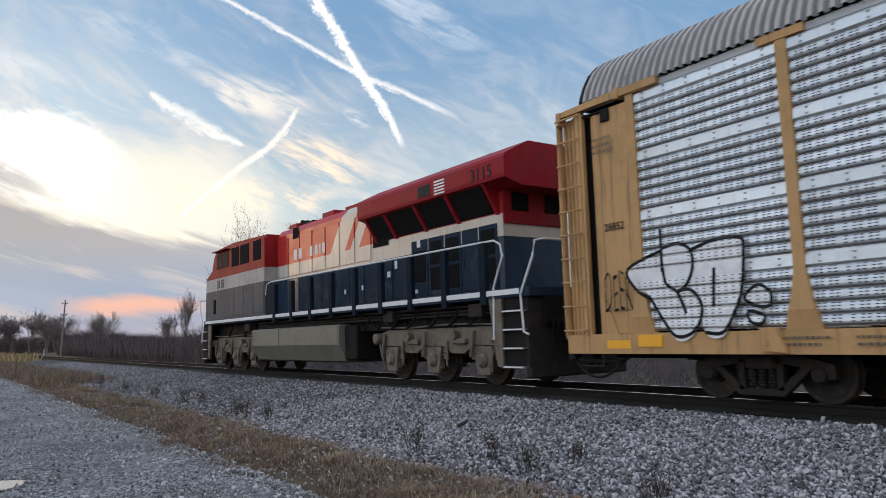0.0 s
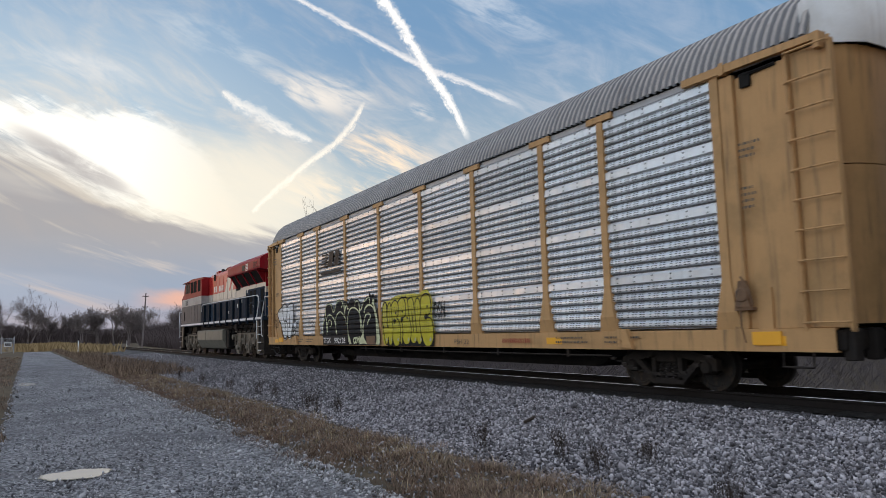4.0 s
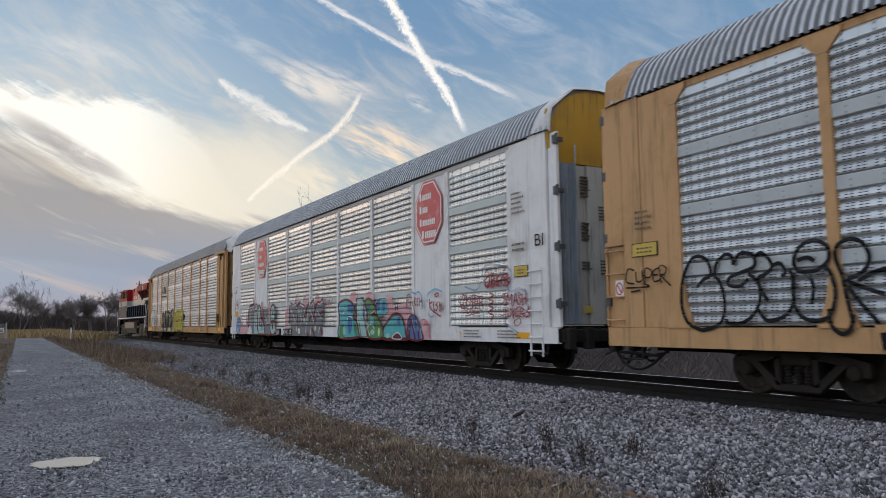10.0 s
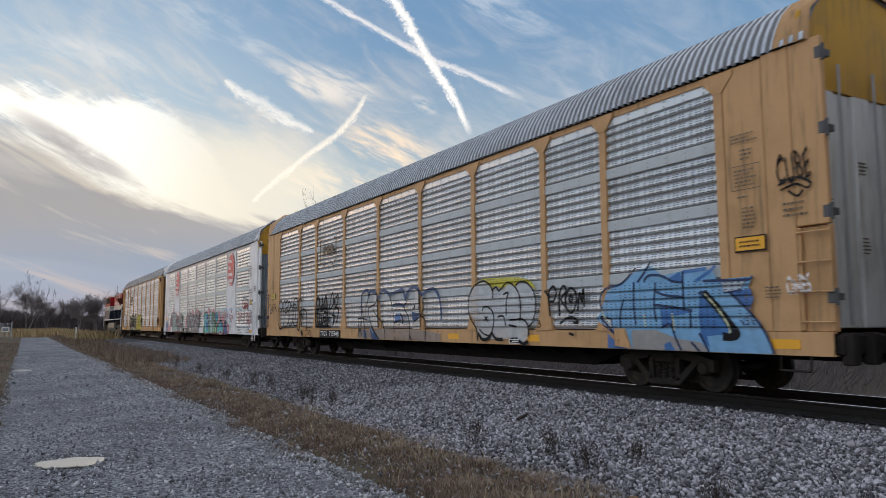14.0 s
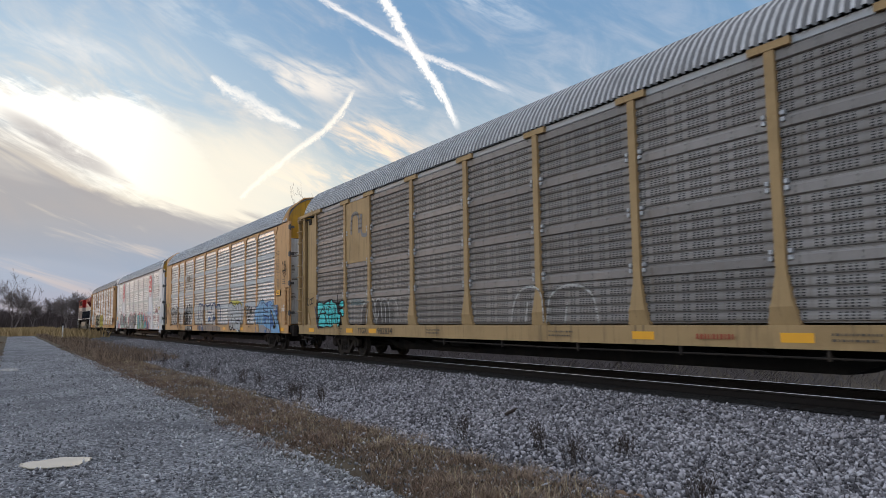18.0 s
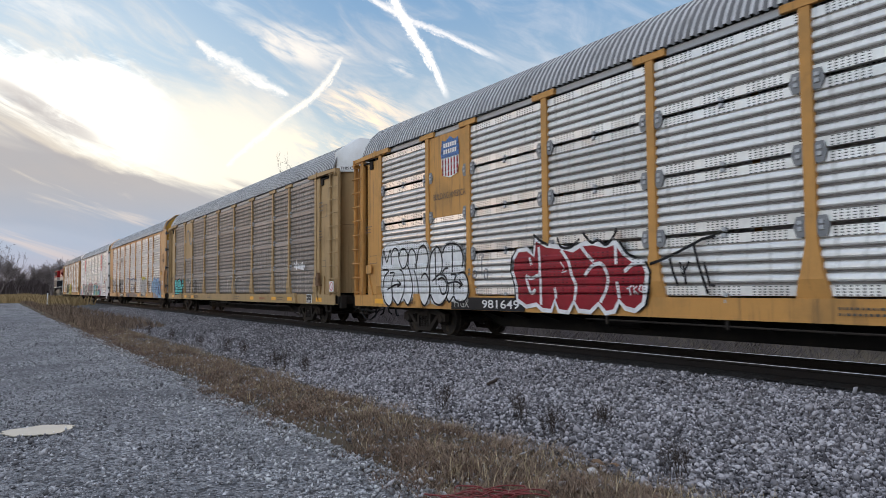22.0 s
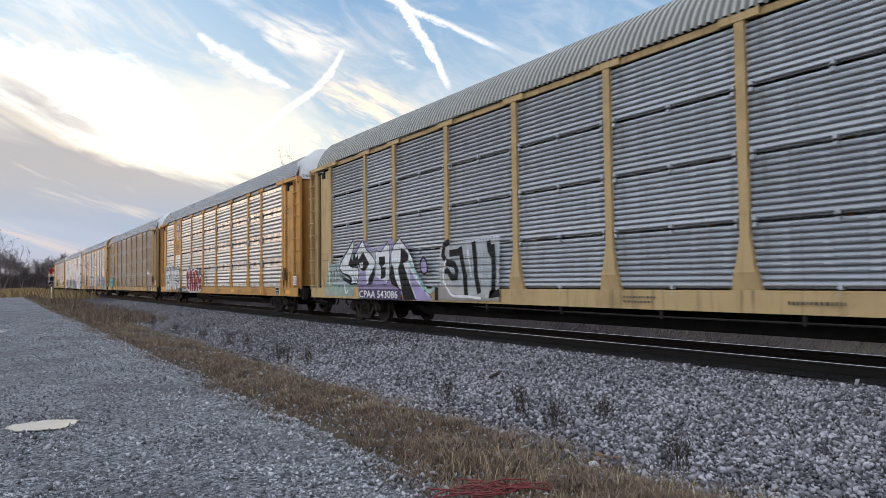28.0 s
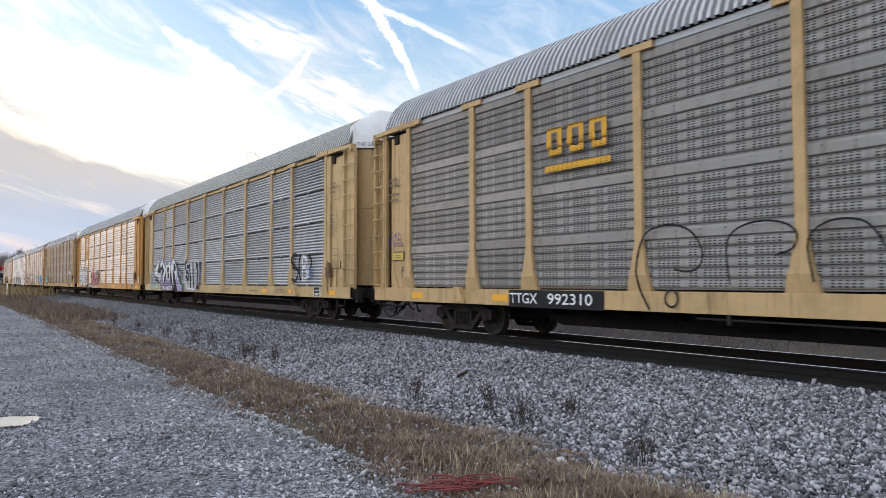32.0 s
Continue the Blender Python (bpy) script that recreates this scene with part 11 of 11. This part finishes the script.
    lines(c5, (((8.91, 0.96), (8.92, 1.26), (8.89, 1.97), (8.74, 2.2), (8.52, 2.29), (8.33, 2.1), (8.29, 1.8), (8.37, 1.62)), ((8.64, 2.25), (8.62, 1.79), (8.59, 1.33)), ((8.29, 2.11), (8.1, 2.31), (7.79, 2.34), (7.48, 2.24), (7.33, 1.99), (7.38, 1.73)), ((7.81, 2.29), (7.81, 1.64)), ((8.78, 1.42), (8.43, 1.59), (8.13, 1.51), (8.01, 1.25), (8.1, 1.03), (8.37, 0.83), (8.69, 0.88), (8.88, 1.09)), ((8.52, 1.45), (8.27, 1.5), (8.09, 1.34), (8.14, 1.13), (8.32, 1.11), (8.44, 1.31)), ((8.29, 1.63), (8.16, 1.73), (8.01, 1.74)), ((7.9, 1.58), (7.64, 1.57), (7.76, 1.38), (7.75, 1.07)), ((8.03, 1.36), (7.65, 1.4), (7.43, 1.33)), ((7.52, 1.45), (7.38, 1.33), (7.54, 1.25)), ((7.57, 1.58), (7.32, 1.62), (7.17, 1.49), (7.11, 1.25), (7.18, 1.01), (7.39, 0.91), (7.66, 0.94), (7.77, 1.04), (7.97, 0.9), (8.1, 1.03)),), 0.05, BLACK, 0.006)
    lines(c5, (((6.82, 1.64), (6.9, 1.61), (6.91, 1.5), (6.81, 1.49), (6.75, 1.59), (6.82, 1.64)), ((6.67, 1.98), (6.55, 2.03), (6.47, 1.98), (6.58, 1.92)), ((6.55, 1.94), (6.54, 1.54)), ((6.43, 1.67), (6.32, 1.64), (6.35, 1.43), (6.44, 1.49), (6.45, 1.66)), ((7.13, 1.67), (7.05, 1.68), (7.12, 1.56), (7.02, 1.58)),), 0.045, GREY, 0.0)
    plate(c5, 7.9, 5.0, 0.73, 1.02, M["black"])
    words(c5, "TTGX", 7.8, 7.1, 0.78, 0.97, CHALK, bold=0.008, name="lettering", proud=0.006)
    words(c5, "981649", 6.55, 5.15, 0.78, 0.97, M["white"], bold=0.008, name="lettering", proud=0.006)
    shape(c5, ((5.37, 1.6), (5.33, 1.86), (5.16, 2.04), (4.84, 2.05), (4.63, 1.9), (4.57, 2.24), (4.23, 2.1), (3.78, 2.04), (3.41, 1.96), (3.14, 2.07), (2.86, 2.07), (2.51, 2), (2.27, 2.05), (2.07, 1.84), (1.85, 1.71), (1.62, 1.66), (1.53, 1.49), (1.57, 1.19), (1.63, 0.95), (1.83, 0.82), (2.06, 0.86), (2.21, 0.99), (2.33, 0.8), (2.55, 0.76), (2.74, 0.93), (2.96, 0.77), (3.28, 0.79), (3.41, 0.96), (3.58, 0.75), (3.87, 0.77), (3.98, 0.98), (4.09, 0.77), (4.37, 0.78), (4.57, 0.89), (4.9, 0.84), (5.21, 0.98), (5.23, 1.27)), CRIMSON, 0.0, WHITE, 0.09, BLACK, round_=False, label="deep red throw-up with a thick white outline")
    lines(c5, (((4.41, 0.89), (4.41, 1.19), (4.45, 1.48), (4.72, 1.43), (4.89, 1.47), (4.73, 1.13), (4.58, 1.21)), ((4.46, 2.08), (4.44, 1.78), (4.43, 1.48)), ((3.93, 1.02), (3.97, 1.24)), ((3.76, 1.98), (3.55, 1.74), (3.45, 1.46), (3.34, 1.28), (3.39, 0.99)), ((3.18, 2.02), (2.99, 1.83), (2.84, 1.72)), ((3.09, 1.46), (2.89, 1.63), (2.64, 1.67), (2.48, 1.45), (2.51, 1.21), (2.68, 0.96)), ((2.27, 2.04), (2.26, 1.65)), ((2.06, 1.51), (1.87, 1.63), (1.62, 1.66)), ((2.25, 1.34), (2.19, 1.04)), ((4.77, 1.87), (4.71, 1.71)),), 0.075, WHITE, 0.006)
    lines(c5, (((2.01, 1.21), (1.88, 1.26)), ((1.95, 1.23), (1.92, 1.09)), ((1.85, 1.27), (1.83, 1.11)), ((1.76, 1.26), (1.85, 1.19), (1.74, 1.11)), ((1.69, 1.27), (1.72, 1.18), (1.64, 1.14), (1.63, 1.26), (1.69, 1.27)), ((3.79, 1.75), (3.67, 1.62), (3.77, 1.53), (3.61, 1.56)),), 0.03, WHITE, 0.006, False)
    lines(c5, (((4.64, 2.35), (4.38, 2.19), (4.15, 2.1)), ((3.87, 2.23), (3.76, 2.04), (3.48, 2.02), (3.22, 2.17)), ((3.13, 2.29), (2.9, 2.08), (2.71, 2.12), (2.51, 2.02), (2.28, 2.19), (2.24, 2.31)), ((2.17, 2.06), (1.99, 1.84), (1.76, 1.74)),), 0.055, BLACK, 0.004)
    lines(c5, (((1.47, 1.63), (1.21, 1.69), (0.81, 1.82), (0.37, 1.99), (0.1, 2.03)), ((1.03, 1.71), (0.97, 1.5), (0.87, 1.25)), ((0.82, 1.64), (0.77, 1.42), (0.63, 1.64)), ((0.75, 1.58), (0.7, 1.27)), ((0.54, 1.93), (0.44, 1.56), (0.28, 1.12)), ((0.34, 1.62), (0.24, 1.26), (0.14, 1.25)),), 0.05, BLACK, 0.0, False, "black spray tag")
    bars(c5, -5.55, -6.25, 0.78, 0.99, 1, RUST_RED, "company_mark", False, 7)
    bars(c5, 12.75, 12.3, 2.9, 3.15, 3, STENCIL, seed=71)
    plate(c5, 12.75, 12.4, 1.7, 1.95, YELLOW_ORANGE)
    # sixth car
    shape(c6, ((12.21, 0.97), (11.99, 1.57), (11.82, 1.73), (11.75, 1.95), (11.51, 1.83), (10.91, 1.91), (10.49, 2.23), (9.84, 2.28), (9.6, 2.03), (9.63, 1.09), (9.4, 0.81), (12.24, 0.79)), MINT, 0.0, None, round_=False)
    shape(c6, ((9.84, 2.23), (9.12, 2.59), (8.49, 2.22), (7.54, 2.38), (7.19, 2.5), (6.73, 2.07), (6.23, 2.32), (6.28, 0.88), (9.64, 0.76), (9.73, 1.66)), VEIL, 0.001, None, round_=False)
    shape(c6, ((11.67, 1.62), (10.77, 1.8), (10.49, 2.18), (10.1, 2.06), (9.55, 1.74), (9.31, 2.1), (8.91, 2.16), (8.29, 2.2), (7.54, 2.22), (7.21, 2.11), (7.23, 1.33), (9.33, 1.18), (11.53, 1.19)), PALE, 0.003, None, round_=False)
    shape(c6, ((10.94, 1.8), (10.74, 1.95), (10.35, 2.22), (9.83, 2.58), (9.81, 2.33), (10.03, 2.04), (10.23, 1.81), (9.9, 1.74), (9.47, 1.68), (9.45, 1.46), (9.58, 1.2), (10.06, 1.18), (10.62, 1.33), (10.81, 1.45), (10.38, 1.34), (10.04, 1.26), (10.02, 1.36), (10.24, 1.46), (10.73, 1.53), (10.92, 1.68)), WHITE, 0.005, BLACK, 0.05, round_=False, label="large black and pale lettered graffiti piece")
    shape(c6, ((10.23, 1.77), (10.07, 2.04), (9.9, 1.91), (9.81, 2.23), (9.67, 1.98), (9.53, 2.12), (9.42, 1.81), (9.66, 1.73), (9.9, 1.68)), BLACK, 0.007, None, round_=False)
    shape(c6, ((10.78, 1.55), (10.29, 1.5), (9.99, 1.39), (9.97, 1.24), (10.12, 1.18), (10.54, 1.3), (10.76, 1.41), (10.25, 1.28), (10.12, 1.34), (10.38, 1.44)), BLACK, 0.007, None, round_=False)
    shape(c6, ((9.72, 2.11), (9.17, 2.53), (8.89, 2.23), (8.5, 2.04), (8.28, 1.84), (8.37, 1.66), (8.7, 1.34), (8.77, 1.18), (9.25, 1.16), (9.33, 1.55), (9.61, 1.78)), WHITE, 0.005, BLACK, 0.04, round_=False)
    shape(c6, ((9.13, 2.18), (9.55, 1.88), (9.49, 1.74), (9.1, 1.52), (8.69, 1.79)), BLACK, 0.008, None, round_=False)
    shape(c6, ((9.42, 1.83), (9.14, 1.85), (9.17, 1.67), (9.33, 1.68)), WHITE, 0.010, None, round_=False)
    shape(c6, ((9.36, 1.59), (8.95, 1.57), (8.86, 1.14), (9.37, 1.09)), LILAC, 0.009, None, round_=False)
    shape(c6, ((8.77, 1.34), (8.33, 1.69), (8.33, 1.43), (8.52, 1.18), (8.71, 1.16)), BLACK, 0.008, None, round_=False)
    shape(c6, ((8.27, 2.18), (7.91, 2.12), (7.43, 2.39), (7.34, 2.19), (7.37, 1.33), (7.58, 1.16), (8.34, 1.21), (8.23, 1.77)), WHITE, 0.006, BLACK, 0.03, round_=False)
    shape(c6, ((8.03, 1.98), (7.62, 1.98), (7.63, 1.77), (7.85, 1.67), (7.6, 1.66), (7.61, 1.38), (7.92, 1.32), (7.91, 1.67), (8.03, 1.76)), BLACK, 0.008, None, round_=False)
    shape(c6, ((8.31, 1.43), (8.03, 1.34), (7.61, 1.25), (7.61, 1.17), (8.34, 1.19)), LILAC, 0.009, None, round_=False)
    shape(c6, ((7.22, 1.8), (7.36, 1.41), (7.24, 1.17), (6.77, 1.06), (6.99, 1.32), (7.12, 1.64)), BLACK, 0.009, None, round_=False)
    lines(c6, (((11.67, 1.62), (11.52, 1.4), (11.68, 1.3)), ((11.42, 1.66), (11.37, 1.29)), ((11.24, 1.69), (11.07, 1.5), (11.25, 1.33), (10.99, 1.35)), ((10.92, 1.64), (10.87, 1.39)), ((9.79, 1.39), (9.72, 1.24), (9.62, 1.37), (9.55, 1.22)),), 0.035, BLACK, 0.008, False)
    lines(c6, (((11.92, 1.96), (11.83, 1.52), (11.78, 1.14)), ((10.57, 1.18), (10.45, 0.89), (10.26, 0.99)), ((10.91, 2.01), (10.94, 1.8)),), 0.05, WHITE, 0.008)
    shape(c6, ((7.25, 2.06), (7.06, 2.28), (6.73, 2.46), (6.21, 2.1), (5.95, 1.82), (5.76, 1.39), (5.35, 1.01), (5, 0.83), (5.85, 0.76), (7.24, 1.2), (7.31, 1.74)), WHITE, 0.006, BLACK, 0.035, round_=False)
    shape(c6, ((6.65, 2.18), (6.45, 2.13), (6.21, 1.98), (6.24, 1.82), (6.52, 1.75), (6.23, 1.3), (5.82, 0.76), (6.52, 0.73), (6.68, 1.2), (6.84, 1.59), (6.69, 1.82)), BLACK, 0.010, None, round_=False)
    shape(c6, ((6.19, 1.65), (5.83, 1.29), (5.23, 0.91), (4.85, 0.76), (5.75, 0.73), (6.1, 1.2)), LILAC, 0.011, None, round_=False)
    lines(c6, (((6.19, 1.8), (5.7, 1.39), (5.23, 1.01), (4.94, 1.01), (4.81, 1.15)),), 0.10, AQUA, 0.012)
    shape(c6, ((5.39, 1.88), (5.23, 1.75), (5.19, 1.52), (5.38, 1.44), (5.55, 1.56), (5.54, 1.77)), LILAC, 0.008, BLACK, 0.06)
    shape(c6, ((4.52, 2.08), (3.91, 2.21), (3.26, 2.22), (1.94, 2.26), (1.99, 0.86), (3.95, 0.81), (4.45, 1.01), (4.65, 1.46)), PALE, 0.004, None, round_=False)
    shape(c6, ((4.7, 1.19), (4.24, 1.02), (3.57, 0.86), (2.48, 0.85), (1.99, 0.86), (1.99, 0.79), (4.71, 0.76)), SMOKE, 0.005, None, round_=False)
    lines(c6, (((4.1, 2.24), (4.33, 2.14), (4.4, 1.9), (4.22, 1.71), (3.86, 1.65), (3.74, 1.49), (3.78, 1.34), (3.97, 1.33), (4.21, 1.52), (4.31, 1.45)), ((4.09, 1.93), (3.61, 1.95)), ((3.59, 2.07), (3.52, 1.76), (3.39, 1.35), (3.34, 0.86)), ((3.41, 1.19), (3.35, 1.43)), ((3, 2.17), (2.95, 1.81), (2.91, 1.34), (2.78, 0.95)), ((2.38, 2.16), (2.34, 1.93), (2.23, 1.83)), ((2.22, 2.07), (2.19, 1.55), (2.22, 1.04), (2.39, 0.92), (1.98, 0.97)),), 0.17, BLACK, 0.009, False, "large black and pale lettered graffiti piece")
    lines(c6, (((4.42, 1.28), (4.24, 1.1), (3.95, 0.89), (3.3, 0.87), (2.72, 0.84)), ((3.26, 1.99), (3.19, 1.67), (3.11, 1.35)), ((4.26, 1.8), (4.39, 1.45), (4.34, 1.19)),), 0.06, WHITE, 0.010)
    shape(c6, ((4.81, 1.1), (4.64, 1.08), (4.65, 0.76), (4.82, 0.76)), BLACK, 0.012, None, round_=False)
    plate(c6, 9.5, 6.7, 0.73, 1.03, PURPLE, proud=0.022)
    words(c6, "CPAA 543086", 9.38, 6.85, 0.77, 0.99, M["white"], bold=0.01, name="lettering", proud=0.024)
    shape(c6, ((-10.95, 1.51), (-10.92, 1.41), (-10.85, 1.35), (-10.76, 1.35), (-10.69, 1.42), (-10.67, 1.52), (-10.7, 1.62), (-10.77, 1.68), (-10.86, 1.68), (-10.93, 1.61)), BLUE, 0.0, None)
    lines(c6, (((-9.76, 2.09), (-9.44, 2.13), (-9.26, 1.92), (-9.6, 1.73), (-9.86, 1.51), (-9.63, 1.24), (-9.29, 1.31)), ((-10.07, 2.13), (-9.93, 1.84), (-9.99, 1.42), (-10.1, 1.25)), ((-10.66, 2.11), (-10.92, 1.93), (-10.87, 1.67)), ((-9.36, 1.71), (-9.75, 1.66)),), 0.10, BLACK, 0.0, label="black and white spray tag with blue")
    lines(c6, (((-10.22, 2.06), (-10.23, 1.25)), ((-10.22, 2.06), (-10.5, 1.99), (-10.53, 1.81), (-10.26, 1.69), (-10.56, 1.6), (-10.57, 1.35), (-10.25, 1.25)), ((-10.67, 1.73), (-10.69, 1.33)),), 0.09, WHITE, 0.003)
    bars(c6, -5.0, -6.0, 0.84, 0.95, 1, STENCIL, seed=81)
    # seventh car
    bm = bmesh.new()
    for x in (-0.58, 0.0, 0.58):
        stroke(bm, [(x - 0.15, 0.42), (x + 0.15, 0.42), (x + 0.15, 0.86), (x - 0.15, 0.86), (x - 0.15, 0.5)], 0.15)
    fill(bm, [(-0.85, 0.05), (0.88, 0.05), (0.88, 0.17), (-0.85, 0.17)])
    drawing(c7, "company_mark", bm, MUSTARD, 5.75, 3.3, 0.0, "yellow blocky company mark with an underline")
    plate(c7, 7.75, 5.1, 0.70, 1.05, M["black"])
    words(c7, "TTGX", 7.7, 6.85, 0.78, 0.99, M["white"], bold=0.008, name="lettering", proud=0.006)
    words(c7, "992310", 6.55, 5.35, 0.78, 0.99, M["white"], bold=0.008, name="lettering", proud=0.006)
    lines(c7, (((4.05, 0.76), (4.26, 1.13), (4.32, 1.51), (4.14, 1.99), (3.84, 2.12), (3.52, 2.13), (3.22, 2.02), (3.04, 1.8), (3, 1.57), (3.11, 1.42), (3.32, 1.38), (3.54, 1.42)), ((3.47, 0.95), (3.5, 0.86), (3.58, 0.81), (3.66, 0.83), (3.72, 0.9), (3.71, 0.99), (3.66, 1.06), (3.57, 1.08), (3.5, 1.03), (3.47, 0.95)),), 0.035, BLACK, 0.0, label="large thin black spray loop")
    lines(c7, (((2.52, 1.17), (2.57, 1.72), (2.43, 1.98), (2.06, 2.09), (1.67, 2.05), (1.47, 1.89), (1.54, 1.68), (1.81, 1.59)), ((1.24, 1.21), (1.31, 1.78), (1.03, 2.02), (0.63, 2.02), (0.42, 1.85), (0.27, 1.56)),), 0.03, BLACK, 0.0)
    framed(c7, 12.66, 12.1, 1.77, 1.99, PLATE_YELLOW, 0.03)
    lines(c7, (tuple((12.04 + 0.12 * math.cos(a * math.pi / 8), 1.45 + 0.14 * math.sin(a * math.pi / 8)) for a in range(17)), ((12.12, 1.54), (11.96, 1.36))), 0.035, LETTER, -0.03)
    framed(c6, -12.37, -12.92, 1.62, 1.85, CREAM_TAN, 0.045)
    words(c7, "UOEL", 12.75, 12.05, 2.12, 2.5, VIOLET, bold=-0.01, wave=0.10, label="violet spray tag")
    for z in (3.3, 3.7):
        bars(c7, 12.75, 12.2, z, z + 0.3, 2, STENCIL, seed=int(z * 10))
    for car in (c4, c5, c6):
        stencil_box(car, -11.34)
        bars(car, -12.3, -12.65, 2.9, 3.3, 4, STENCIL, seed=91)
        bars(car, -12.3, -12.75, 3.9, 4.3, 3, STENCIL, seed=92)
        words(car, "THIS CAR", 0.3, -0.3, 0, 0.10, M["black"], name="lettering").matrix_basis = Matrix.Translation((-1.06, -13.795, EAVE + 0.06)) @ pose(0, 0, 0, 0, 0, -29.6) @ pose(0, 0, 0, 90, 0, 0)
        words(car, "EXCESS HEIGHT", 0.5, -0.5, 0, 0.10, M["black"], name="lettering").matrix_basis = Matrix.Translation((-0.15, -13.975, EAVE + 0.06)) @ pose(0, 0, 0, 90, 0, 0)
        for y in (9.6, 3.0, -2.2, -8.3):
            bars(car, y + 0.4, y - 0.4, 0.82, 0.98, 2, STENCIL, seed=int(y * 11 + 100))
    for car in (c4, c5):
        part("warning_plate", boxed(-1.60, -1.585, -13.72, -13.38, 1.16, 1.50, 0.005), M["white"], car, "white plate with a red crossed circle")
        bm = bmesh.new()
        stroke(bm, [(math.cos(a) * 0.13, math.sin(a) * 0.13) for a in np.linspace(0, 2 * math.pi, 17)], 0.03)
        stroke(bm, [(-0.10, 0.10), (0.10, -0.10)], 0.03, 0.001)
        drawing(car, "warning_mark", bm, M["red"], -13.55, 1.33, 0.062)

    # thin stencilled frames on the end panels
    for car in (c4, c5, c6, c7):
        for y, z, w, h in ((-12.62, 3.72, 0.50, 0.42), (-12.62, 2.02, 0.34, 0.20), (12.33, 2.0, 0.46, 0.22)):
            lines(car, (((y - w / 2, z), (y + w / 2, z), (y + w / 2, z + h), (y - w / 2, z + h), (y - w / 2, z)),), 0.014, STENCIL, -0.05, False)


mark_cars()


# ---- what moves ----
def rolled(t):
    ts, ss = zip(*TRAIN)
    i = max(0, min(len(ts) - 2, int(t // 2)))
    m = np.gradient(np.array(ss), np.array(ts))
    u, h = (t - ts[i]) / 2.0, 2.0
    return float((2 * u ** 3 - 3 * u ** 2 + 1) * ss[i] + (u ** 3 - 2 * u ** 2 + u) * h * m[i] + (-2 * u ** 3 + 3 * u ** 2) * ss[i + 1] + (u ** 3 - u ** 2) * h * m[i + 1])


def motions():
    for thing, y in CARS:
        walk(thing, [(t, pose(TRACK_X, y + rolled(t), 0)) for t in range(33)])
    axis = Vector((math.cos(radians(29)), -math.sin(radians(29)), 0))
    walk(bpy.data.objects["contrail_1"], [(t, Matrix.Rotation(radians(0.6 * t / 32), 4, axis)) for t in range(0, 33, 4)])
    for wheel, (x, y, z), r in WHEELSETS:
        walk(wheel, [(k / 10, pose(x, y, z, -math.degrees(rolled(k / 10) / r))) for k in range(321)])


motions()
